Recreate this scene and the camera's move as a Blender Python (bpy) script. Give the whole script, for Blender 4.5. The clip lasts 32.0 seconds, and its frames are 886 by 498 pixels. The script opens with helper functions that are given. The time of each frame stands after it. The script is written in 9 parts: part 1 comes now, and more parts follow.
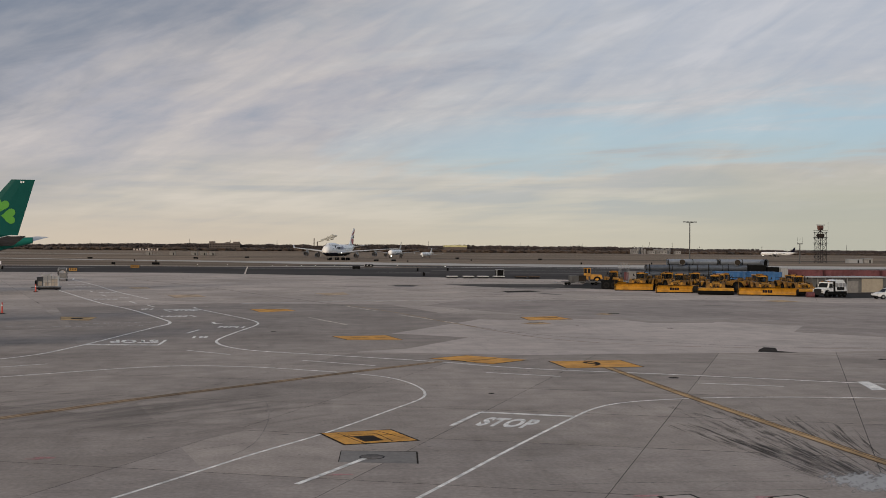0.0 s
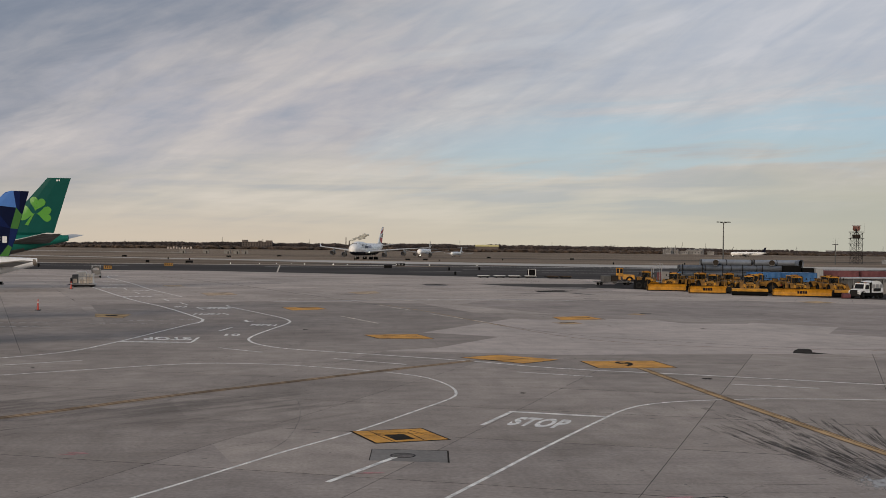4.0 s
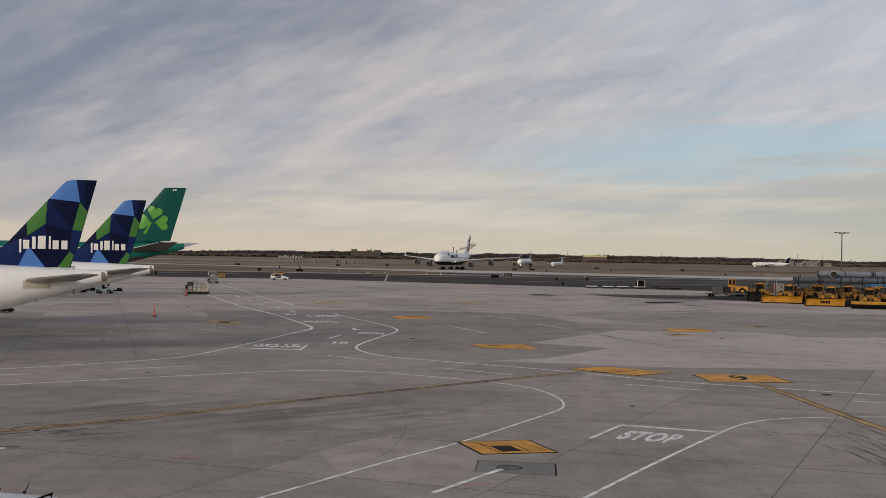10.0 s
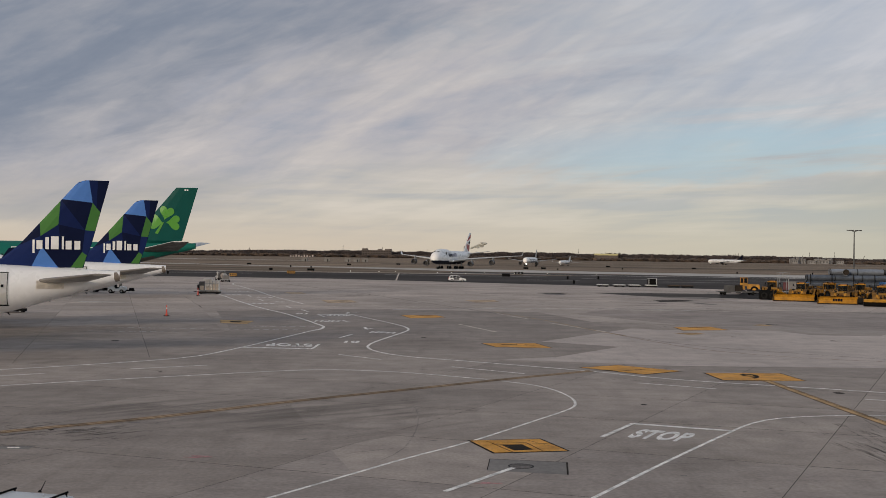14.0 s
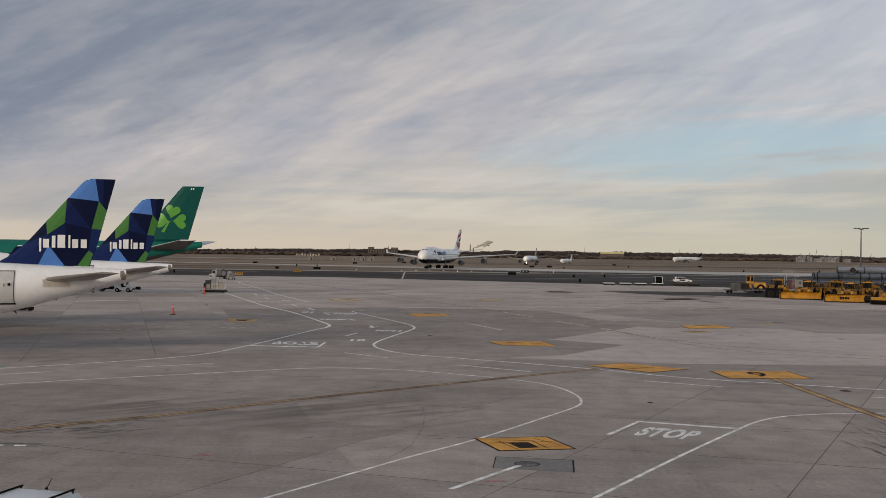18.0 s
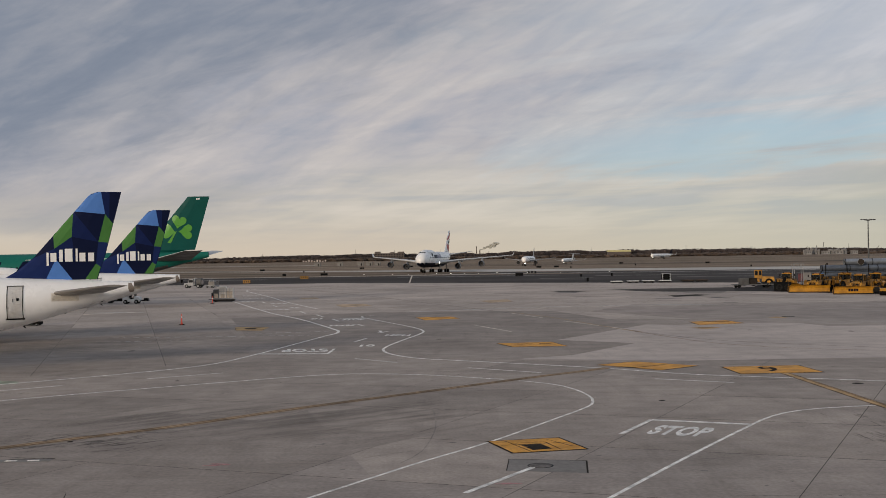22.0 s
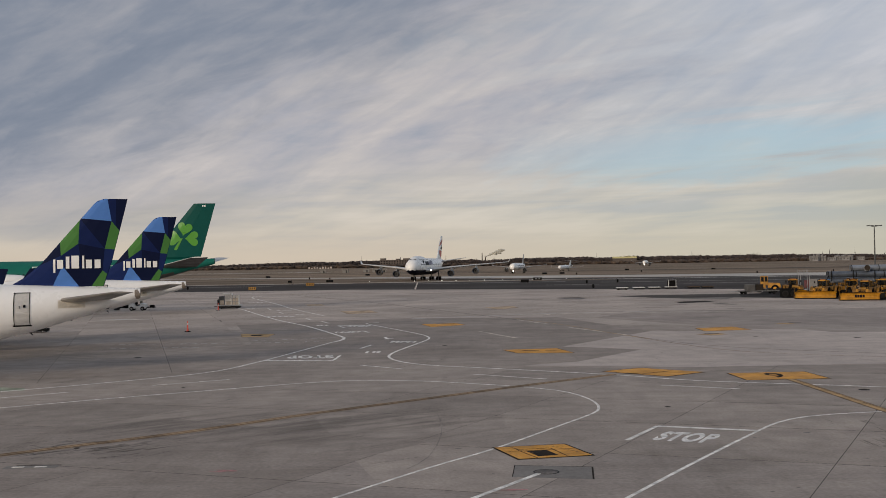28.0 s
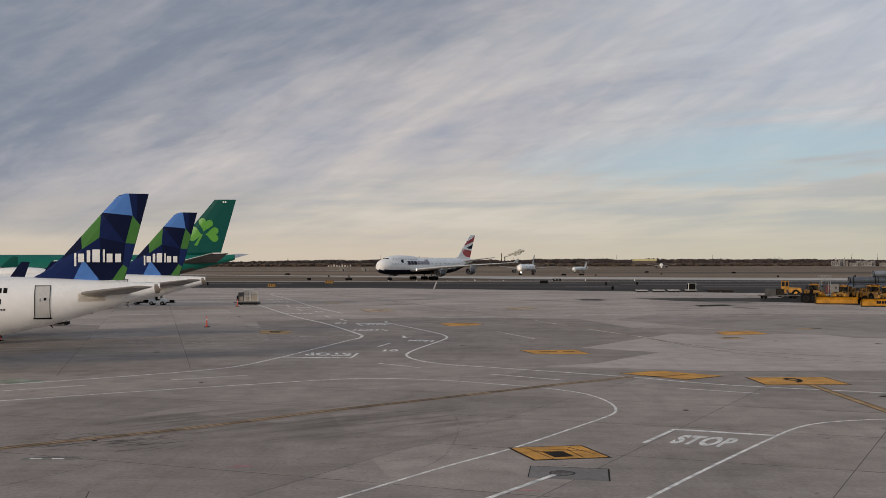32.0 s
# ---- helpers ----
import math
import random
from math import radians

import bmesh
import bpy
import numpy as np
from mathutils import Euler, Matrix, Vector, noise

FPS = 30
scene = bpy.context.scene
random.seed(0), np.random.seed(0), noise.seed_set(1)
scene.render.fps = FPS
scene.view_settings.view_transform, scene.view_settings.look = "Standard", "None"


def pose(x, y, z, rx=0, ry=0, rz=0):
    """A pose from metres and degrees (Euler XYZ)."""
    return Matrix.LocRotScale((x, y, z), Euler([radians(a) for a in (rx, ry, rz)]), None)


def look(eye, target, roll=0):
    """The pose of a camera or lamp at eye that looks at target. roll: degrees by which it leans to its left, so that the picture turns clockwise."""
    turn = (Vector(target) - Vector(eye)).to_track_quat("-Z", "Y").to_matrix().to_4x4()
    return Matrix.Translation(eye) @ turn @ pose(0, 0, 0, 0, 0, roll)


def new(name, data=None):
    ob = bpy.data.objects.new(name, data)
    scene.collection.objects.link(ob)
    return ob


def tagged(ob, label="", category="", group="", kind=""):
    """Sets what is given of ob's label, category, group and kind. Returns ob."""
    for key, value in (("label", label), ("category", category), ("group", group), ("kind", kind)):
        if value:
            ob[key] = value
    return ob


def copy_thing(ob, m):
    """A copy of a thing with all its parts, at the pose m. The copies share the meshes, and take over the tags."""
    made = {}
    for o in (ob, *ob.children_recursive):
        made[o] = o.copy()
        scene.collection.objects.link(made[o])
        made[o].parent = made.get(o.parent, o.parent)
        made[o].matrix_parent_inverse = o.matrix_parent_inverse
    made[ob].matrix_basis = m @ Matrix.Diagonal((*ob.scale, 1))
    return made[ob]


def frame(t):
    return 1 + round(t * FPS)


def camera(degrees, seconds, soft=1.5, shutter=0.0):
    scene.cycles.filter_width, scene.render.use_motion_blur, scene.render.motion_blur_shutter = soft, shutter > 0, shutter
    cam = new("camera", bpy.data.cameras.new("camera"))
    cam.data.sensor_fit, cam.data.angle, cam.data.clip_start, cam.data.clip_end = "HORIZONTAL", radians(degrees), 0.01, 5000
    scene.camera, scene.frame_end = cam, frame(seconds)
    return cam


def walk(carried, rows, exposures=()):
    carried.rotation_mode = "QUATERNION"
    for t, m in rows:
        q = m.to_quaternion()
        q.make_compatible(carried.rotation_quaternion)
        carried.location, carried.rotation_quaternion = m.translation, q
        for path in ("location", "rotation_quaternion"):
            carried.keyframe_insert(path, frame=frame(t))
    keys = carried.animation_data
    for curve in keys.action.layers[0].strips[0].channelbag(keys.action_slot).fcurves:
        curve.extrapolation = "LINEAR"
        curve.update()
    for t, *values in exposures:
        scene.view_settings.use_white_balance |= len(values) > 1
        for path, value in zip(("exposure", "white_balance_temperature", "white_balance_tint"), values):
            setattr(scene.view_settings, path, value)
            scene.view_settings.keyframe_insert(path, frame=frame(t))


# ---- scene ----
# The camera: eye place, turn to the right, tilt up and lean, in metres and degrees.
PATH = [
    (0, -0.01, -0.58, 7.17, 7.08, -0.02, 0.45),
    (0.5, -0.01, -0.57, 7.17, 6.96, -0.01, 0.43),
    (1, -0.01, -0.58, 7.17, 6.87, -0.01, 0.43),
    (1.5, -0.02, -0.58, 7.17, 6.81, -0.01, 0.40),
    (2, -0.02, -0.60, 7.16, 6.68, -0.01, 0.41),
    (2.5, -0.02, -0.63, 7.16, 6.49, -0.08, 0.36),
    (3, -0.01, -0.62, 7.16, 6.38, -0.11, 0.43),
    (3.5, -0.01, -0.55, 7.15, 5.93, -0.12, 0.56),
    (5.5, 0.03, -0.23, 7.12, 3.02, 0.28, 0.99),
    (6, 0.01, -0.17, 7.11, 1.86, 0.37, 1.10),
    (6.5, 0.00, -0.14, 7.11, 1.25, 0.41, 1.10),
    (7, 0.01, -0.10, 7.11, 0.81, 0.44, 1.07),
    (7.5, 0.01, -0.05, 7.10, 0.58, 0.44, 1.04),
    (8, 0.00, -0.01, 7.10, 0.38, 0.43, 1.02),
    (8.5, -0.00, 0.01, 7.09, 0.19, 0.43, 1.00),
    (9, 0.00, 0.01, 7.09, 0.00, 0.42, 0.96),
    (9.5, 0.01, 0.02, 7.09, -0.17, 0.42, 0.94),
    (10, 0.01, 0.03, 7.09, -0.32, 0.38, 0.97),
    (10.5, 0.01, 0.02, 7.09, -0.40, 0.36, 0.94),
    (11, 0.01, 0.00, 7.09, -0.51, 0.34, 0.90),
    (11.5, 0.01, 0.00, 7.09, -0.59, 0.33, 0.88),
    (12, 0.01, 0.01, 7.09, -0.70, 0.31, 0.89),
    (12.5, 0.00, 0.01, 7.09, -0.74, 0.33, 0.84),
    (13, 0.00, 0.00, 7.09, -0.81, 0.34, 0.82),
    (13.5, 0.00, -0.03, 7.09, -0.86, 0.33, 0.83),
    (14, 0.00, -0.08, 7.11, -0.90, 0.31, 0.80),
    (14.5, 0.01, -0.11, 7.11, -0.94, 0.32, 0.80),
    (16.5, 0.02, -0.10, 7.10, -1.13, 0.28, 0.82),
    (17, 0.00, -0.08, 7.09, -1.15, 0.26, 0.76),
    (17.5, 0.01, -0.07, 7.09, -1.18, 0.25, 0.73),
    (18, 0.01, -0.06, 7.08, -1.22, 0.23, 0.74),
    (18.5, -0.01, -0.02, 7.08, -1.22, 0.23, 0.72),
    (19, -0.04, 0.02, 7.08, -1.34, 0.23, 0.77),
    (19.2, -0.04, 0.02, 7.08, -1.39, 0.23, 0.76),
    (19.5, -0.05, 0.03, 7.09, -2.39, 0.22, 0.50),
    (20, -0.03, 0.00, 7.09, -2.68, 0.16, -0.05),
    (20.3, -0.02, -0.00, 7.09, -0.88, 0.13, 0.05),
    (20.5, -0.02, -0.01, 7.09, -0.56, 0.13, 0.07),
    (21, -0.03, 0.03, 7.10, -1.01, 0.24, 0.07),
    (21.5, -0.03, 0.02, 7.11, -1.29, 0.32, -0.86),
    (22, -0.02, -0.01, 7.11, -1.56, 0.38, -0.86),
    (22.5, -0.02, -0.04, 7.11, -1.60, 0.40, -0.94),
    (23, -0.01, -0.07, 7.11, -1.64, 0.44, -0.95),
    (23.5, -0.01, -0.09, 7.12, -1.67, 0.47, -0.96),
    (24, 0.00, -0.12, 7.11, -1.63, 0.48, -0.94),
    (24.5, -0.00, -0.15, 7.11, -1.56, 0.52, -0.94),
    (25, -0.01, -0.18, 7.11, -1.53, 0.55, -0.94),
    (25.5, -0.02, -0.20, 7.11, -1.44, 0.58, -0.96),
    (27.5, -0.03, -0.07, 7.10, -1.72, 0.73, -0.95),
    (28, -0.02, -0.08, 7.10, -1.85, 0.74, -0.92),
    (28.5, -0.02, -0.08, 7.09, -1.99, 0.76, -0.87),
    (29, -0.01, -0.09, 7.10, -2.13, 0.76, -0.76),
    (29.5, -0.01, -0.10, 7.11, -2.23, 0.77, -0.65),
    (30, -0.01, -0.09, 7.11, -2.33, 0.80, -0.51),
    (30.5, -0.01, -0.07, 7.11, -2.48, 0.80, -0.33),
    (31, -0.01, -0.04, 7.09, -2.67, 0.83, -0.16),
    (31.5, 0.00, -0.01, 7.08, -2.80, 0.78, -0.14),
    (32, 0.00, -0.01, 7.07, -2.89, 0.73, -0.05),
]

def eye_pose(x, y, z, turn, tilt, lean):
    return pose(x, y, z, 90 + tilt, 0, -turn) @ pose(0, 0, 0, 0, 0, lean)


cam = camera(44.84, 32.0, soft=0.42)
walk(cam, [(r[0], eye_pose(*r[1:])) for r in PATH])

# ---- world and light ----
world = bpy.data.worlds.new("sky")
scene.world = world
world.use_nodes = True


def build_sky():
    nt = world.node_tree
    nt.nodes.clear()
    N, L = nt.nodes.new, nt.links.new

    def math(op, a, b=None, c=None):
        n = N("ShaderNodeMath")
        n.operation = op
        for i, v in enumerate((a, b, c)):
            if v is None:
                continue
            if isinstance(v, (int, float)):
                n.inputs[i].default_value = v
            else:
                L(v, n.inputs[i])
        return n.outputs[0]

    def ramp(fac, stops):
        n = N("ShaderNodeValToRGB")
        cr = n.color_ramp
        while len(cr.elements) < len(stops):
            cr.elements.new(0.5)
        for e, (p, c) in zip(cr.elements, stops):
            e.position, e.color = p, (*c, 1)
        L(fac, n.inputs[0])
        return n.outputs[0]

    def noise_tex(vec, scale, detail, rough, dist=0.0):
        n = N("ShaderNodeTexNoise")
        n.inputs["Scale"].default_value, n.inputs["Detail"].default_value = scale, detail
        n.inputs["Roughness"].default_value, n.inputs["Distortion"].default_value = rough, dist
        L(vec, n.inputs["Vector"])
        return n.outputs[0]

    def mix(fac, a, b):
        n = N("ShaderNodeMix")
        n.data_type = "RGBA"
        for sock, v in ((n.inputs["Factor"], fac), (n.inputs["A"], a), (n.inputs["B"], b)):
            if isinstance(v, tuple):
                sock.default_value = (*v, 1)
            elif isinstance(v, (int, float)):
                sock.default_value = v
            else:
                L(v, sock)
        return n.outputs["Result"]

    tc = N("ShaderNodeTexCoord")
    sep = N("ShaderNodeSeparateXYZ")
    L(tc.outputs["Generated"], sep.inputs[0])
    x, y, z = sep.outputs
    up = math("MAXIMUM", z, 0.0)
    lift = math("ADD", up, 0.22)
    comb = N("ShaderNodeCombineXYZ")
    L(math("DIVIDE", x, lift), comb.inputs[0])
    L(math("DIVIDE", y, lift), comb.inputs[1])
    rot = N("ShaderNodeMapping")
    rot.inputs["Rotation"].default_value = (0, 0, radians(CLOUD_TURN))
    L(comb.outputs[0], rot.inputs[0])
    wide = N("ShaderNodeMapping")
    wide.inputs["Scale"].default_value = (0.40, 1.0, 1.0)
    wide.inputs["Location"].default_value = CLOUD_SHIFT
    L(rot.outputs[0], wide.inputs[0])
    lumpy = N("ShaderNodeMapping")
    lumpy.inputs["Scale"].default_value = (0.62, 1.0, 1.0)
    lumpy.inputs["Location"].default_value = CLOUD_SHIFT
    L(rot.outputs[0], lumpy.inputs[0])
    big = noise_tex(wide.outputs[0], 1.3, 3, 0.5, 0.2)
    fine = noise_tex(wide.outputs[0], 4.6, 9, 0.62, 0.6)
    ripple = noise_tex(lumpy.outputs[0], 13.0, 6, 0.62, 0.5)
    # long combed wisps that rise to the east
    azim = math("ARCTAN2", x, y)
    elev = math("ARCSINE", z)
    slope = radians(27)
    along = math("ADD", math("MULTIPLY", azim, float(np.cos(slope))), math("MULTIPLY", elev, float(np.sin(slope))))
    across = math("SUBTRACT", math("MULTIPLY", elev, float(np.cos(slope))), math("MULTIPLY", azim, float(np.sin(slope))))
    pair = N("ShaderNodeCombineXYZ")
    L(math("MULTIPLY", along, 3.6), pair.inputs[0])
    L(math("MULTIPLY", across, 15.0), pair.inputs[1])
    comb_1 = noise_tex(pair.outputs[0], 1.0, 4, 0.5, 0.7)
    comb_2 = noise_tex(pair.outputs[0], 2.9, 4, 0.5, 1.0)
    layer = N("ShaderNodeCombineXYZ")
    L(math("MULTIPLY", azim, 2.6), layer.inputs[0])
    L(math("MULTIPLY", elev, 42.0), layer.inputs[1])
    layers = noise_tex(layer.outputs[0], 1.0, 5, 0.55, 0.3)
    cover = math("ADD", math("MULTIPLY", big, 0.25), math("MULTIPLY", fine, 0.22))
    cover = math("ADD", cover, math("MULTIPLY", ripple, 0.10))
    cover = math("ADD", cover, math("ADD", math("MULTIPLY", comb_1, 0.29), math("MULTIPLY", comb_2, 0.14)))
    wisp = math("SUBTRACT", fine, 0.5)

    def soft(v, lo, hi, a=0.0, c=1.0):
        r = N("ShaderNodeMapRange")
        r.interpolation_type = "SMOOTHSTEP"
        r.inputs["From Min"].default_value, r.inputs["From Max"].default_value = lo, hi
        r.inputs["To Min"].default_value, r.inputs["To Max"].default_value = a, c
        L(v, r.inputs["Value"])
        return r.outputs[0]

    sky = N("ShaderNodeTexSky")
    sky.sky_type, sky.sun_disc = "NISHITA", False
    sky.sun_elevation, sky.sun_rotation = radians(SUN_UP), radians(SUN_TURN)
    sky.air_density, sky.dust_density, sky.ozone_density = 1.2, 1.5, 1.0
    scaled = N("ShaderNodeVectorMath")
    scaled.operation = "SCALE"
    L(sky.outputs[0], scaled.inputs[0])
    scaled.inputs["Scale"].default_value = 0.10
    # a rippled pale layer; it thickens to slate in the west and overhead, and breaks to pale blue in the east
    clouds = ramp(cover, [(0.40, (0.345, 0.37, 0.43)), (0.46, (0.435, 0.430, 0.465)), (0.52, (0.525, 0.497, 0.497)), (0.595, (0.66, 0.605, 0.58))])
    slate = ramp(cover, [(0.40, (0.178, 0.215, 0.285)), (0.50, (0.235, 0.265, 0.328)), (0.585, (0.335, 0.346, 0.388))])
    edge = math("ADD", math("SUBTRACT", math("MULTIPLY", z, 1.0), math("MULTIPLY", x, 0.40)), math("MULTIPLY", wisp, 0.22))
    edge = math("ADD", edge, math("MULTIPLY", math("SUBTRACT", big, 0.5), 0.25))
    body = mix(soft(edge, 0.165, 0.29), clouds, slate)
    lilac = math("MULTIPLY", soft(math("ADD", x, math("MULTIPLY", wisp, 0.4)), 0.05, 0.36), soft(z, 0.10, 0.19))
    body = mix(math("MULTIPLY", lilac, 0.42), body, mix(comb_2, (0.29, 0.36, 0.53), (0.60, 0.60, 0.66)))
    blue = mix(0.85, scaled.outputs[0], (0.385, 0.545, 0.665))
    shifted = math("ADD", z, math("ADD", math("MULTIPLY", wisp, 0.10), math("MULTIPLY", x, -0.05)))
    window = math("MULTIPLY", soft(shifted, 0.048, 0.075), soft(shifted, 0.082, 0.130, 1.0, 0.22))
    window = math("MULTIPLY", window, soft(math("ADD", x, math("MULTIPLY", wisp, 0.5)), -0.05, 0.22))
    body = mix(math("MULTIPLY", window, 0.85), body, blue)
    # towards the horizon the layer thins to a warm pale band
    streak = math("ADD", math("MULTIPLY", noise_tex(wide.outputs[0], 5.0, 4, 0.5, 0.2), 0.35), math("MULTIPLY", layers, 0.65))
    west = ramp(streak, [(0.43, (0.47, 0.465, 0.45)), (0.5, (0.575, 0.537, 0.472)), (0.57, (0.655, 0.60, 0.52))])
    east = ramp(streak, [(0.43, (0.46, 0.478, 0.455)), (0.5, (0.555, 0.54, 0.47)), (0.57, (0.64, 0.61, 0.525))])
    side = soft(x, -0.15, 0.30)
    band = mix(side, west, east)
    low = mix(side, (0.62, 0.53, 0.42), (0.575, 0.53, 0.42))
    warm = mix(soft(up, 0.0, 0.05), low, band)
    # a dull taupe sheet hangs low in the far west, a greener one in the east
    dull = math("MULTIPLY", soft(x, -0.12, -0.36), soft(math("ADD", up, math("MULTIPLY", wisp, 0.04)), 0.012, 0.062))
    warm = mix(math("MULTIPLY", dull, 0.75), warm, mix(layers, (0.26, 0.245, 0.235), (0.47, 0.425, 0.375)))
    warm = mix(math("MULTIPLY", soft(x, 0.26, 0.46), 0.8), warm, (0.45, 0.45, 0.375))
    full = mix(math("MULTIPLY", soft(math("ADD", math("ADD", up, math("MULTIPLY", wisp, 0.06)), math("MULTIPLY", math("MAXIMUM", math("SUBTRACT", -0.12, x), 0.0), 0.10)), 0.035, 0.115, 1.0, 0.0), 0.95), body, warm)
    bg = N("ShaderNodeBackground")
    bg.inputs["Strength"].default_value = SKY_LEVEL
    L(full, bg.inputs[0])
    out = N("ShaderNodeOutputWorld")
    L(bg.outputs[0], out.inputs[0])


CLOUD_TURN, CLOUD_SHIFT = 36, (3.1, 0.4, 0.0)
SUN_UP, SUN_TURN, SKY_LEVEL = 14, 215, 1.0
build_sky()
sun = new("sun", bpy.data.lights.new("sun", "SUN"))
sun.data.energy, sun.data.angle, sun.data.color = 2.15, radians(16), (1.0, 0.84, 0.66)
sun.matrix_world = look((-60, -80, 26 + 7), (0, 0, 7))

# ---- materials ----
MATS = {}


def material(name, colour, rough=0.7, metal=0.0, vary=0.12, scale=1.0, bump=0.0, per_object=0.0, per_island=0.0,
             stain=0.0, stain_scale=0.15, glow=None, coat=0.0, alpha_spec=0.5, stretch=None, weather=0.0):
    """Procedural surface: base colour with two scales of variation, optional stains, relief and piece-to-piece change."""
    if name in MATS:
        return MATS[name]
    m = bpy.data.materials.new(name)
    m.use_nodes = True
    nt = m.node_tree
    N, L = nt.nodes.new, nt.links.new
    b = nt.nodes["Principled BSDF"]
    b.inputs["Roughness"].default_value, b.inputs["Metallic"].default_value = rough, metal
    b.inputs["Specular IOR Level"].default_value = alpha_spec
    b.inputs["Coat Weight"].default_value = coat
    tc = N("ShaderNodeTexCoord")
    vec = tc.outputs["Object"]
    if per_object:
        geo = N("ShaderNodeNewGeometry")
        vec = geo.outputs["Position"]
    if stretch:
        mp = N("ShaderNodeMapping")
        mp.inputs["Scale"].default_value = stretch[:3]
        mp.inputs["Rotation"].default_value = (0, 0, radians(stretch[3]))
        L(vec, mp.inputs[0])
        vec = mp.outputs[0]

    def noise_tex(s, d):
        n = N("ShaderNodeTexNoise")
        n.inputs["Scale"].default_value, n.inputs["Detail"].default_value, n.inputs["Roughness"].default_value = s, d, 0.6
        L(vec, n.inputs["Vector"])
        return n.outputs[0]

    def span(v, lo, hi, a=0.35, c=0.65):
        r = N("ShaderNodeMapRange")
        r.inputs["From Min"].default_value, r.inputs["From Max"].default_value = a, c
        r.inputs["To Min"].default_value, r.inputs["To Max"].default_value = lo, hi
        L(v, r.inputs["Value"])
        return r.outputs[0]

    def mul(a, c):
        n = N("ShaderNodeMath")
        n.operation = "MULTIPLY"
        L(a, n.inputs[0])
        L(c, n.inputs[1])
        return n.outputs[0]

    g = span(noise_tex(scale * 6, 5), 1 - vary, 1 + vary)
    g = mul(g, span(noise_tex(scale * 0.5, 4), 1 - vary * 0.9, 1 + vary * 0.9))
    if stain:
        g = mul(g, span(noise_tex(stain_scale, 6), 1 - stain, 1.04, 0.38, 0.56))
    if weather:
        # broad blotches, drawn-out scuffs and a scatter of small dark spots
        for sx, sy, turn, lo, hi, depth in ((0.045, 0.07, 0, 0.40, 0.60, 0.9), (0.16, 1.5, 26, 0.50, 0.68, 0.8), (1.1, 0.14, 12, 0.52, 0.70, 0.8), (1.9, 2.3, 0, 0.60, 0.70, 1.3)):
            w = N("ShaderNodeMapping")
            w.inputs["Scale"].default_value = (sx, sy, 1)
            w.inputs["Rotation"].default_value = (0, 0, radians(turn))
            L(vec, w.inputs[0])
            t = N("ShaderNodeTexNoise")
            t.inputs["Scale"].default_value, t.inputs["Detail"].default_value, t.inputs["Roughness"].default_value = 1.0, 7, 0.62
            L(w.outputs[0], t.inputs["Vector"])
            g = mul(g, span(t.outputs[0], 1 + weather * depth * 0.3, 1 - weather * depth, lo, hi))
    if per_object:
        o = N("ShaderNodeObjectInfo")
        g = mul(g, span(o.outputs["Random"], 1 - per_object, 1 + per_object, 0, 1))
    if per_island:
        o = N("ShaderNodeNewGeometry")
        g = mul(g, span(o.outputs["Random Per Island"], 1 - per_island, 1 + per_island, 0, 1))
    sc = N("ShaderNodeVectorMath")
    sc.operation = "SCALE"
    sc.inputs[0].default_value = colour
    L(g, sc.inputs["Scale"])
    L(sc.outputs[0], b.inputs["Base Color"])
    L(span(noise_tex(scale * 2, 3), max(0.02, rough - 0.1), min(1, rough + 0.1)), b.inputs["Roughness"])
    if bump:
        bp = N("ShaderNodeBump")
        bp.inputs["Strength"].default_value, bp.inputs["Distance"].default_value = 0.5, bump
        L(noise_tex(scale * 12, 6), bp.inputs["Height"])
        L(bp.outputs[0], b.inputs["Normal"])
    if glow:
        b.inputs["Emission Color"].default_value = (*glow[:3], 1)
        b.inputs["Emission Strength"].default_value = glow[3]
    MATS[name] = m
    return m


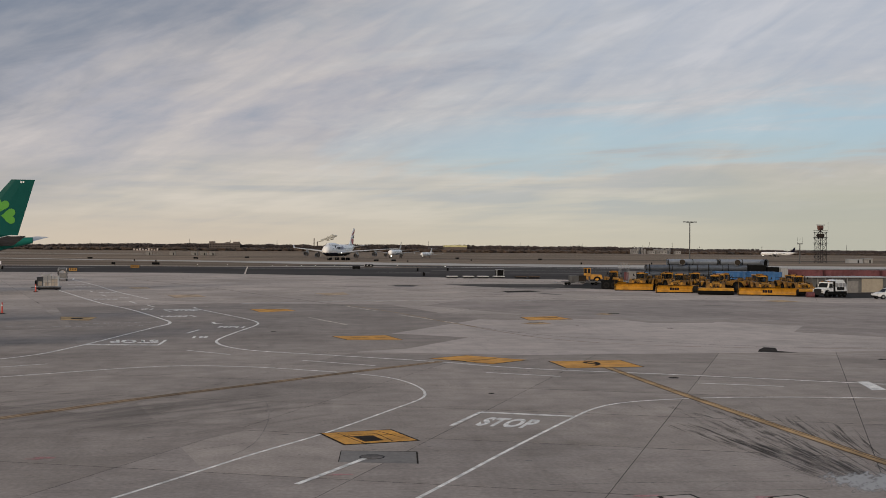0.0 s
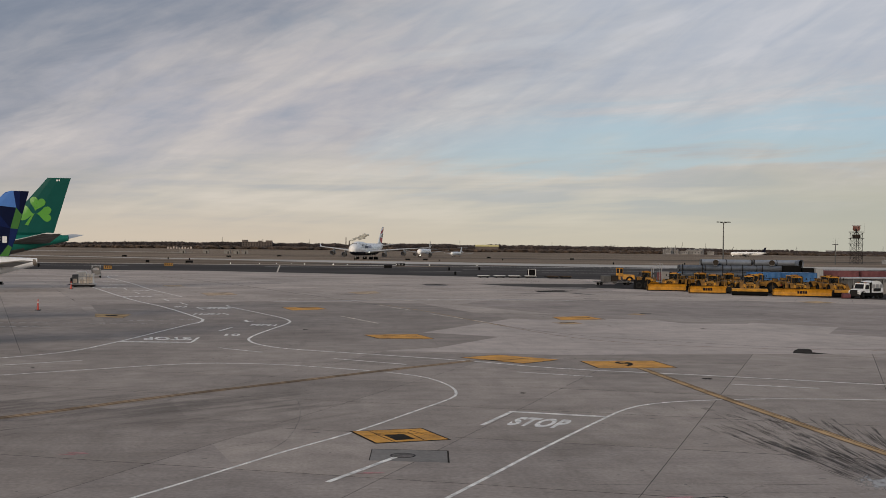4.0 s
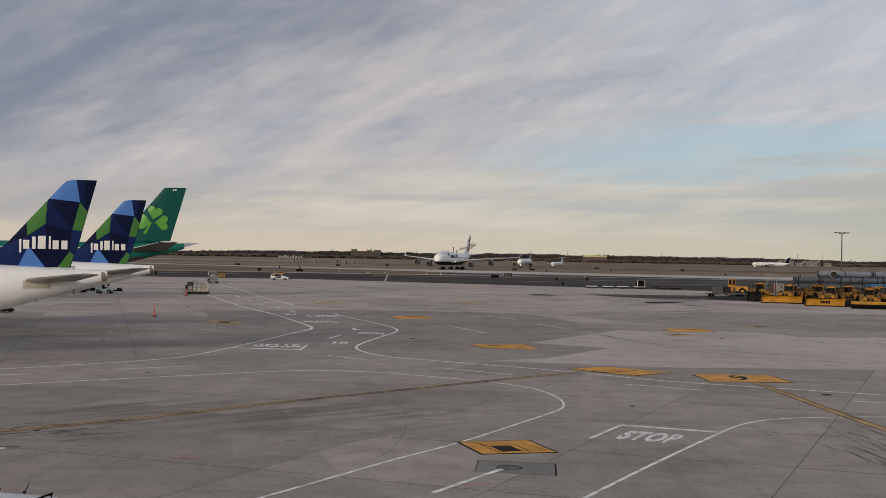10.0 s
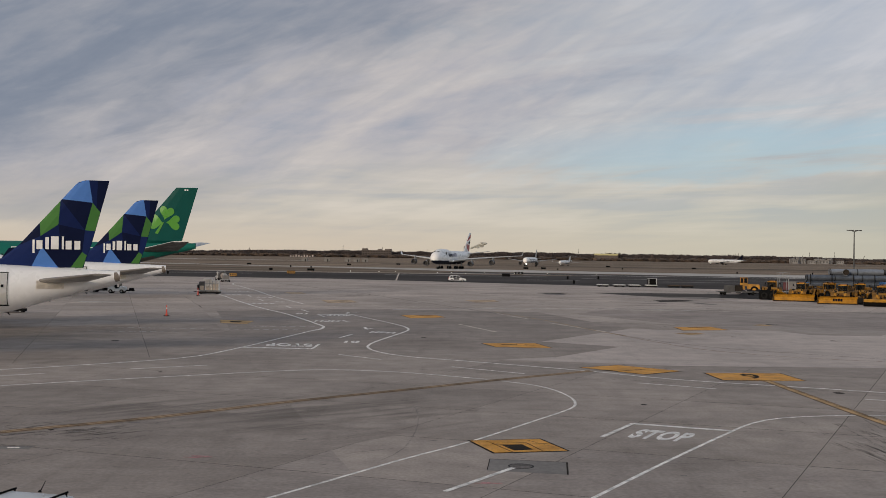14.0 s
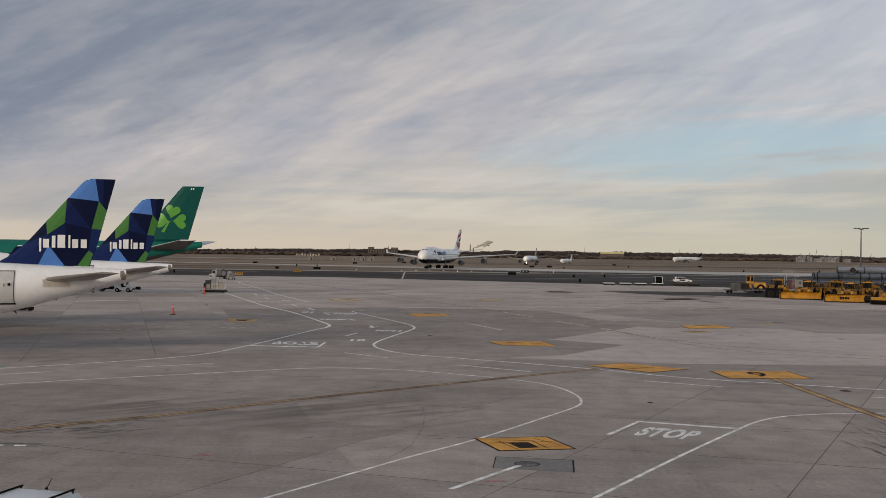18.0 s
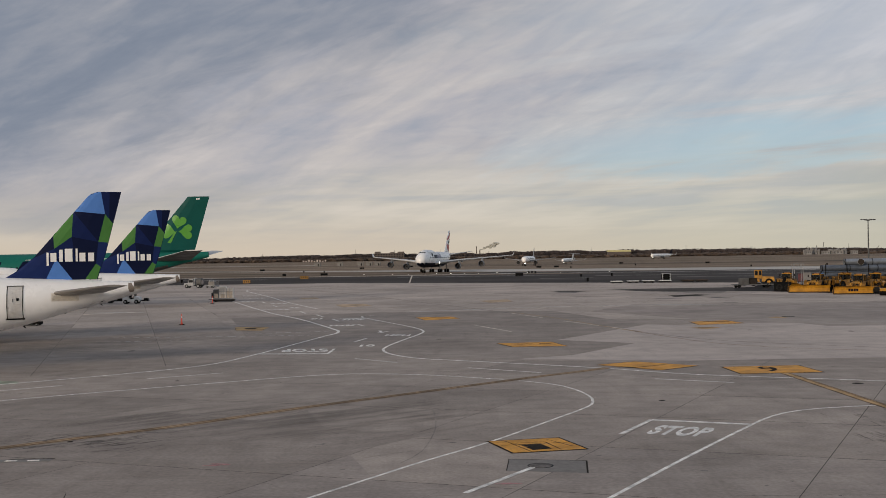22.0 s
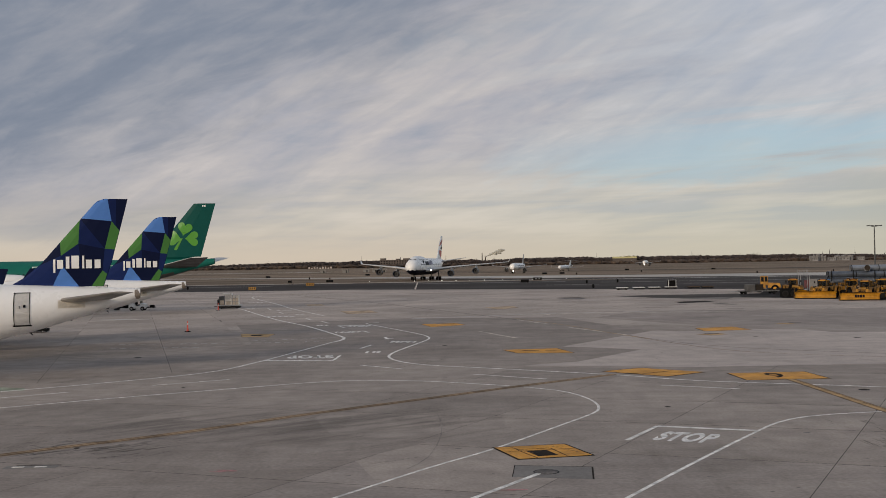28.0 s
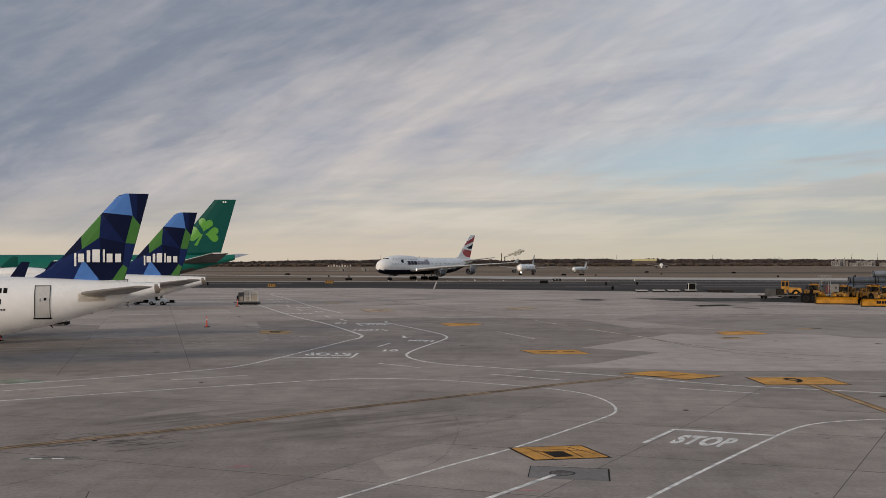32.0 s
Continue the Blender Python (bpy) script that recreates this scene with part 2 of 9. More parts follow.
def smear(name, colour, centre, fan, reach, spin, stretch, lo, hi, most):
    """A stain that thins out to nothing: streaks that run out from a centre between two bearings, or drawn-out blotches."""
    m = bpy.data.materials.new(name)
    m.use_nodes = True
    nt = m.node_tree
    N, L = nt.nodes.new, nt.links.new
    b = nt.nodes["Principled BSDF"]
    b.inputs["Base Color"].default_value, b.inputs["Roughness"].default_value = (*colour, 1), 0.85
    b.inputs["Specular IOR Level"].default_value = 0.2

    def calc(op, a, c=0.0):
        n = N("ShaderNodeMath")
        n.operation = op
        for i, v in enumerate((a, c)):
            if isinstance(v, (int, float)):
                n.inputs[i].default_value = v
            else:
                L(v, n.inputs[i])
        return n.outputs[0]

    def ease(v, a, c, p=0.0, q=1.0):
        r = N("ShaderNodeMapRange")
        r.interpolation_type = "SMOOTHSTEP"
        for key, val in (("From Min", a), ("From Max", c), ("To Min", p), ("To Max", q)):
            r.inputs[key].default_value = val
        L(v, r.inputs["Value"])
        return r.outputs[0]

    def grain(u, v, sc, detail):
        k = N("ShaderNodeCombineXYZ")
        L(u, k.inputs[0])
        L(v, k.inputs[1])
        t = N("ShaderNodeTexNoise")
        t.inputs["Scale"].default_value, t.inputs["Detail"].default_value, t.inputs["Roughness"].default_value = sc, detail, 0.62
        t.inputs["Distortion"].default_value = 0.3 if fan else 0.4
        L(k.outputs[0], t.inputs["Vector"])
        return t.outputs[0]

    geo, sep = N("ShaderNodeNewGeometry"), N("ShaderNodeSeparateXYZ")
    L(geo.outputs["Position"], sep.inputs[0])
    dx, dy = calc("SUBTRACT", sep.outputs[0], centre[0]), calc("SUBTRACT", sep.outputs[1], centre[1])
    far = calc("SQRT", calc("ADD", calc("MULTIPLY", dx, dx), calc("MULTIPLY", dy, dy)))
    if fan:
        # the streaks bend a little as they go out
        bearing = calc("ADD", calc("ARCTAN2", dy, dx), calc("MULTIPLY", far, spin))
        u, v = calc("MULTIPLY", bearing, stretch[0]), calc("MULTIPLY", far, stretch[1])
        dens = calc("MULTIPLY", ease(bearing, fan[0], fan[1]), ease(bearing, fan[2], fan[3], 1.0, 0.0))
        dens = calc("MULTIPLY", dens, ease(far, reach[0], reach[1]))
        dens = calc("MULTIPLY", dens, ease(far, reach[2], reach[3], 1.0, 0.25))
    else:
        c, s = math.cos(spin), math.sin(spin)
        u = calc("MULTIPLY", calc("ADD", calc("MULTIPLY", dx, c), calc("MULTIPLY", dy, s)), stretch[0])
        v = calc("MULTIPLY", calc("SUBTRACT", calc("MULTIPLY", dy, c), calc("MULTIPLY", dx, s)), stretch[1])
        span = calc("SQRT", calc("ADD", calc("POWER", calc("DIVIDE", dx, reach[0]), 2.0), calc("POWER", calc("DIVIDE", dy, reach[1]), 2.0)))
        dens = ease(span, 0.15, 1.0, 1.0, 0.0)
    body = calc("ADD", calc("MULTIPLY", grain(u, v, 1.0, 5), 0.55), calc("MULTIPLY", grain(u, v, 3.3, 6), 0.45))
    alpha = ease(calc("ADD", body, calc("MULTIPLY", calc("SUBTRACT", dens, 1.0), 0.20 if fan else 0.34)), lo, hi, 0.0, most)
    clear, mix = N("ShaderNodeBsdfTransparent"), N("ShaderNodeMixShader")
    L(alpha, mix.inputs[0])
    L(clear.outputs[0], mix.inputs[1])
    L(b.outputs[0], mix.inputs[2])
    L(mix.outputs[0], nt.nodes["Material Output"].inputs[0])
    return m


RUBBER_FAN = smear("rubber_fan", (0.075, 0.066, 0.060), (16.9, 25.0), (1.32, 1.52, 1.62, 1.78), (5.5, 7.5, 12.0, 24.0), 0.0, (17.0, 0.16), 0.43, 0.58, 0.60)
RUBBER_FINE = smear("rubber_fine", (0.06, 0.054, 0.05), (17.3, 24.0), (1.24, 1.46, 1.70, 1.90), (5.5, 8.0, 13.0, 30.0), 0.004, (46.0, 0.11), 0.47, 0.58, 0.52)
SWEEP = smear("tyre_sweep", (0.13, 0.115, 0.10), (-9, 48), None, (24, 15), 0.70, (0.05, 0.42), 0.40, 0.64, 0.30)
PALE_SPILL = smear("pale_spill_film", (0.50, 0.49, 0.48), (17.6, 31.0), None, (3.0, 3.0), 1.0, (0.7, 1.9), 0.33, 0.50, 0.80)
OIL_FILM = smear("oil_film", (0.12, 0.10, 0.062), (-38, 88), None, (24, 17), 0.3, (0.05, 0.30), 0.38, 0.66, 0.26)
OIL_DRAG = smear("oil_drag", (0.10, 0.09, 0.08), (-15.5, 42), None, (9.5, 6.5), 0.72, (0.35, 1.3), 0.47, 0.60, 0.50)
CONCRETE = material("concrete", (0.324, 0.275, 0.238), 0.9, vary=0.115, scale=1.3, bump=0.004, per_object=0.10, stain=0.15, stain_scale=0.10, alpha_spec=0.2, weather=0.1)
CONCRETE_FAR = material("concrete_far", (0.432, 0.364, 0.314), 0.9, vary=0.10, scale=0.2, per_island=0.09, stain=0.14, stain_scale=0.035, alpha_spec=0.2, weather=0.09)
CONCRETE_PALE = material("concrete_pale", (0.463, 0.395, 0.350), 0.9, vary=0.11, scale=1.0, stain=0.10, stain_scale=0.07, alpha_spec=0.2, weather=0.09)
CONCRETE_DARK = material("concrete_dark", (0.287, 0.243, 0.211), 0.9, vary=0.115, scale=1.0, stain=0.14, stain_scale=0.10, alpha_spec=0.2, weather=0.12)
CONCRETE_MID = material("concrete_mid", (0.313, 0.267, 0.235), 0.9, vary=0.115, scale=1.0, stain=0.14, stain_scale=0.10, alpha_spec=0.2, weather=0.12)
OIL = material("oil_darkened_concrete", (0.20, 0.175, 0.155), 0.85, vary=0.22, scale=0.4, stain=0.25, stain_scale=0.2, alpha_spec=0.2)
CRACK = material("tar_filled_crack", (0.14, 0.125, 0.115), 0.85, vary=0.3, scale=1.0, stain=0.3, stain_scale=0.8, alpha_spec=0.2)
GREEN_TINT = material("faded_green_paint", (0.33, 0.36, 0.27), 0.85, vary=0.2, scale=1.0, stain=0.3, stain_scale=0.6, alpha_spec=0.2)
PANEL_WARM = material("warm_panel_metal", (0.82, 0.77, 0.69), 0.3, 0.05, vary=0.06, scale=0.8)
YELLOW_FADED = material("faded_yellow_paint", (0.50, 0.365, 0.24), 0.8, vary=0.2, scale=1.2, stain=0.35, stain_scale=0.6, alpha_spec=0.2)
YELLOW_DULL = material("dull_yellow_paint", (0.355, 0.248, 0.148), 0.8, vary=0.2, scale=1.2, stain=0.35, stain_scale=0.6, alpha_spec=0.2)
TRAILER_GREY = material("dark_trailer_grey", (0.104, 0.100, 0.096), 0.7, vary=0.12, scale=0.6, stain=0.2, stain_scale=0.5)
FAINT_LINE = material("faint_line_paint", (0.64, 0.56, 0.46), 0.85, vary=0.2, scale=0.8, stain=0.3, stain_scale=0.4, alpha_spec=0.2)
AMBER = material("amber_lamp_plastic", (0.22, 0.085, 0.015), 0.4, vary=0.1, scale=2)
EDGE_BROWN = material("brown_line_edge", (0.15, 0.088, 0.045), 0.8, vary=0.25, scale=1.2, stain=0.3, stain_scale=0.6, alpha_spec=0.2)
YELLOW_TAN = material("tan_yellow_paint", (0.48, 0.31, 0.145), 0.8, vary=0.15, scale=1.2, stain=0.25, stain_scale=0.6, alpha_spec=0.2)
PATCH_GREY = material("smooth_grey_concrete", (0.224, 0.206, 0.189), 0.85, vary=0.1, scale=0.8, stain=0.15, stain_scale=0.5, alpha_spec=0.2, weather=0.08)
MARK_SOFT = material("soft_tyre_smear", (0.29, 0.25, 0.22), 0.9, vary=0.22, scale=0.8, stain=0.2, stain_scale=0.6, alpha_spec=0.2)
# dark paint that carries the shade of tailplane and belly undersides
UNDER_SHADE = material("painted_underside_shade", (0.07, 0.068, 0.064), 0.5, vary=0.15, scale=0.5, stain=0.2, stain_scale=0.4, alpha_spec=0.2)
STAB_GREY = material("brown_grey_metal", (0.24, 0.222, 0.20), 0.4, 0.25, vary=0.08, scale=0.5)
PIPE_DARK = material("dark_grey_pipe", (0.13, 0.145, 0.17), 0.42, 0.4, vary=0.12, scale=0.4, stain=0.25, stain_scale=0.3)
BURNT = material("heat_browned_metal", (0.26, 0.21, 0.165), 0.5, 0.1, vary=0.2, scale=2)
NACELLE = material("grey_blue_nacelle_paint", (0.062, 0.062, 0.072), 0.4, 0.1, vary=0.08, scale=0.4)
TITLE_DARK = material("dark_title_paint", (0.07, 0.07, 0.10), 0.5, vary=0.05, scale=0.5)
TITLE_PALE = material("pale_title_paint", (0.52, 0.50, 0.56), 0.5, vary=0.05, scale=0.5)
WING_PALE = material("pale_wing_paint", (0.58, 0.57, 0.55), 0.4, 0.1, vary=0.05, scale=0.4)
CONCRETE_SOFT = material("concrete_soft", (0.329, 0.278, 0.244), 0.9, vary=0.13, scale=1.0, stain=0.14, stain_scale=0.10, alpha_spec=0.2, weather=0.1)
YARD = material("yard_asphalt", (0.036, 0.032, 0.029), 0.95, vary=0.2, scale=0.6, stain=0.3, stain_scale=0.1, alpha_spec=0.1)
YARD_WORN = material("worn_yard_asphalt", (0.085, 0.074, 0.066), 0.95, vary=0.2, scale=0.4, stain=0.3, stain_scale=0.15, alpha_spec=0.1)
JOINT = material("joint_sealant", (0.085, 0.075, 0.068), 0.9, vary=0.35, scale=0.8, stain=0.3, stain_scale=0.3, alpha_spec=0.08)
TAXI = material("taxiway_asphalt", (0.056, 0.048, 0.043), 0.95, vary=0.2, scale=0.05, stain=0.25, stain_scale=0.02, stretch=(0.2, 1, 1, 0), alpha_spec=0.1)
STRIP = material("runway_concrete", (0.48, 0.44, 0.39), 0.9, vary=0.10, scale=0.03, stain=0.1, stain_scale=0.01)
GRASS = material("dry_grass", (0.245, 0.182, 0.127), 0.95, vary=0.30, scale=0.05, stain=0.42, stain_scale=0.014, stretch=(0.10, 0.7, 1, 14), alpha_spec=0.1)
WHITE_LINE = material("white_line_paint", (0.85, 0.81, 0.75), 0.8, vary=0.2, scale=2.5, stain=0.34, stain_scale=2.2)
WHITE_SOFT = material("dulled_white_paint", (0.78, 0.745, 0.70), 0.8, vary=0.2, scale=2.5, stain=0.2, stain_scale=2.6)
WHITE_WORN = material("worn_white_paint", (0.60, 0.575, 0.545), 0.8, vary=0.22, scale=1.2, stain=0.3, stain_scale=0.8)
YELLOW_LINE = material("yellow_line_paint", (0.66, 0.305, 0.035), 0.75, vary=0.15, scale=1.5, stain=0.25, stain_scale=0.7)
YELLOW_WORN = material("worn_yellow_paint", (0.50, 0.325, 0.15), 0.8, vary=0.2, scale=1.0, stain=0.35, stain_scale=0.5)
BLACK_PAINT = material("black_paint", (0.034, 0.028, 0.023), 0.9, vary=0.25, scale=1.5, alpha_spec=0.05)
TYRE_MARK = material("tyre_mark", (0.165, 0.143, 0.128), 0.9, vary=0.25, scale=1.0, stain=0.2, stain_scale=0.6)
PINK_PAINT = material("pink_survey_paint", (0.42, 0.20, 0.20), 0.8, vary=0.3, scale=3)
WHITE_SKIN = material("white_aircraft_paint", (0.87, 0.85, 0.82), 0.32, vary=0.02, scale=0.3, alpha_spec=0.5)
GREY_METAL = material("grey_wing_metal", (0.36, 0.355, 0.35), 0.42, 0.3, vary=0.05, scale=0.4)
DARK_METAL = material("dark_metal", (0.018, 0.0172, 0.0165), 0.65, 0.1, vary=0.2, scale=1.0, alpha_spec=0.15)
STEEL = material("bare_steel", (0.42, 0.41, 0.40), 0.35, 0.9, vary=0.08, scale=0.8)
RUBBER = material("black_rubber", (0.008, 0.0078, 0.0075), 0.9, vary=0.2, scale=2, alpha_spec=0.06)
NAVY = material("navy_paint", (0.0085, 0.017, 0.075), 0.6, vary=0.05, scale=0.3, alpha_spec=0.08)
NAVY_MID = material("mid_navy_paint", (0.012, 0.024, 0.098), 0.6, vary=0.05, scale=0.3, alpha_spec=0.08)
NAVY_DARK = material("dark_navy_paint", (0.0055, 0.0095, 0.036), 0.6, vary=0.05, scale=0.3, alpha_spec=0.08)
SKYBLUE = material("mid_blue_paint", (0.085, 0.21, 0.54), 0.55, vary=0.05, scale=0.3, alpha_spec=0.14)
LEAFGREEN = material("leaf_green_paint", (0.065, 0.19, 0.045), 0.5, vary=0.05, scale=0.3, alpha_spec=0.14)
SEAGREEN = material("sea_green_paint", (0.010, 0.128, 0.098), 0.5, vary=0.04, scale=0.2, alpha_spec=0.14)
SEAGREEN_DEEP = material("deep_green_paint", (0.003, 0.070, 0.058), 0.5, vary=0.04, scale=0.2, alpha_spec=0.14)
LIME = material("lime_green_paint", (0.085, 0.30, 0.03), 0.35, vary=0.04, scale=0.3)
RED = material("red_paint", (0.42, 0.03, 0.035), 0.4, vary=0.06, scale=0.4)
DARK_BLUE = material("dark_blue_paint", (0.0065, 0.0075, 0.017), 0.55, vary=0.06, scale=0.4, alpha_spec=0.07)
WINDOW_DARK = material("dark_window_glass", (0.012, 0.013, 0.015), 0.15, vary=0.05, scale=1, alpha_spec=0.12)
LAMP_GLOW = material("lit_lamp", (0.9, 0.9, 0.85), 0.4, glow=(1.0, 0.95, 0.82, 4.0))
# stained plow yellow, darkened to hold the shade on bodies behind the blades
PLOW_SHADED = material("shaded_plow_yellow_paint", (0.235, 0.108, 0.007), 0.7, vary=0.2, scale=0.8, stain=0.55, stain_scale=0.8)
PLOW_YELLOW = material("plow_yellow_paint", (0.458, 0.208, 0.008), 0.55, vary=0.14, scale=0.8, stain=0.35, stain_scale=0.7)
BLUE_BOX = material("blue_container_paint", (0.034, 0.125, 0.30), 0.55, vary=0.12, scale=0.6, stain=0.2, stain_scale=0.5)
RED_BOX = material("dull_red_container_paint", (0.125, 0.038, 0.042), 0.7, vary=0.15, scale=0.5, stain=0.25, stain_scale=0.3)
PIPE = material("grey_pipe_metal", (0.255, 0.272, 0.30), 0.38, 0.45, vary=0.08, scale=0.4, stain=0.15, stain_scale=0.3)
TAN = material("tan_panel", (0.34, 0.29, 0.22), 0.8, vary=0.08, scale=0.5)
HUT_GREY = material("weathered_hut_paint", (0.20, 0.187, 0.172), 0.8, vary=0.15, scale=0.5)
MAST_GREY = material("galvanised_mast", (0.085, 0.085, 0.082), 0.6, 0.2, vary=0.1, scale=0.5)
GREY_PAINT = material("grey_paint", (0.30, 0.30, 0.30), 0.6, vary=0.08, scale=0.5)
WHITE_PAINT = material("white_vehicle_paint", (0.70, 0.70, 0.69), 0.35, vary=0.04, scale=0.8, alpha_spec=0.14)
ORANGE = material("orange_cone_plastic", (0.68, 0.085, 0.05), 0.55, vary=0.06, scale=2)
TWIG = material("bare_winter_trees", (0.050, 0.037, 0.033), 0.95, vary=0.25, scale=0.05, per_island=0.3)
SCRUB = material("brown_scrub", (0.07, 0.048, 0.034), 0.95, vary=0.25, scale=0.05, per_island=0.3)
BRICK = material("far_brick", (0.11, 0.088, 0.076), 0.9, vary=0.1, scale=0.05)
SMOKE = material("white_steam", (0.44, 0.43, 0.38), 1.0, vary=0.06, scale=0.05)
TANK_WHITE = material("weathered_white_coating", (0.25, 0.237, 0.225), 0.8, vary=0.15, scale=0.1, stain=0.3, stain_scale=0.12)
CARGO_WRAP = material("clear_wrap_cargo", (0.74, 0.68, 0.60), 0.6, vary=0.08, scale=1.0, stain=0.12, stain_scale=0.9)
SIGN_YELLOW = material("yellow_sign_panel", (0.30, 0.15, 0.02), 0.5, vary=0.05, scale=1)
FAN_DARK = material("engine_fan", (0.012, 0.012, 0.013), 0.6, 0.1, vary=0.2, scale=2)


def tinted_glass():
    """Thin vehicle glazing that lets most of the light through."""
    m = bpy.data.materials.new("tinted_cab_glass")
    m.use_nodes = True
    nt = m.node_tree
    N, L = nt.nodes.new, nt.links.new
    b = nt.nodes["Principled BSDF"]
    b.inputs["Base Color"].default_value, b.inputs["Roughness"].default_value = (0.02, 0.022, 0.022, 1), 0.08
    clear, mix = N("ShaderNodeBsdfTransparent"), N("ShaderNodeMixShader")
    clear.inputs[0].default_value = (0.72, 0.74, 0.72, 1)
    mix.inputs[0].default_value = 0.38
    L(clear.outputs[0], mix.inputs[1])
    L(b.outputs[0], mix.inputs[2])
    L(mix.outputs[0], nt.nodes["Material Output"].inputs[0])
    return m


CAB_GLASS = tinted_glass()


# ---- mesh helpers ----
def part(name, bm, mat, parent=None, label="", m=None, smooth=False):
    me = bpy.data.meshes.new(name)
    bm.normal_update()
    bm.to_mesh(me)
    bm.free()
    for one in (mat if isinstance(mat, (list, tuple)) else [mat]):
        me.materials.append(one)
    if smooth:
        for p in me.polygons:
            p.use_smooth = True
        me.set_sharp_from_angle(angle=radians(38))
    ob = new(name, me)
    if parent:
        ob.parent = parent
    if m is not None:
        ob.matrix_basis = m
    return tagged(ob, label)


def thing(name, label, category, m=None, group=""):
    ob = new(name)
    ob.empty_display_size = 0.3
    if m is not None:
        ob.matrix_basis = m
    return tagged(ob, label, category, group)


def box(bm, x, y, z, sx, sy, sz, bevel=0.0, taper=(1, 1), turn=0.0):
    """Box centred on x, y with its foot at z."""
    c, s = math.cos(radians(turn)), math.sin(radians(turn))
    vs = []
    for k, (tx, ty) in ((0, (1, 1)), (1, taper)):
        for i, j in ((-1, -1), (1, -1), (1, 1), (-1, 1)):
            px, py = i * sx / 2 * tx, j * sy / 2 * ty
            vs.append(bm.verts.new((x + px * c - py * s, y + px * s + py * c, z + k * sz)))
    fs = [bm.faces.new([vs[i] for i in f]) for f in
          ((3, 2, 1, 0), (4, 5, 6, 7), (0, 1, 5, 4), (1, 2, 6, 5), (2, 3, 7, 6), (3, 0, 4, 7))]
    if bevel:
        es = list({e for f in fs for e in f.edges})
        bmesh.ops.bevel(bm, geom=es, offset=bevel, segments=1, affect="EDGES", clamp_overlap=True)
    return bm


def rod(bm, a, b, r0, r1=None, n=10, caps=True):
    """Tapered cylinder from a to b."""
    r1 = r0 if r1 is None else r1
    a, b = Vector(a), Vector(b)
    d = (b - a).normalized()
    s = d.orthogonal().normalized()
    t = d.cross(s)
    rings = []
    for c, r in ((a, r0), (b, r1)):
        rings.append([bm.verts.new(c + (s * math.cos(2 * math.pi * i / n) + t * math.sin(2 * math.pi * i / n)) * r) for i in range(n)])
    for i in range(n):
        bm.faces.new((rings[0][i], rings[0][(i + 1) % n], rings[1][(i + 1) % n], rings[1][i]))
    if caps:
        bm.faces.new(rings[0][::-1])
        bm.faces.new(rings[1])
    return bm


def loft(bm, rings, caps=True):
    vs = [[bm.verts.new(p) for p in ring] for ring in rings]
    n = len(vs[0])
    for a, b in zip(vs, vs[1:]):
        for i in range(n):
            bm.faces.new((a[i], a[(i + 1) % n], b[(i + 1) % n], b[i]))
    if caps:
        bm.faces.new(vs[0][::-1])
        bm.faces.new(vs[-1])
    bmesh.ops.recalc_face_normals(bm, faces=bm.faces[:])
    return bm


def lathe(bm, centre, axis, profile, n=20, caps=True):
    """Rings (distance along axis, radius) about an axis through centre."""
    c, d = Vector(centre), Vector(axis).normalized()
    s = d.orthogonal().normalized()
    t = d.cross(s)
    rings = [[c + d * u + (s * math.cos(2 * math.pi * i / n) + t * math.sin(2 * math.pi * i / n)) * r for i in range(n)] for u, r in profile]
    return loft(bm, rings, caps)


def wheel(bm, x, y, z, r, w, n=18):
    """Tyre with rounded shoulders, axle along y."""
    return lathe(bm, (x, y, z), (0, 1, 0), [(-w / 2, r * 0.55), (-w / 2, r * 0.88), (-w * 0.32, r), (w * 0.32, r), (w / 2, r * 0.88), (w / 2, r * 0.55)], n)


def plate(bm, pts, thick, z=0.0):
    """Flat sheet with the outline pts (x, y), of that thickness, its top at z."""
    n = len(pts)
    if sum(pts[i][0] * pts[(i + 1) % n][1] - pts[(i + 1) % n][0] * pts[i][1] for i in range(n)) < 0:
        pts = pts[::-1]
    top = [bm.verts.new((p[0], p[1], z)) for p in pts]
    bm.faces.new(top)
    if thick:
        low = [bm.verts.new((p[0], p[1], z - thick)) for p in pts]
        bm.faces.new(low[::-1])
        for i in range(n):
            bm.faces.new((low[i], low[(i + 1) % n], top[(i + 1) % n], top[i]))
    return bm


def smooth_line(pts, step=1.2):
    """Points along a soft curve through pts."""
    out = []
    P = [Vector(p) for p in pts]
    P = [P[0] * 2 - P[1]] + P + [P[-1] * 2 - P[-2]]
    for i in range(1, len(P) - 2):
        a, b, c, d = P[i - 1:i + 3]
        n = max(2, int((c - b).length / step))
        for k in range(n):
            t = k / n
            out.append(0.5 * ((2 * b) + (c - a) * t + (2 * a - 5 * b + 4 * c - d) * t * t + (3 * b - a - 3 * c + d) * t ** 3))
    out.append(P[-2])
    return out


def band_mesh(bm, pts, width, z, shift=0.0):
    """A painted line: a thin strip of that width along pts."""
    L = []
    for i, p in enumerate(pts):
        d = (pts[min(i + 1, len(pts) - 1)] - pts[max(i - 1, 0)]).normalized()
        nrm = Vector((-d.y, d.x))
        L.append((bm.verts.new((*(p + nrm * (shift + width / 2)), z)), bm.verts.new((*(p + nrm * (shift - width / 2)), z))))
    for a, b in zip(L, L[1:]):
        bm.faces.new((a[0], a[1], b[1], b[0]))
    return bm


# ---- ground ----
def sheet(name, pts, z, mat, label, category="ground"):
    bm = bmesh.new()
    plate(bm, pts, 0.0, z)
    return tagged(part(name, bm, mat), label, category, kind="structure")


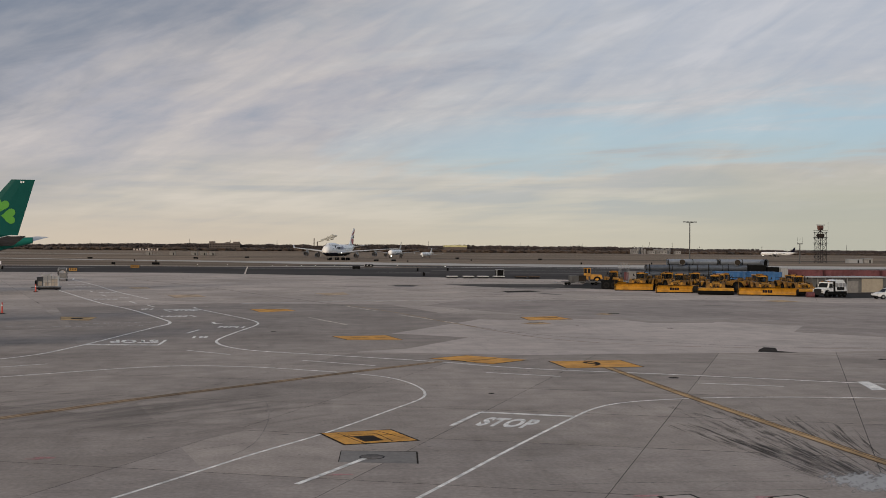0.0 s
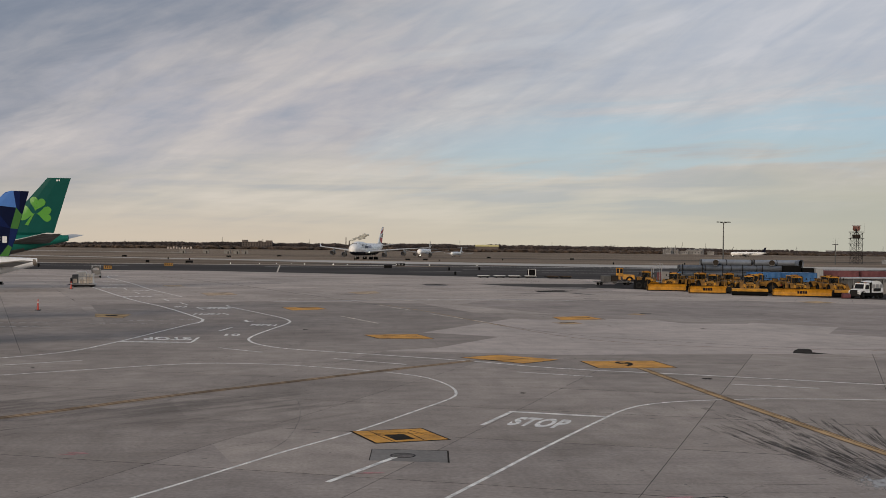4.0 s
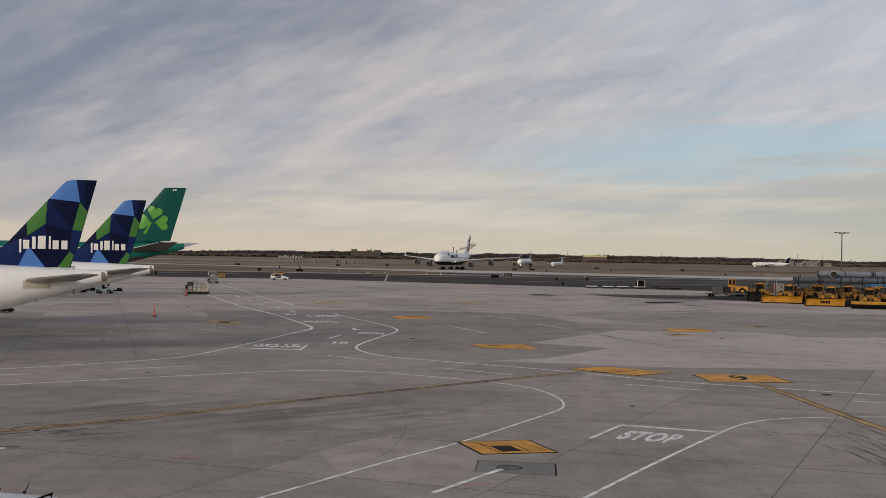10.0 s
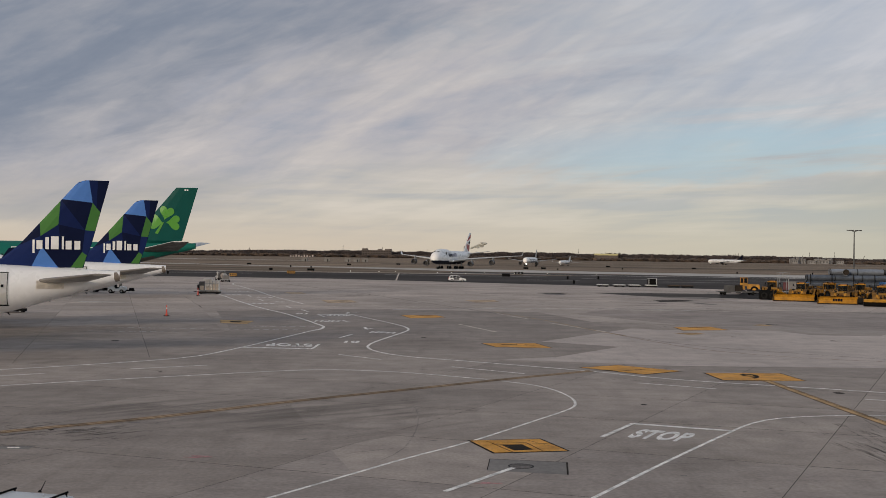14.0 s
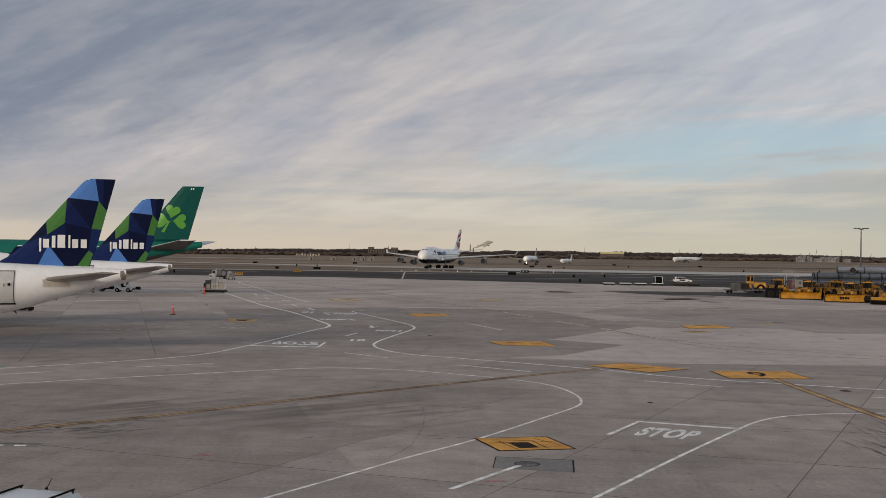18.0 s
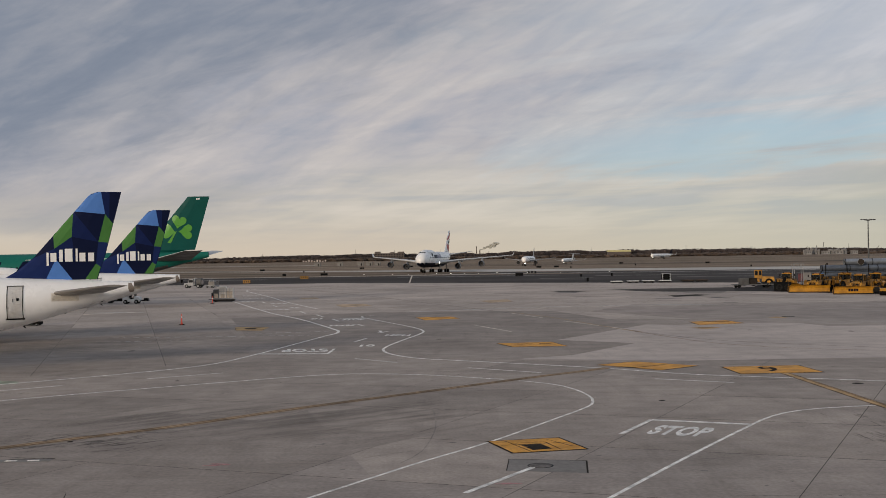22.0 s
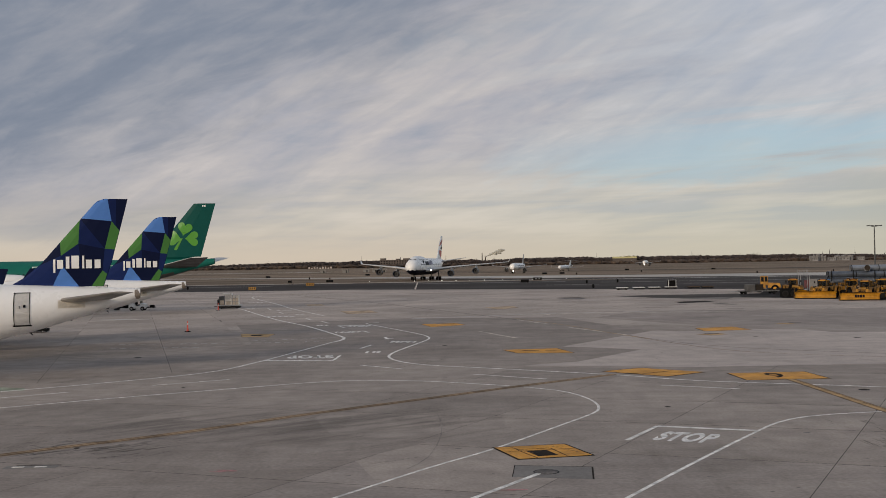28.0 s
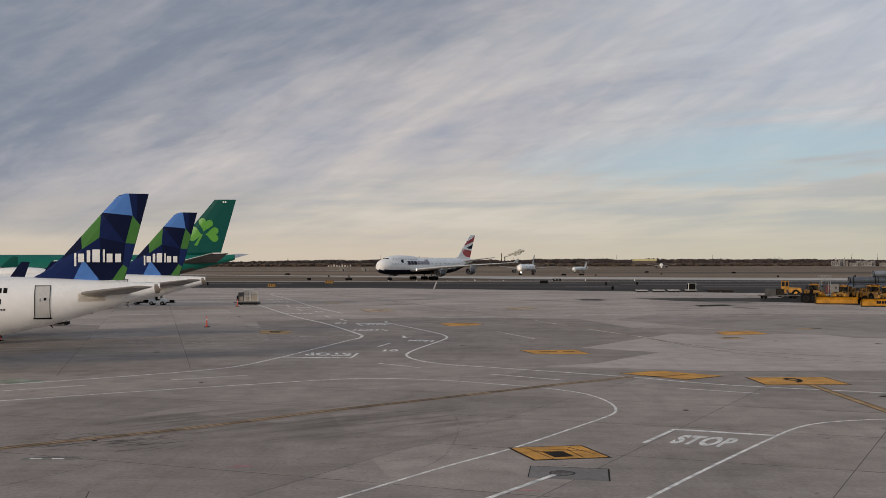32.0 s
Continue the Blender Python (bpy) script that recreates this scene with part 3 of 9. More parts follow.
sheet("ground", [(-3500, -400), (3500, -400), (3500, 4600), (-3500, 4600)], -0.030, GRASS, "dry brown winter grass of the flat airfield")
sheet("taxiway", [(-900, 268), (-250, 312), (-30, 300), (18, 272), (44, 250), (60, 236), (400, 236), (900, 236), (900, 395), (-900, 400)], -0.022, TAXI,
      "dark grey asphalt taxiway beside the apron", "taxiway")
sheet("taxiway_far", [(-700, 905), (-240, 690), (-147, 622), (-108, 590), (-60, 572), (1, 556), (40, 534), (85, 511), (150, 498), (280, 492), (1500, 470), (1500, 425), (240, 424), (150, 425),
                      (98, 434), (72, 450), (20, 465), (1, 474), (-60, 536), (-108, 566), (-147, 598), (-240, 660), (-700, 860)], -0.020, STRIP, "pale concrete taxiway strip across the grass", "taxiway")
sheet("runway", [(-2500, 1330), (-420, 1110), (-160, 1048), (-135, 1030), (-150, 1010), (-420, 1058), (-2500, 1240)], -0.020, STRIP, "pale concrete runway beyond the grass", "runway")
for k, (pts, mat, label) in enumerate((([(-900, 402), (-30, 402), (36, 418), (60, 408), (900, 398), (900, 404), (60, 414), (20, 424), (-30, 408), (-900, 409)], STRIP, "thin pale paved edge beside the taxiway"),
                                       ([(60, 395), (900, 395), (900, 432), (100, 432), (60, 440), (10, 455), (-20, 450), (0, 430)], TAXI, "grey asphalt shoulder beside the pale taxiway"),
                                       ([(-60, 800), (500, 700), (1500, 640), (1500, 655), (500, 722), (-60, 818)], TAXI, "narrow grey asphalt track across the grass"))):
    sheet("paved_strip", pts, -0.0215 - 0.0005 * k, mat, label, "pavement")
apron = sheet("apron", [(-400, -20), (400, -20), (400, 236), (60, 236), (44, 250), (18, 272), (-30, 300), (-250, 312), (-400, 302)], -0.003, JOINT,
              "grey concrete airport apron in jointed slabs", "apron")


def clip(poly, n, c):
    """The part of poly where n.p <= c."""
    out = []
    for i, p in enumerate(poly):
        q = poly[(i + 1) % len(poly)]
        a, b = n.dot(p) - c, n.dot(q) - c
        if a <= 0:
            out.append(p)
        if a * b < 0:
            out.append(p + (q - p) * (a / (a - b)))
    return out


def slab_cells(origin, along, across, step, other, lo, hi):
    u = Vector((math.cos(radians(along)), math.sin(radians(along))))
    v = Vector((math.cos(radians(across)), math.sin(radians(across))))
    o = Vector(origin)
    for i in range(*lo):
        for j in range(*hi):
            # sealed joints gape most towards the east stand
            east = (o + u * (step * i) + v * (other * j)).x > 7
            g, wide_gap = (0.016, 0.040) if east else (0.014, 0.026)
            yield [o + u * (step * a) + v * (other * b) for a, b in
                   ((i + wide_gap / step, j + g / other), (i + 1 - wide_gap / step, j + g / other), (i + 1 - wide_gap / step, j + 1 - g / other), (i + wide_gap / step, j + 1 - g / other))]


def area(poly):
    return abs(sum(poly[i].x * poly[(i + 1) % len(poly)].y - poly[(i + 1) % len(poly)].x * poly[i].y for i in range(len(poly)))) / 2 if len(poly) > 2 else 0


# two fields of slabs meet along a bent line west of the service lane
CUT_A = (Vector((1.0, 0.29)).normalized(), Vector((1.0, 0.29)).normalized().dot(Vector((-20, 92))))
CUT_B = (Vector((0.62, -0.78)).normalized(), Vector((0.62, -0.78)).normalized().dot(Vector((-16.5, 75))))
EDGES = [(Vector((0.46, 0.89)).normalized(), Vector((0.46, 0.89)).normalized().dot(Vector((18, 272)))),
         (Vector((0.13, 1)).normalized(), Vector((0.13, 1)).normalized().dot(Vector((-30, 300)))), (Vector((0, 1)), 300.0)]


def build_slabs():
    far = bmesh.new()
    near = 0

    def lay(poly):
        nonlocal near
        for n, c in EDGES:
            poly = clip(poly, n, c)
            if len(poly) < 3:
                return
        if area(poly) < 0.4:
            return
        mid = sum(poly, Vector((0, 0))) / len(poly)
        if abs(mid.x) > 0.62 * max(mid.y, 20) + 70 or mid.y < -16:
            return
        pts = [(p.x, p.y) for p in poly]
        if 18 < mid.y < 118 and abs(mid.x - 2) < 0.48 * mid.y + 8 and near < 300:
            near += 1
            bm = bmesh.new()
            plate(bm, pts, 0.0025, 0.0)
            # slabs nearest the terminal are darker, most of all in the west
            toned = mid.x < -5 and mid.y < 47
            part("slab", bm, CONCRETE_DARK if toned else CONCRETE_MID if mid.y < 37 else CONCRETE, apron)
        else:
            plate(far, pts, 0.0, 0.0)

    for cell in slab_cells((1.3, 32.7), 64.6, -18.6, 7.75, 7.9, (-12, 40), (-42, 42)):
        east = clip(cell, -CUT_A[0], -CUT_A[1])
        lay(east)
        west = clip(cell, *CUT_A)
        if len(west) > 2:
            lay(clip(west, -CUT_B[0], -CUT_B[1]))
    for cell in slab_cells((-20.6, 71.3), 107.9, 17.5, 7.8, 8.3, (-4, 34), (-32, 6)):
        west = clip(cell, *CUT_A)
        if len(west) > 2:
            lay(clip(west, *CUT_B))
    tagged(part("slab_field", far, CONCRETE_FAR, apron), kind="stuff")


# ---- painted markings ----
markings = thing("ground_markings", "worn white and yellow painted apron markings", "markings")
tagged(markings, kind="structure")


def nearer(p):
    return (p[0] * (1 - 1.1e-4 * p[1]), p[1] * (1 - 1.1e-4 * p[1]))


def stripe(name, pts, width, mat, z=0.005, curve=True, label="", shift=0.0):
    bm = bmesh.new()
    if name in ("lane_line", "stop_bracket", "lead_in_line", "line_border") and pts[0][1] < 135:
        pts = [nearer(p) for p in pts]
    band_mesh(bm, smooth_line(pts) if curve else [Vector(p) for p in pts], width, z, shift)
    return part(name, bm, mat, markings, label)


def lane_lines():
    stripe("lane_line", [(-34, 57), (-29.2, 61.3), (-23.8, 66.0), (-18.5, 72), (-16.6, 79), (-14.9, 90), (-13.6, 99)], 0.22, WHITE_LINE)
    stripe("lane_line", [(-13.6, 98.8), (-13.1, 101.5), (-13.2, 104.5), (-14.3, 108.5), (-20.3, 126), (-27.6, 144.0), (-41.5, 184)], 0.30, WHITE_LINE)
    stripe("lane_line", LOOP + [(-30.3, 174), (-21.6, 149)], 0.26, WHITE_LINE)
    stripe("lane_line", [(-12.2, 131.8), (-13.3, 131.5), (-13.6, 129.8), (-12.9, 127.3), (-6.8, 111.0), (-5.1, 105.2), (-4.8, 101.9), (-5.1, 98.8), (-6.2, 91.8), (-7.0, 85.6),
                         (-6.9, 81.9), (-5.9, 78.6), (-3.7, 75.4), (0.5, 72.6), (8.0, 67.6), (13, 63.4), (21.3, 59.6), (30, 55.2), (44, 48)], 0.22, WHITE_LINE)
    stripe("lane_line", [(-30, 51.0), (-25.7, 54.2), (-20.3, 58.3), (-14.0, 62.6), (-10.5, 64.9), (-7.6, 65.9), (-3.3, 65.0), (1.7, 62.0)], 0.17, WHITE_LINE)
    stripe("lane_line", [(2.5, 61.3), (4.2, 59.6), (5.2, 57.4), (5.75, 54.5), (5.7, 52.1), (5.2, 50.3), (3.7, 47.3), (0.6, 41.3), (-1.9, 37.3), (-4.8, 32.2), (-8.5, 26)], 0.14, WHITE_LINE)
    stripe("lane_line", [(36, 47), (28.4, 49.2), (25.3, 49.8), (21, 50.1), (17.2, 49.6), (14.6, 48.6), (12.9, 47.0), (11.3, 44.5), (7.4, 37.8), (3.2, 30.3), (0, 24.8)], 0.15, WHITE_LINE)
    for a, b in (((-27.6, 58.0), (-23.7, 61.1)), ((-19.7, 64.1), (-15.7, 66.9)), ((-8.4, 75.3), (-5.2, 72.2)), ((-0.4, 68.2), (4.0, 64.9)),
                 ((10.2, 61.0), (14.1, 58.8)), ((20.9, 55.4), (25.0, 53.7)), ((30.5, 51.2), (34.6, 49.4))):
        stripe("lane_dash", [a, b], 0.17, WHITE_LINE, curve=False)
    stripe("edge_line", [(1.9, 36.0), (0.9, 34.3), (-0.35, 32.2)], 0.2, WHITE_LINE, z=0.010)
    for a, b in (((5.75, 42.7), (7.55, 46.3)),):
        stripe("stop_bracket", [a, b], 0.2, WHITE_LINE, curve=False)
    stripe("stop_bracket", [(7.55, 46.25), (11.35, 44.75)], 0.34, WHITE_LINE, curve=False, z=0.006)
    stripe("stop_bracket", [(-16.2, 80.6), (-10.9, 80.1)], 0.5, WHITE_LINE, curve=False)
    stripe("stop_bracket", [(-10.95, 80.3), (-11.0, 84.4)], 0.22, WHITE_LINE, curve=False, z=0.006)
    stripe("stop_bracket", [(-16.6, 126.0), (-13.2, 126.4)], 0.5, WHITE_LINE, curve=False)
    stripe("stop_bracket", [(-16.6, 126.0), (-15.3, 121.6)], 0.22, WHITE_LINE, curve=False, z=0.006)
    for a, b in (((-10.05, 90.2), (-9.41, 94.1)), ((-12.35, 113.9), (-11.42, 111.1)), ((-19.73, 134.2), (-18.27, 129.8)), ((-23.1, 142.8), (-21.6, 137.8)), ((-30.3, 162.1), (-28.9, 157.6)), ((-34.9, 176.9), (-33.4, 171.5))):
        stripe("lane_dash", [a, b], 0.26, WHITE_LINE, curve=False)
    stripe("arrow_stroke", [(-9.1, 103.6), (-8.6, 100.8)], 0.3, WHITE_LINE, curve=False)
    stripe("arrow_stroke", [(-9.0, 100.9), (-8.2, 102.2)], 0.3, WHITE_LINE, curve=False, z=0.007)
    for (xa, ya), (xb, yb), n in (((-21.6, 101.2), (-13.6, 103.9), 9), ((-34.4, 98.6), (-21.8, 98.3), 13), ((-32.6, 93.7), (-24.4, 94.0), 9), ((-22.4, 98.2), (-14.5, 98.9), 9)):
        for i in range(n):
            p, q = i / n, (i + 0.62) / n
            stripe("worn_dash", [(xa + (xb - xa) * p, ya + (yb - ya) * p), (xa + (xb - xa) * q, ya + (yb - ya) * q)], 0.22, WHITE_WORN, curve=False)
    # faint rows of worn writing up the lane
    for x, y, w, n in ((-40.6, 193.5, 2.8, 4), (-32.0, 169.2, 2.8, 3), (-29.6, 148.6, 4.2, 5), (-26.4, 154.4, 1.4, 2), (-38.8, 178.8, 2.6, 3), (-44.5, 206, 3.2, 4)):
        for k in range(n):
            stripe("worn_bar", [(x + w * k / n, y), (x + w * (k + 0.68) / n, y)], 1.5, WHITE_SOFT, curve=False)
    # yellow lead-in lines with dark edges
    stripe("lead_in_line", Y1, 0.20, YELLOW_DULL, z=0.011, label="faded yellow lead-in line")
    for side in (-0.165, 0.165):
        stripe("line_border", Y1, 0.14, EDGE_BROWN, z=0.0095, shift=side)
        stripe("lead_in_line", Y1, 0.09, YELLOW_DULL, z=0.0088, shift=side * 1.7)
    stripe("line_border", Y2, 0.60, EDGE_BROWN, z=0.0075)
    stripe("lead_in_line", Y2, 0.42, YELLOW_TAN, z=0.011, label="orange yellow lead-in line")
    stripe("line_core", Y2, 0.07, EDGE_BROWN, z=0.0125)
    # thin seams, faint worn lines and cracks between the stands
    stripe("far_white_line", [(-8.5, 137.5), (-3.6, 140.2), (2.1, 142.6), (8.0, 146), (14, 146.9), (20.5, 147.8), (27.3, 148.2), (33.3, 145.2)], 0.45, WHITE_WORN, z=0.0055)
    stripe("far_white_line", [(36, 150), (50, 150.5), (63, 150), (76, 143.5)], 0.35, FAINT_LINE, z=0.0055)
    stripe("faint_line", [(4.6, 131.7), (6.2, 126.4), (7.8, 121.4)], 0.24, FAINT_LINE, z=0.006)
    stripe("faint_line", [(9.6, 114.9), (11.9, 108.3), (14, 102)], 0.30, FAINT_LINE, z=0.006)
    stripe("faded_lead_line", [(4.6, 134.4), (9.7, 118.5), (13.3, 103.5), (15.2, 97)], 0.26, YELLOW_DULL, z=0.0085)
    stripe("line_border", [(13.6, 104), (16.7, 92.3), (19.0, 85.5), (22.9, 80.6), (30.5, 76.8), (44, 74.6)], 0.12, EDGE_BROWN, z=0.0045)
    stripe("pale_mark", [(-52.4, 142.5), (-49, 144.8), (-45.2, 146.9)], 0.8, FAINT_LINE, z=0.0055)
    stripe("seam_line", [(14, 102), (16.3, 94.2), (20, 86.8), (27, 80.8), (34, 76.5), (41.5, 75), (60, 74)], 0.14, CRACK, z=0.004)
    stripe("tyre_arc", [(-2.2, 51), (-1.9, 49.2), (-1.65, 44.5), (-1.95, 39.3), (-2.6, 37)], 0.05, MARK_SOFT, z=0.004)
    stripe("faint_line", [(0, 110.3), (3.5, 99.9)], 0.26, FAINT_LINE, z=0.006)
    stripe("seam_line", [(-42, 248), (-30, 222), (-16.9, 190.6), (-8, 166), (-0.3, 145.6), (4.6, 131.7)], 0.24, CRACK, z=0.004)
    for pts, w in (([(7.3, 31.5), (11, 31.5), (15.3, 31.2)], 0.035), ([(9.7, 30.1), (12.4, 30.25), (15.6, 30.1)], 0.03),
                   ([(-36.8, 77.8), (-27, 80.1), (-17.1, 81.4)], 0.09),
                   ([(-52, 88), (-34, 93), (-20, 97)], 0.08)):
        stripe("crack", pts, w, CRACK, z=0.0045)


LOOP = [(-49.6, 244.6), (-50.8, 247.6), (-51.7, 245.6), (-51.0, 241.6), (-49.6, 234.6), (-44.3, 218.5), (-37.0, 196.2)]
Y1 = [(-30, 29.5), (-19.1, 40.2), (-13.0, 45.8), (-8.3, 51.1), (-2.9, 56.5), (2.5, 62.0), (8.4, 67.6)]
Y2 = [(18.2, 63.6), (18.45, 56), (18.65, 50.4), (19.2, 40.6), (19.6, 33.8), (19.9, 27)]


def diamond(pts, mat=YELLOW_LINE, core=None, numeral=None, border=0.08):
    pts = [nearer(p) for p in pts]
    c = sum((Vector(p) for p in pts), Vector((0, 0))) / 4
    ob = tagged(thing("painted_diamond", "yellow painted diamond with black border on concrete", "marking", group="apron diamonds"), kind="structure")
    bm = bmesh.new()
    plate(bm, [tuple(c + (Vector(p) - c) * (1 + border / (Vector(p) - c).length * 1.6)) for p in pts], 0, 0.013)
    part("border", bm, BLACK_PAINT, ob)
    bm = bmesh.new()
    plate(bm, pts, 0, 0.017)
    part("field", bm, mat, ob)
    if core:
        bm = bmesh.new()
        plate(bm, [tuple(c + (Vector(p) - c) * core) for p in pts], 0, 0.021)
        part("core", bm, BLACK_PAINT, ob)
    return ob


def diamonds():
    d = diamond([(0.5, 41.25), (3.2, 41.9), (4.05, 39.45), (1.35, 38.8)])
    bm = bmesh.new()
    plate(bm, [nearer(p) for p in ((1.66, 40.42), (2.45, 40.58), (2.82, 39.55), (2.08, 39.28))], 0, 0.021)
    part("core", bm, BLACK_PAINT, d)
    # a thin dark lozenge round the core, open at one side
    bm = bmesh.new()
    for a, b in (((1.32, 40.72), (2.02, 38.98)), ((1.32, 40.72), (2.62, 41.0)), ((2.62, 41.0), (3.12, 39.35))):
        band_mesh(bm, [Vector(nearer(a)), Vector(nearer(b))], 0.045, 0.0222)
    part("lozenge_line", bm, BLACK_PAINT, d)
    # two short lines of small unreadable lettering on the first one
    bm = bmesh.new()
    for k in range(7):
        box(bm, 1.15 + 0.12 * k, 40.95 - 0.19 * k, 0.021, 0.07, 0.10, 0.003, turn=-60)
        box(bm, 2.75 + 0.13 * k, 41.2 - 0.21 * k, 0.021, 0.07, 0.10, 0.003, turn=-60)
    part("worn_lettering", bm, EDGE_BROWN, d)
    bm = bmesh.new()
    band_mesh(bm, [Vector((0.9, 40.1)), Vector((3.7, 40.75))], 0.03, 0.0225)
    part("panel_seam", bm, BLACK_PAINT, d)
    d = diamond([(1.9, 87.5), (6.3, 88.4), (7.3, 84.0), (3.0, 84.1)])
    stroke(d, [(3.4, 85.75), (4.7, 85.7)], 0.40)
    stroke(d, [(5.2, 85.75), (6.1, 85.6)], 0.36)
    d = diamond([(7.9, 69.4), (10.6, 71.3), (14.1, 68.2), (11.4, 65.9)])
    stroke(d, [(9.1, 67.55), (9.95, 66.9)], 0.34)
    stroke(d, [(9.95, 66.95), (12.2, 68.7)], 0.12)
    d = diamond([(15.4, 67.3), (20.2, 67.7), (20.5, 63.7), (15.6, 63.4)])
    d = diamond([(22.4, 112), (26.5, 113.6), (27.2, 108.6), (22.3, 107)])
    stroke(d, [(23.5, 110.6), (26, 110)], 0.5)
    d = diamond([(20.5, 103.0), (23.0, 104.0), (23.5, 102.3), (21.6, 101.0)], YELLOW_TAN, border=0.01)
    stroke(d, [(21.2, 102.2), (22.6, 102.0)], 0.5)
    d = diamond([(31.9, 117.2), (33.2, 119.0), (34.2, 117.6), (33.2, 116.4)], YELLOW_TAN, border=0.01)
    stroke(d, [(33.4, 117.2), (34.6, 116.8)], 0.9)
    d = diamond([(-6.8, 126.6), (-2.7, 127.6), (-1.6, 123.6), (-5.4, 120.8)])
    stroke(d, [(-5, 125.0), (-2.8, 124.6)], 0.5)
    diamond([(-25.2, 113.0), (-21.4, 112.0), (-21.2, 107.0), (-24.0, 107.8)], YELLOW_TAN, core=0.35, border=0.02)
    diamond([(-21.3, 165), (-16.9, 167), (-15, 159), (-19, 155.5)], YELLOW_FADED, border=0.02)
    diamond([(-32, 196), (-29, 197), (-27.2, 190), (-30, 189)], YELLOW_FADED, border=0.02)
    diamond([(0.9, 172), (5.6, 176), (6.2, 168), (2.6, 164)], YELLOW_FADED, border=0.02)
    diamond([(66, 150), (70, 152), (70.5, 147), (66.4, 145.5)], YELLOW_WORN, border=0.05)


def stroke(d, pts, w):
    bm = bmesh.new()
    band_mesh(bm, [Vector(p) for p in pts], w, 0.021)
    part("numeral", bm, BLACK_PAINT, d)


def ground_word(text, origin, right, up, mat=WHITE_LINE, z=0.007, weight=0.045):
    """Letters painted flat: the word runs along right and stands along up (plan vectors of the whole word)."""
    cu = bpy.data.curves.new("lettering", "FONT")
    cu.body, cu.size = text, 1.0
    cu.offset = weight
    cu.space_character = 1.0 + 2.2 * weight
    ob = bpy.data.objects.new("lettering", cu)
    scene.collection.objects.link(ob)
    bpy.context.view_layer.update()
    me = bpy.data.meshes.new_from_object(ob.evaluated_get(bpy.context.evaluated_depsgraph_get()))
    bpy.data.objects.remove(ob)
    xs, ys = [v.co.x for v in me.vertices], [v.co.y for v in me.vertices]
    x0, x1, y0, y1 = min(xs), max(xs), min(ys), max(ys)
    for v in me.vertices:
        a, b = (v.co.x - x0) / (x1 - x0), (v.co.y - y0) / (y1 - y0)
        v.co = (origin[0] + right[0] * a + up[0] * b, origin[1] + right[1] * a + up[1] * b, z)
    me.materials.clear()
    me.materials.append(mat)
    ob = new("painted_word", me)
    ob.parent = markings
    return ob


def words():
    ground_word("STOP", (6.65, 42.5), (2.1, -0.93), (1.0, 2.1), WHITE_SOFT)
    ground_word("STOP", (-11.5, 83.85), (-3.6, 0.1), (0.45, -2.65))
    ground_word("10", (-9.15, 85.3), (1.2, 0), (-0.05, 2.0))
    ground_word("MPH", (-8.1, 96.4), (2.3, -0.5), (0.1, 2.0))
    ground_word("MPH", (-12.5, 113.6), (-2.6, -0.4), (0.05, -2.2))
    ground_word("STOP", (-15.0, 121.3), (2.6, 0.1), (-0.1, 3.0))
    ground_word("10", (-17.7, 126.3), (-1.3, 0), (0, -2.4))
    ground_word("9", (17.25, 64.0), (1.0, 0), (0.0, 2.55), BLACK_PAINT, 0.0225, 0.012)


# ---- pavement patches, stains and covers ----
def patch(name, pts, mat, label, z=0.0025):
    bm = bmesh.new()
    plate(bm, pts, 0, z)
    ob = part(name, bm, mat)
    return tagged(ob, label, "pavement patch", kind="structure")


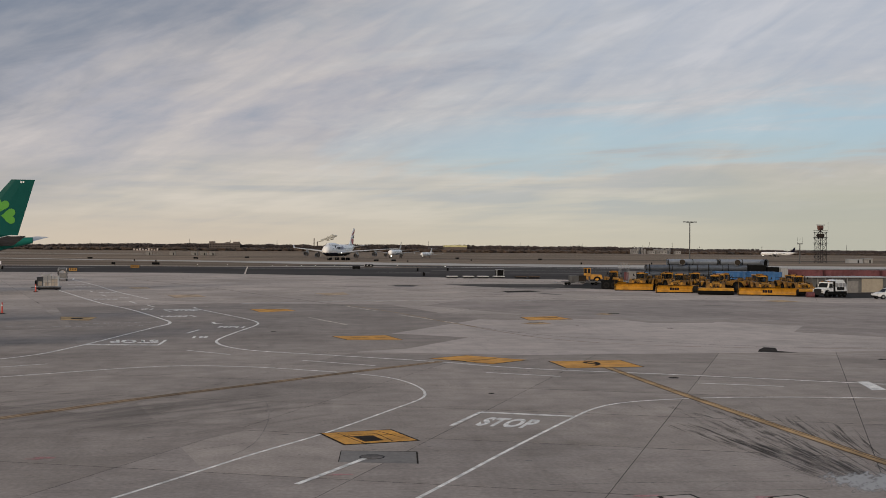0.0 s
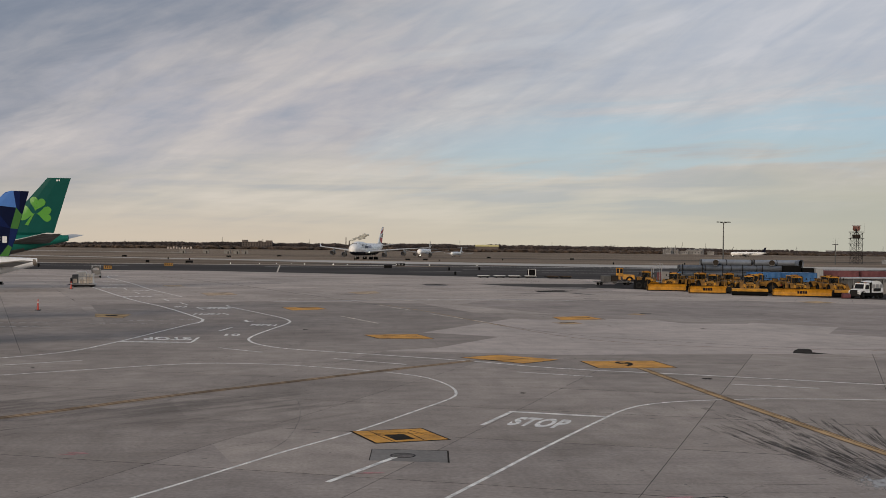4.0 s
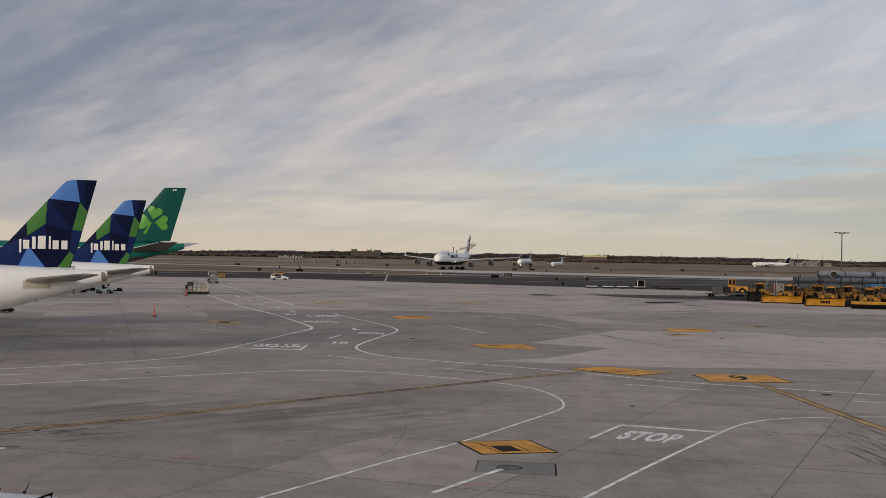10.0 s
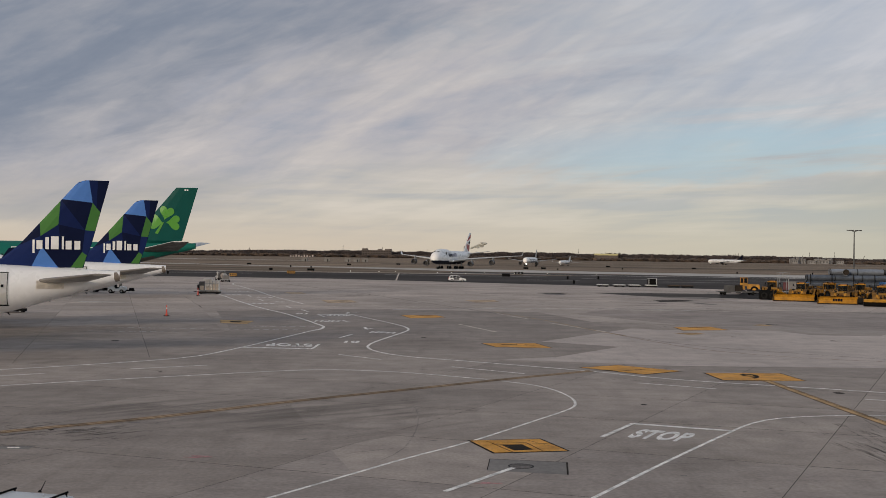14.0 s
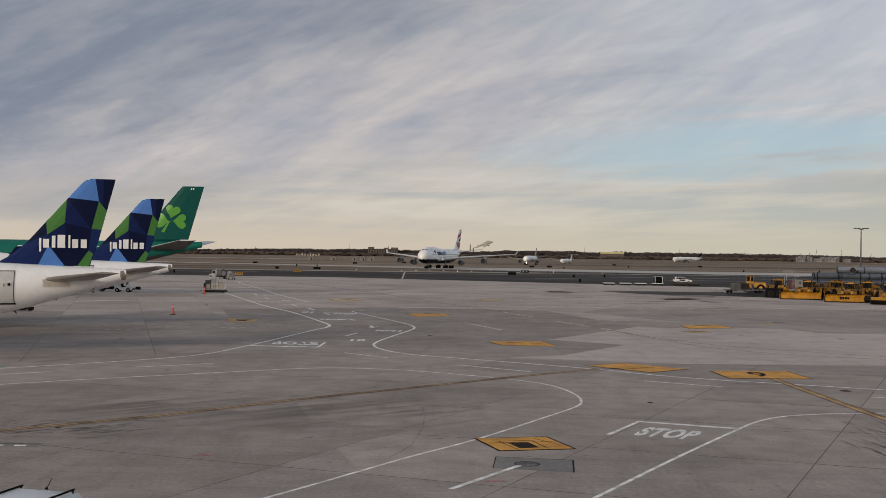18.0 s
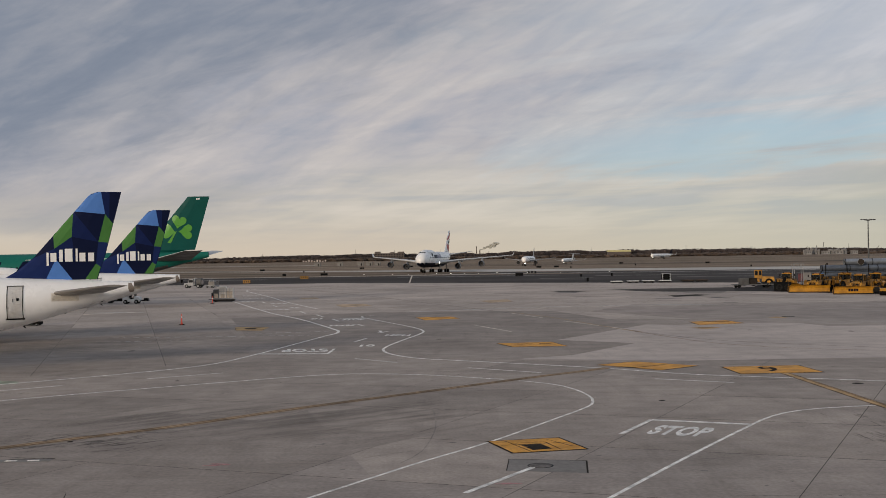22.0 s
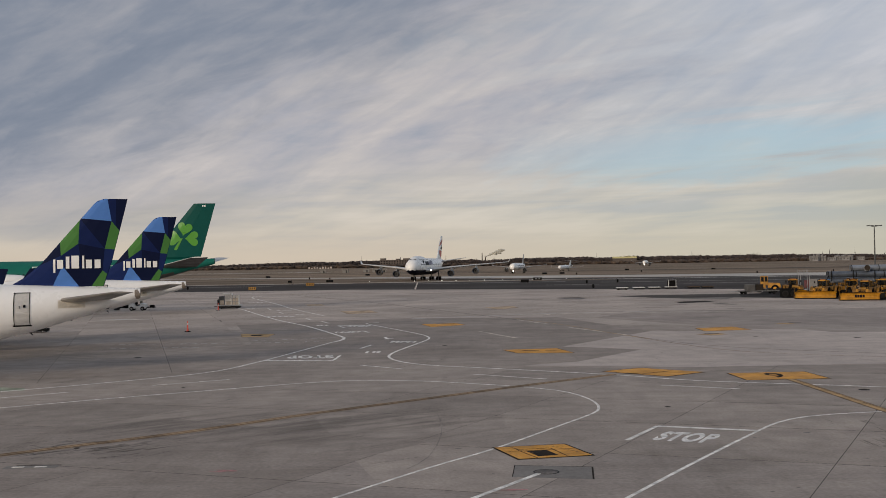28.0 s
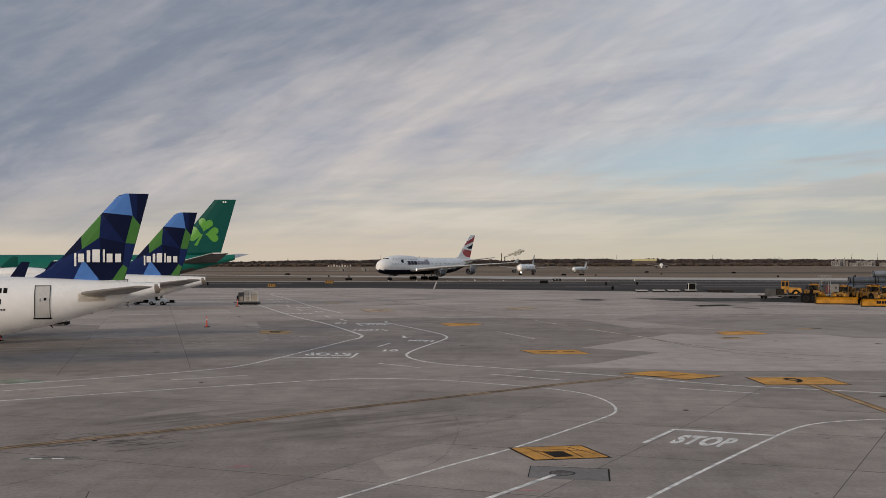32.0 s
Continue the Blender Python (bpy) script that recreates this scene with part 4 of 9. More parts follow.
def patches():
    patch("pavement_patch", [(1.15, 37.5), (3.8, 37.1), (3.6, 35.0), (1.0, 35.5)], PATCH_GREY, "dark replaced concrete square in the apron")
    patch("pavement_patch_pale", [(3.0, 73.6), (7.0, 76), (12.8, 85.4), (6.9, 89.5), (13.5, 101), (17.1, 107.4), (20.0, 106.2), (26.9, 108.4), (42, 103), (60, 96), (54, 74), (34, 72), (14, 71)], CONCRETE_PALE, "pale newer concrete area of the apron")
    patch("pavement_patch_dark", [(-22, 91), (-20.6, 96.5), (-22.6, 104.5), (-29, 128), (-11, 139), (10, 136), (17.1, 107.4), (13.5, 101), (6.9, 89.5), (12.8, 85.4), (7.0, 76), (3.0, 73.6), (-1.3, 78.5), (-4, 79.5), (-15, 80)], CONCRETE_DARK,
          "darker grey paved area round the service lane", 0.0018)
    patch("pavement_patch_grey", [(-21.9, 46.3), (-14.1, 49.7), (-2.15, 42.5), (-5, 38.5), (-20.6, 43.7)], CONCRETE_DARK, "dark old concrete panel of the apron", 0.0018)
    patch("pavement_patch_grey", [(26.9, 108.6), (40.7, 103.4), (47.3, 98), (73.0, 141.4), (60.6, 148.2), (38.8, 149), (22, 150), (14.5, 133)], CONCRETE_SOFT, "dark old concrete panels of the apron", 0.0032)
    patch("pavement_patch_grey", [(73.0, 141.4), (42.7, 90.2), (48.2, 84.8), (60, 80), (95, 100), (110, 141)], CONCRETE_SOFT, "greyer old concrete panels of the apron", 0.0033)
    patch("pavement_patch_grey", [(33.4, 101.9), (39.8, 101.8), (53.9, 129.4), (44.8, 134.8), (24, 131)], CONCRETE_MID, "dark old concrete panels of the apron", 0.0036)
    patch("pavement_patch_grey", [(-52, 86), (-45, 91), (-37.5, 94.2), (-33.4, 83.9), (-38, 80.4), (-46, 80)], CONCRETE_DARK, "oil-darkened concrete under the parked tails", 0.002)
    stripe("edge_slit", [(3.62, 35.0), (3.80, 37.1)], 0.06, BLACK_PAINT, z=0.006, curve=False)
    stripe("edge_slit", [(1.15, 37.5), (1.0, 35.5)], 0.03, BLACK_PAINT, z=0.006, curve=False)
    stripe("edge_slit", [(1.15, 37.5), (3.8, 37.1)], 0.04, BLACK_PAINT, z=0.006, curve=False)
    patch("asphalt_repair", [(31.7, 72.5), (32.6, 74.3), (33.65, 75.9), (34.35, 75.5), (33.9, 74.2), (33.46, 73.2), (33.9, 72.4), (34.4, 71.7), (33.0, 71.9)], BLACK_PAINT, "black asphalt repair patch in concrete", 0.006)
    patch("asphalt_repair", [(27.3, 210), (36, 213), (47.9, 208.7), (46.5, 197), (43.3, 188.7), (38, 191), (34.3, 198.8)], OIL, "dark asphalt repair in the apron concrete", 0.004)
    patch("asphalt_repair", [(32, 178.8), (34, 180.3), (36.8, 177.3), (34.6, 176.6)], BLACK_PAINT, "black asphalt repair patch in concrete", 0.004)
    patch("asphalt_repair", [(15, 208.5), (19, 208.6), (21.7, 204), (17, 203)], BLACK_PAINT, "black asphalt repair patch in concrete", 0.004)
    patch("yard_pavement", [(30,203),(40,200),(46.2,196.2),(53,191),(56.6,185.2),(63.5,175.1),(70,167),(77.5,159.0),(82.2,155.5),(110,165),(110,234),(62,234.5),(56,216),(44,212)], YARD, "dark asphalt yard under the parked snow plows", 0.0055)
    patch("asphalt_repair", [(32.6, 179.6), (37.7, 182.6), (39.6, 180.2), (37.2, 176.6), (32.4, 173.8)], BLACK_PAINT, "black asphalt repair patch in concrete", 0.0062)
    patch("asphalt_repair", [(36.8, 171.3), (38.4, 170.9), (40.2, 166.4), (38.6, 165.6), (37.4, 168.2)], OIL, "dark asphalt repair in the apron concrete", 0.0062)
    patch("asphalt_repair", [(35.0, 153), (37.2, 152.2), (36.9, 150.7), (35.2, 151.2)], OIL, "dark asphalt repair in the apron concrete", 0.0062)
    patch("asphalt_repair", [(14.7, 204.2), (17.4, 205.4), (20.4, 203), (18.7, 197.4), (16.4, 199)], TYRE_MARK, "dark asphalt repair in the apron concrete", 0.0062)
    patch("asphalt_tongue", [(26.5, 212), (33.2, 215.4), (44, 216), (52, 217), (48, 197.5), (38.7, 197.0), (32.5, 200)], YARD_WORN, "dark asphalt strip leading into the plow yard", 0.0066)
    patch("faded_green_mark", [(-31.2, 62.4), (-29.6, 64.3), (-27.2, 63.4), (-26.8, 62.2), (-28.3, 61.6)], GREEN_TINT, "faded green paint on concrete", 0.004)
    rnd = random.Random(5)
    for x, y, w, d in ((8, 200, 8, 2.5), (-14, 205, 7, 1.6), (30, 168, 6, 1.5), (18, 180, 5, 1.6), (46, 178, 5, 1.4), (-20, 178, 6, 1.0), (2, 160, 5, 0.8)):
        n = 9
        pts = [(x + w / 2 * math.cos(2 * math.pi * k / n) * rnd.uniform(0.7, 1.15), y + d / 2 * math.sin(2 * math.pi * k / n) * rnd.uniform(0.7, 1.2)) for k in range(n)]
        patch("asphalt_repair", pts, TYRE_MARK if w != 7 else OIL, "dark asphalt repair in the apron concrete", 0.004)
    # rubber fans out from the stand at the foot of the yellow line, with a dried spill at its root
    patch("tyre_marks", [(6, 28.5), (26, 28.5), (27, 52), (10, 52)], RUBBER_FAN, "fan of dark tyre marks on the concrete stand", 0.0030)
    patch("tyre_scuffs", [(6, 28.5), (26, 28.5), (27, 52), (10, 52)], RUBBER_FINE, "thin crossing tyre scuffs on the concrete stand", 0.0036)
    patch("pale_spill", [(14.5, 28.6), (20.5, 28.6), (20.5, 35), (14.5, 35)], PALE_SPILL, "pale dried spill on the concrete stand", 0.0042)
    patch("tyre_sweep", [(-34, 31), (15, 31), (15, 64), (-34, 64)], SWEEP, "broad faint tyre sweep along the lead-in line", 0.0027)
    patch("oil_stain", [(-62, 70), (-20, 70), (-20, 108), (-62, 108)], OIL_FILM, "oily dark stain on the stand under the tails", 0.0030)
    patch("oil_stain", [(-26, 34), (-6, 34), (-6, 50), (-26, 50)], OIL_DRAG, "dark drips along the lead-in line", 0.0034)
    for x, y, w, d in ((-9.0, 36.95, 0.6, 0.35), (1.05, 33.42, 0.6, 0.25), (9.7, 29.7, 0.6, 0.2), (13.3, 29.3, 0.5, 0.2)):
        bm = bmesh.new()
        for k in range(9):
            xx, yy = x + rnd.uniform(-w, w) * 0.6, y + rnd.uniform(-d, d) * 0.6
            plate(bm, [(xx - 0.16, yy - 0.03), (xx + 0.14, yy - 0.05), (xx + 0.2, yy + 0.04), (xx - 0.12, yy + 0.05)], 0, 0.008 + 0.0002 * k)
        tagged(part("survey_paint", bm, PINK_PAINT), "pink sprayed survey marks on concrete", "marking", kind="stuff")
    # long thin dark repairs and a few pale streaks across the far slabs
    for name, mat, n, w0, w1, label in (("thin_repair", OIL, 30, 0.25, 0.7, "thin dark repair strip in the far concrete"), ("pale_streak", FAINT_LINE, 10, 0.2, 0.4, "pale worn streak on the far concrete")):
        bm = bmesh.new()
        for k in range(n):
            x, y, ln = rnd.uniform(-30, 70), rnd.uniform(128, 222), rnd.uniform(2.5, 9)
            tilt = rnd.uniform(-0.35, 0.2)
            band_mesh(bm, [Vector((x, y)), Vector((x + ln * 0.4, y + tilt + rnd.uniform(-0.3, 0.3))), Vector((x + ln, y + 2 * tilt))], rnd.uniform(w0, w1), 0.0048 + 0.00002 * k)
        tagged(part(name, bm, mat), label, "pavement patch", kind="stuff")
    for pts, w in (([(-9, 147.2), (-5.2, 146.5), (0, 146.9), (5.2, 146.8)], 0.34), ([(-2.6, 139.8), (1.3, 140.2)], 0.4), ([(8.4, 142.7), (14.3, 147.4)], 0.4), ([(5.5, 143.6), (17.4, 144.9), (27.5, 144.4)], 0.3),
                   ([(14.2, 146.2), (18.1, 146.3), (27.5, 145.6), (36.5, 145.0)], 0.42), ([(-16, 148), (-11, 147.5)], 0.25), ([(-7, 143.6), (3.5, 143.9)], 0.2)):
        stripe("worn_edge_line", pts, w, FAINT_LINE, z=0.0062)
    # small stains, chips and scuffs scattered over the slabs
    bm = bmesh.new()
    for k in range(260):
        y = 27 + 75 * rnd.random() ** 1.5
        x = rnd.uniform(-0.5, 0.52) * y
        n, r = 6, rnd.uniform(0.015, 0.06) * (1.6 if k % 11 == 0 else 1)
        plate(bm, [(x + r * 1.7 * math.cos(2 * math.pi * i / n) * rnd.uniform(0.5, 1.3), y + r * math.sin(2 * math.pi * i / n) * rnd.uniform(0.5, 1.3)) for i in range(n)], 0, 0.0042)
    tagged(part("concrete_spots", bm, TYRE_MARK), "small dark stains and chips on concrete", "stains", kind="stuff")
    bm = bmesh.new()
    for k in range(150):
        y = 27 + 90 * rnd.random() ** 1.4
        x = rnd.uniform(-0.5, 0.5) * y
        a, ln = rnd.gauss(0.25, 0.5), rnd.uniform(0.5, 3.2)
        bend = rnd.uniform(-0.12, 0.12)
        pts = [Vector((x + math.cos(a + bend * q) * ln * q / 4, y + math.sin(a + bend * q) * ln * q / 4)) for q in range(5)]
        band_mesh(bm, pts, rnd.uniform(0.015, 0.06), 0.0038)
    tagged(part("scuffs", bm, MARK_SOFT), "thin dark scuffs and hairline cracks on concrete", "stains", kind="stuff")
    # short black scrapes by the lead-in line
    bm = bmesh.new()
    for x, y, ln in ((-9.0, 60.6, 0.9), (-8.2, 60.9, 0.6), (-12.6, 46.9, 0.5), (-13.6, 44.0, 0.5), (-10.6, 47.8, 0.35), (-16.5, 42.2, 0.6), (-17.8, 41.4, 0.5), (-15.2, 41.6, 0.4)):
        band_mesh(bm, [Vector((x, y)), Vector((x + ln * 0.5, y + 0.12)), Vector((x + ln, y + 0.1))], 0.13, 0.0052)
    tagged(part("black_scrapes", bm, TYRE_MARK), "short black scrapes on concrete", "stains", kind="stuff")
    # covers let into the slabs
    for x, y, r in ((2.17, 36.3, 0.74), (-3, 92, 0.4), (20.4, 57.8, 0.5), (-27, 84, 0.5), (33, 95, 0.5), (25, 98, 0.4), (9.0, 52, 0.25), (-16, 42, 0.2), (-17.5, 62.8, 0.2), (38, 67, 0.5)):
        r *= 0.55
        ob = thing("manhole_cover", "round dark iron cover set in concrete", "manhole cover", pose(x, y, 0), group="manhole covers")
        bm = bmesh.new()
        lathe(bm, (0, 0, 0), (0, 0, 1), [(0.0, r * 1.1), (0.008, r * 1.08)], 20)
        part("rim", bm, DARK_METAL, ob)
        bm = bmesh.new()
        lathe(bm, (0, 0, 0.008), (0, 0, 1), [(0.0, r * 0.95), (0.006, r * 0.92)], 20)
        part("lid", bm, CRACK if r > 0.4 else BLACK_PAINT, ob)
    for x, y in ((10.7, 29.4), (13.9, 29.05)):
        ob = thing("hydrant_pit", "square pit with pale lid and dark frame in concrete", "pit", pose(x, y, 0, 0, 0, 12), group="hydrant pits")
        bm = bmesh.new()
        box(bm, 0, 0, 0, 1.1, 0.75, 0.012)
        part("frame", bm, BLACK_PAINT, ob)
        bm = bmesh.new()
        box(bm, 0, 0, 0.012, 0.9, 0.55, 0.006)
        part("lid", bm, CONCRETE_PALE, ob)
    ob = thing("hydrant_pit", "open dark pit with two pale covers in concrete", "pit", pose(-16.2, 38.1, 0, 0, 0, 4))
    bm = bmesh.new()
    box(bm, 0, 0, 0, 1.9, 0.5, 0.006)
    part("frame", bm, PATCH_GREY, ob)
    bm = bmesh.new()
    box(bm, 0.2, 0.28, 0, 1.6, 0.05, 0.012)
    part("edge_bar", bm, BLACK_PAINT, ob)
    for x in (-0.45, 0.35):
        bm = bmesh.new()
        box(bm, x, -0.02, 0.006, 0.42, 0.16, 0.012, 0.004)
        part("cover", bm, WHITE_LINE, ob, "pale pit cover")
    bm = bmesh.new()
    plate(bm, [(30.05, 55.45), (30.75, 55.5), (29.9, 52.1), (29.0, 51.9)], 0, 0.006)
    part("painted_corner", bm, WHITE_LINE, markings)


lane_lines()
diamonds()
words()
patches()


# ---- airliners: nose along +x, left wing along +y, foot of the main wheels at the origin ----
def ring(x, w, h, z, n=28, squash=1.0):
    return [(x, w * math.cos(2 * math.pi * i / n), z + h * math.sin(2 * math.pi * i / n)) for i in range(n)]


def section(P, x):
    """Half width, half height and axis height of the fuselage at x."""
    rs = []
    for r in body_rings(P):
        ys, zs = [p[1] for p in r], [p[2] for p in r]
        rs.append((r[0][0], max(ys), (max(zs) - min(zs)) / 2, (max(zs) + min(zs)) / 2))
    for a, b in zip(rs, rs[1:]):
        if a[0] >= x >= b[0]:
            k = (a[0] - x) / (a[0] - b[0])
            return tuple(a[i] + (b[i] - a[i]) * k for i in (1, 2, 3))
    return rs[-1][1:]


def skin_patch(name, P, x0, x1, z0, z1, side, lift, mat, parent, label="", thick=0.02):
    """A panel that lies on the fuselage side."""
    bm = bmesh.new()
    n, k = max(1, int(abs(x1 - x0) / 0.5)), max(1, int((z1 - z0) / 0.25))
    grid = []
    for i in range(n + 1):
        x = x0 + (x1 - x0) * i / n
        w, h, c = section(P, x)
        grid.append([bm.verts.new((x, side * (w * math.sqrt(max(0.02, 1 - ((z0 + (z1 - z0) * j / k - c) / h) ** 2)) + lift), z0 + (z1 - z0) * j / k)) for j in range(k + 1)])
    for i in range(n):
        for j in range(k):
            bm.faces.new((grid[i][j], grid[i + 1][j], grid[i + 1][j + 1], grid[i][j + 1]))
    if thick:
        bmesh.ops.solidify(bm, geom=bm.faces[:], thickness=thick)
    return part(name, bm, mat, parent, label)


SLIM_TAIL = ((0, 1.0), (0.15, 0.97), (0.3, 0.89), (0.45, 0.77), (0.6, 0.61), (0.75, 0.44), (0.88, 0.29), (0.96, 0.20), (1.0, 0.155))


def body_rings(P):
    """Fuselage sections from the nose cone, along the straight barrel, to the swept-up tail."""
    xn, L, w, h, zc = P["nose"], P["length"], P["half_width"], P["half_height"], P["axis"]
    out = []
    nose = P.get("nose_len", 0.14)
    for s, k in P.get("nose_curve", ((0, 0.04), (0.006, 0.22), (0.02, 0.42), (0.05, 0.62), (0.12, 0.78), (0.25, 0.90), (0.45, 0.97), (0.7, 0.995), (1.0, 1.0))):
        out.append(ring(xn - L * nose * s, w * k, h * k, zc - h * (1 - k) * P.get("droop", 0.30)))
    t0 = P.get("tail_start", 0.64)
    for s in (0.2, 0.4, 0.6, 0.8):
        out.append(ring(xn - L * (nose + (t0 - nose) * s), w, h, zc))
    for s, k in P.get("tail_curve", ((0, 1.0), (0.15, 0.985), (0.3, 0.93), (0.45, 0.83), (0.6, 0.68), (0.75, 0.50), (0.88, 0.33), (0.96, 0.21), (1.0, 0.15))):
        kw = k ** P.get("pinch", 1.0)
        out.append(ring(xn - L * (t0 + (1 - t0) * s), w * kw, h * k, zc + h * (1 - k) * P.get("sweep", 0.82)))
    return out


def airfoil(x_lead, chord, y, z, thick, upright=False):
    prof = ((0, 0), (0.03, 0.30), (0.15, 0.48), (0.4, 0.5), (0.7, 0.28), (1, 0.03), (0.7, -0.2), (0.4, -0.4), (0.15, -0.4), (0.03, -0.25))
    if upright:
        return [(x_lead - chord * a, y + thick * b * 1.1 * (1 if b > 0 else 1.2), z) for a, b in prof]
    return [(x_lead - chord * a, y, z + thick * b) for a, b in prof]


def surface(sections, upright=False):
    bm = bmesh.new()
    return loft(bm, [airfoil(*s, upright=upright) for s in sections])


def engine(parent, x, y, z, r, ln, wing_z, mat=WHITE_SKIN, side=1):
    ob = new("engine")
    ob.parent = parent
    bm = bmesh.new()
    lathe(bm, (x, y, z), (-1, 0, 0), [(0.35 * ln, 0.62 * r), (0.12 * ln, 0.80 * r), (0.01 * ln, 0.86 * r), (0, 0.92 * r), (0.04 * ln, 1.0 * r), (0.35 * ln, 1.05 * r), (0.72 * ln, 0.86 * r),
                                      (0.74 * ln, 0.66 * r), (1.0 * ln, 0.40 * r), (1.12 * ln, 0.1 * r)], 22, caps=False)
    me = part("nacelle", bm, mat, ob, smooth=True)
    bm = bmesh.new()
    lathe(bm, (x, y, z), (-1, 0, 0), [(0.0, 0.92 * r), (-0.012 * ln, 0.95 * r), (0.012 * ln, 0.995 * r), (0.03 * ln, 1.0 * r)], 22, caps=False)
    part("intake_lip", bm, STEEL, ob, "bare metal intake lip", smooth=True)
    bm = bmesh.new()
    lathe(bm, (x, y, z), (-1, 0, 0), [(0.20 * ln, 0.02 * r), (0.20 * ln, 0.80 * r)], 22, caps=False)
    part("fan", bm, FAN_DARK, ob, "dark engine fan")
    bm = bmesh.new()
    lathe(bm, (x, y, z), (-1, 0, 0), [(0.07 * ln, 0.01), (0.12 * ln, 0.12 * r), (0.20 * ln, 0.22 * r)], 14)
    part("spinner", bm, DARK_METAL, ob, smooth=True)
    bm = bmesh.new()
    loft(bm, [[(x - 0.25 * ln, y - 0.12, z + 0.8 * r), (x - 0.25 * ln, y + 0.12, z + 0.8 * r), (x - 1.25 * ln, y + 0.12, z + 0.5 * r), (x - 1.25 * ln, y - 0.12, z + 0.5 * r)],
              [(x - 0.55 * ln, y - 0.1, wing_z), (x - 0.55 * ln, y + 0.1, wing_z), (x - 1.45 * ln, y + 0.1, wing_z), (x - 1.45 * ln, y - 0.1, wing_z)]])
    part("pylon", bm, GREY_METAL, ob)
    return ob


def landing_gear(parent, name, x, y, top, r, w, axles, gap):
    ob = new(name)
    ob.parent = parent
    bm = bmesh.new()
    rod(bm, (x, y, r), (x, y, top), w * 0.32, w * 0.4, 10)
    rod(bm, (x, y, r * 1.6), (x + top * 0.35, y, top), w * 0.15, n=8)
    part("strut", bm, GREY_METAL, ob)
    if len(axles) > 1:
        bm = bmesh.new()
        box(bm, x, y, r * 0.8, max(axles) - min(axles), w * 0.4, r * 0.35)
        part("bogie_beam", bm, GREY_METAL, ob)
    for a in axles:
        for s in (-1, 1):
            bm = bmesh.new()
            wheel(bm, x + a, y + s * gap / 2, r, r, w)
            wl = part("wheel", bm, RUBBER, ob, smooth=True)
            bm = bmesh.new()
            lathe(bm, (x + a, y + s * gap / 2, r), (0, 1, 0), [(-w * 0.42, r * 0.12), (-w * 0.42, r * 0.5), (w * 0.42, r * 0.5), (w * 0.42, r * 0.12)], 14)
            part("hub", bm, GREY_PAINT, wl)
    return ob


def window_row(parent, x0, x1, z, half_width, step, size=(0.24, 0.34), sides=(1, -1), name="window_row"):
    """Small dark cabin windows along one deck, one row a side."""
    for s in sides:
        bm = bmesh.new()
        n = int(abs(x1 - x0) / step)
        for i in range(n):
            box(bm, x0 + (x1 - x0) * i / n, s * (half_width - 0.012), z - size[1] / 2, size[0], 0.05, size[1], 0.02)
        tagged(part(name, bm, WINDOW_DARK, parent), kind="stuff")


def airliner(name, label, P, m):
    ob = thing(name, label, "airplane", m)
    bm = bmesh.new()
    loft(bm, body_rings(P))
    body = part("fuselage", bm, P["skins"], ob, smooth=True)
    if "belly" in P:
        for f in body.data.polygons:
            c = f.center
            if c.z < P["belly"] + max(0, (P["nose"] - P["length"] * 0.66 - c.x)) * 0.13:
                f.material_index = 1
    for s, nm in ((1, "wing"), (-1, "wing")):
        w = part(nm, surface([(x, c, y * s, z, t) for x, c, y, z, t in P["wing"]]), P.get("wing_mat", GREY_METAL), ob, smooth=True)
        part("stabilizer", surface([(x, c, y * s, z, t) for x, c, y, z, t in P["stab"]]), P.get("stab_mat", GREY_METAL), ob, smooth=True)
        if "winglet" in P:
            bm = surface([(x, c, y * s, z, t) for x, c, y, z, t in P["winglet"]])
            part("winglet", bm, P.get("winglet_mat", WHITE_SKIN), w, smooth=True)
        # flap track fairings under the wing
        if P["length"] > 36:
            x, c, y, z, t = P["wing"][1]
            bm = bmesh.new()
            lathe(bm, (x - c * 0.62, y * s, z - t * 0.7), (-1, 0, 0), [(0, 0.03), (0.6, 0.28), (2.2, 0.3), (3.6, 0.04)], 8)
            part("flap_fairing", bm, GREY_METAL, w, smooth=True)
    part("fin", fin_mesh(P["fin"]), P["fin_mat"], ob, smooth=False)
    for e in P["engines"]:
        for s in (1, -1):
            engine(ob, e[0], e[1] * s, e[2], e[3], e[4], e[5], P.get("engine_mat", WHITE_SKIN))
    for g in P["mains"]:
        for s in (1, -1):
            landing_gear(ob, "main_gear", g[0], g[1] * s, P["axis"] - P["half_height"] * 0.6, P["tyre"][0], P["tyre"][1], P["axles"], P["gap"])
    landing_gear(ob, "nose_gear", P["nose_gear"], 0, P["axis"] - P["half_height"] * 0.6, P["tyre"][0] * 0.9, P["tyre"][1] * 0.85, (0,), P["gap"] * 0.7)
    # flight deck glazing: a band of panes wrapped round the nose
    gx, gz, gw = P["glass"]
    for k in range(-3, 4):
        if k == 0:
            continue
        a = radians(k * 21 - (10 if k > 0 else -10))
        bm = bmesh.new()
        box(bm, gx - (1 - math.cos(a)) * gw * 0.9, math.sin(a) * gw, gz, 0.06, gw * 0.33, P["half_height"] * 0.17, 0.02, turn=math.degrees(a))
        part("cockpit_pane", bm, WINDOW_DARK, ob)
    return ob


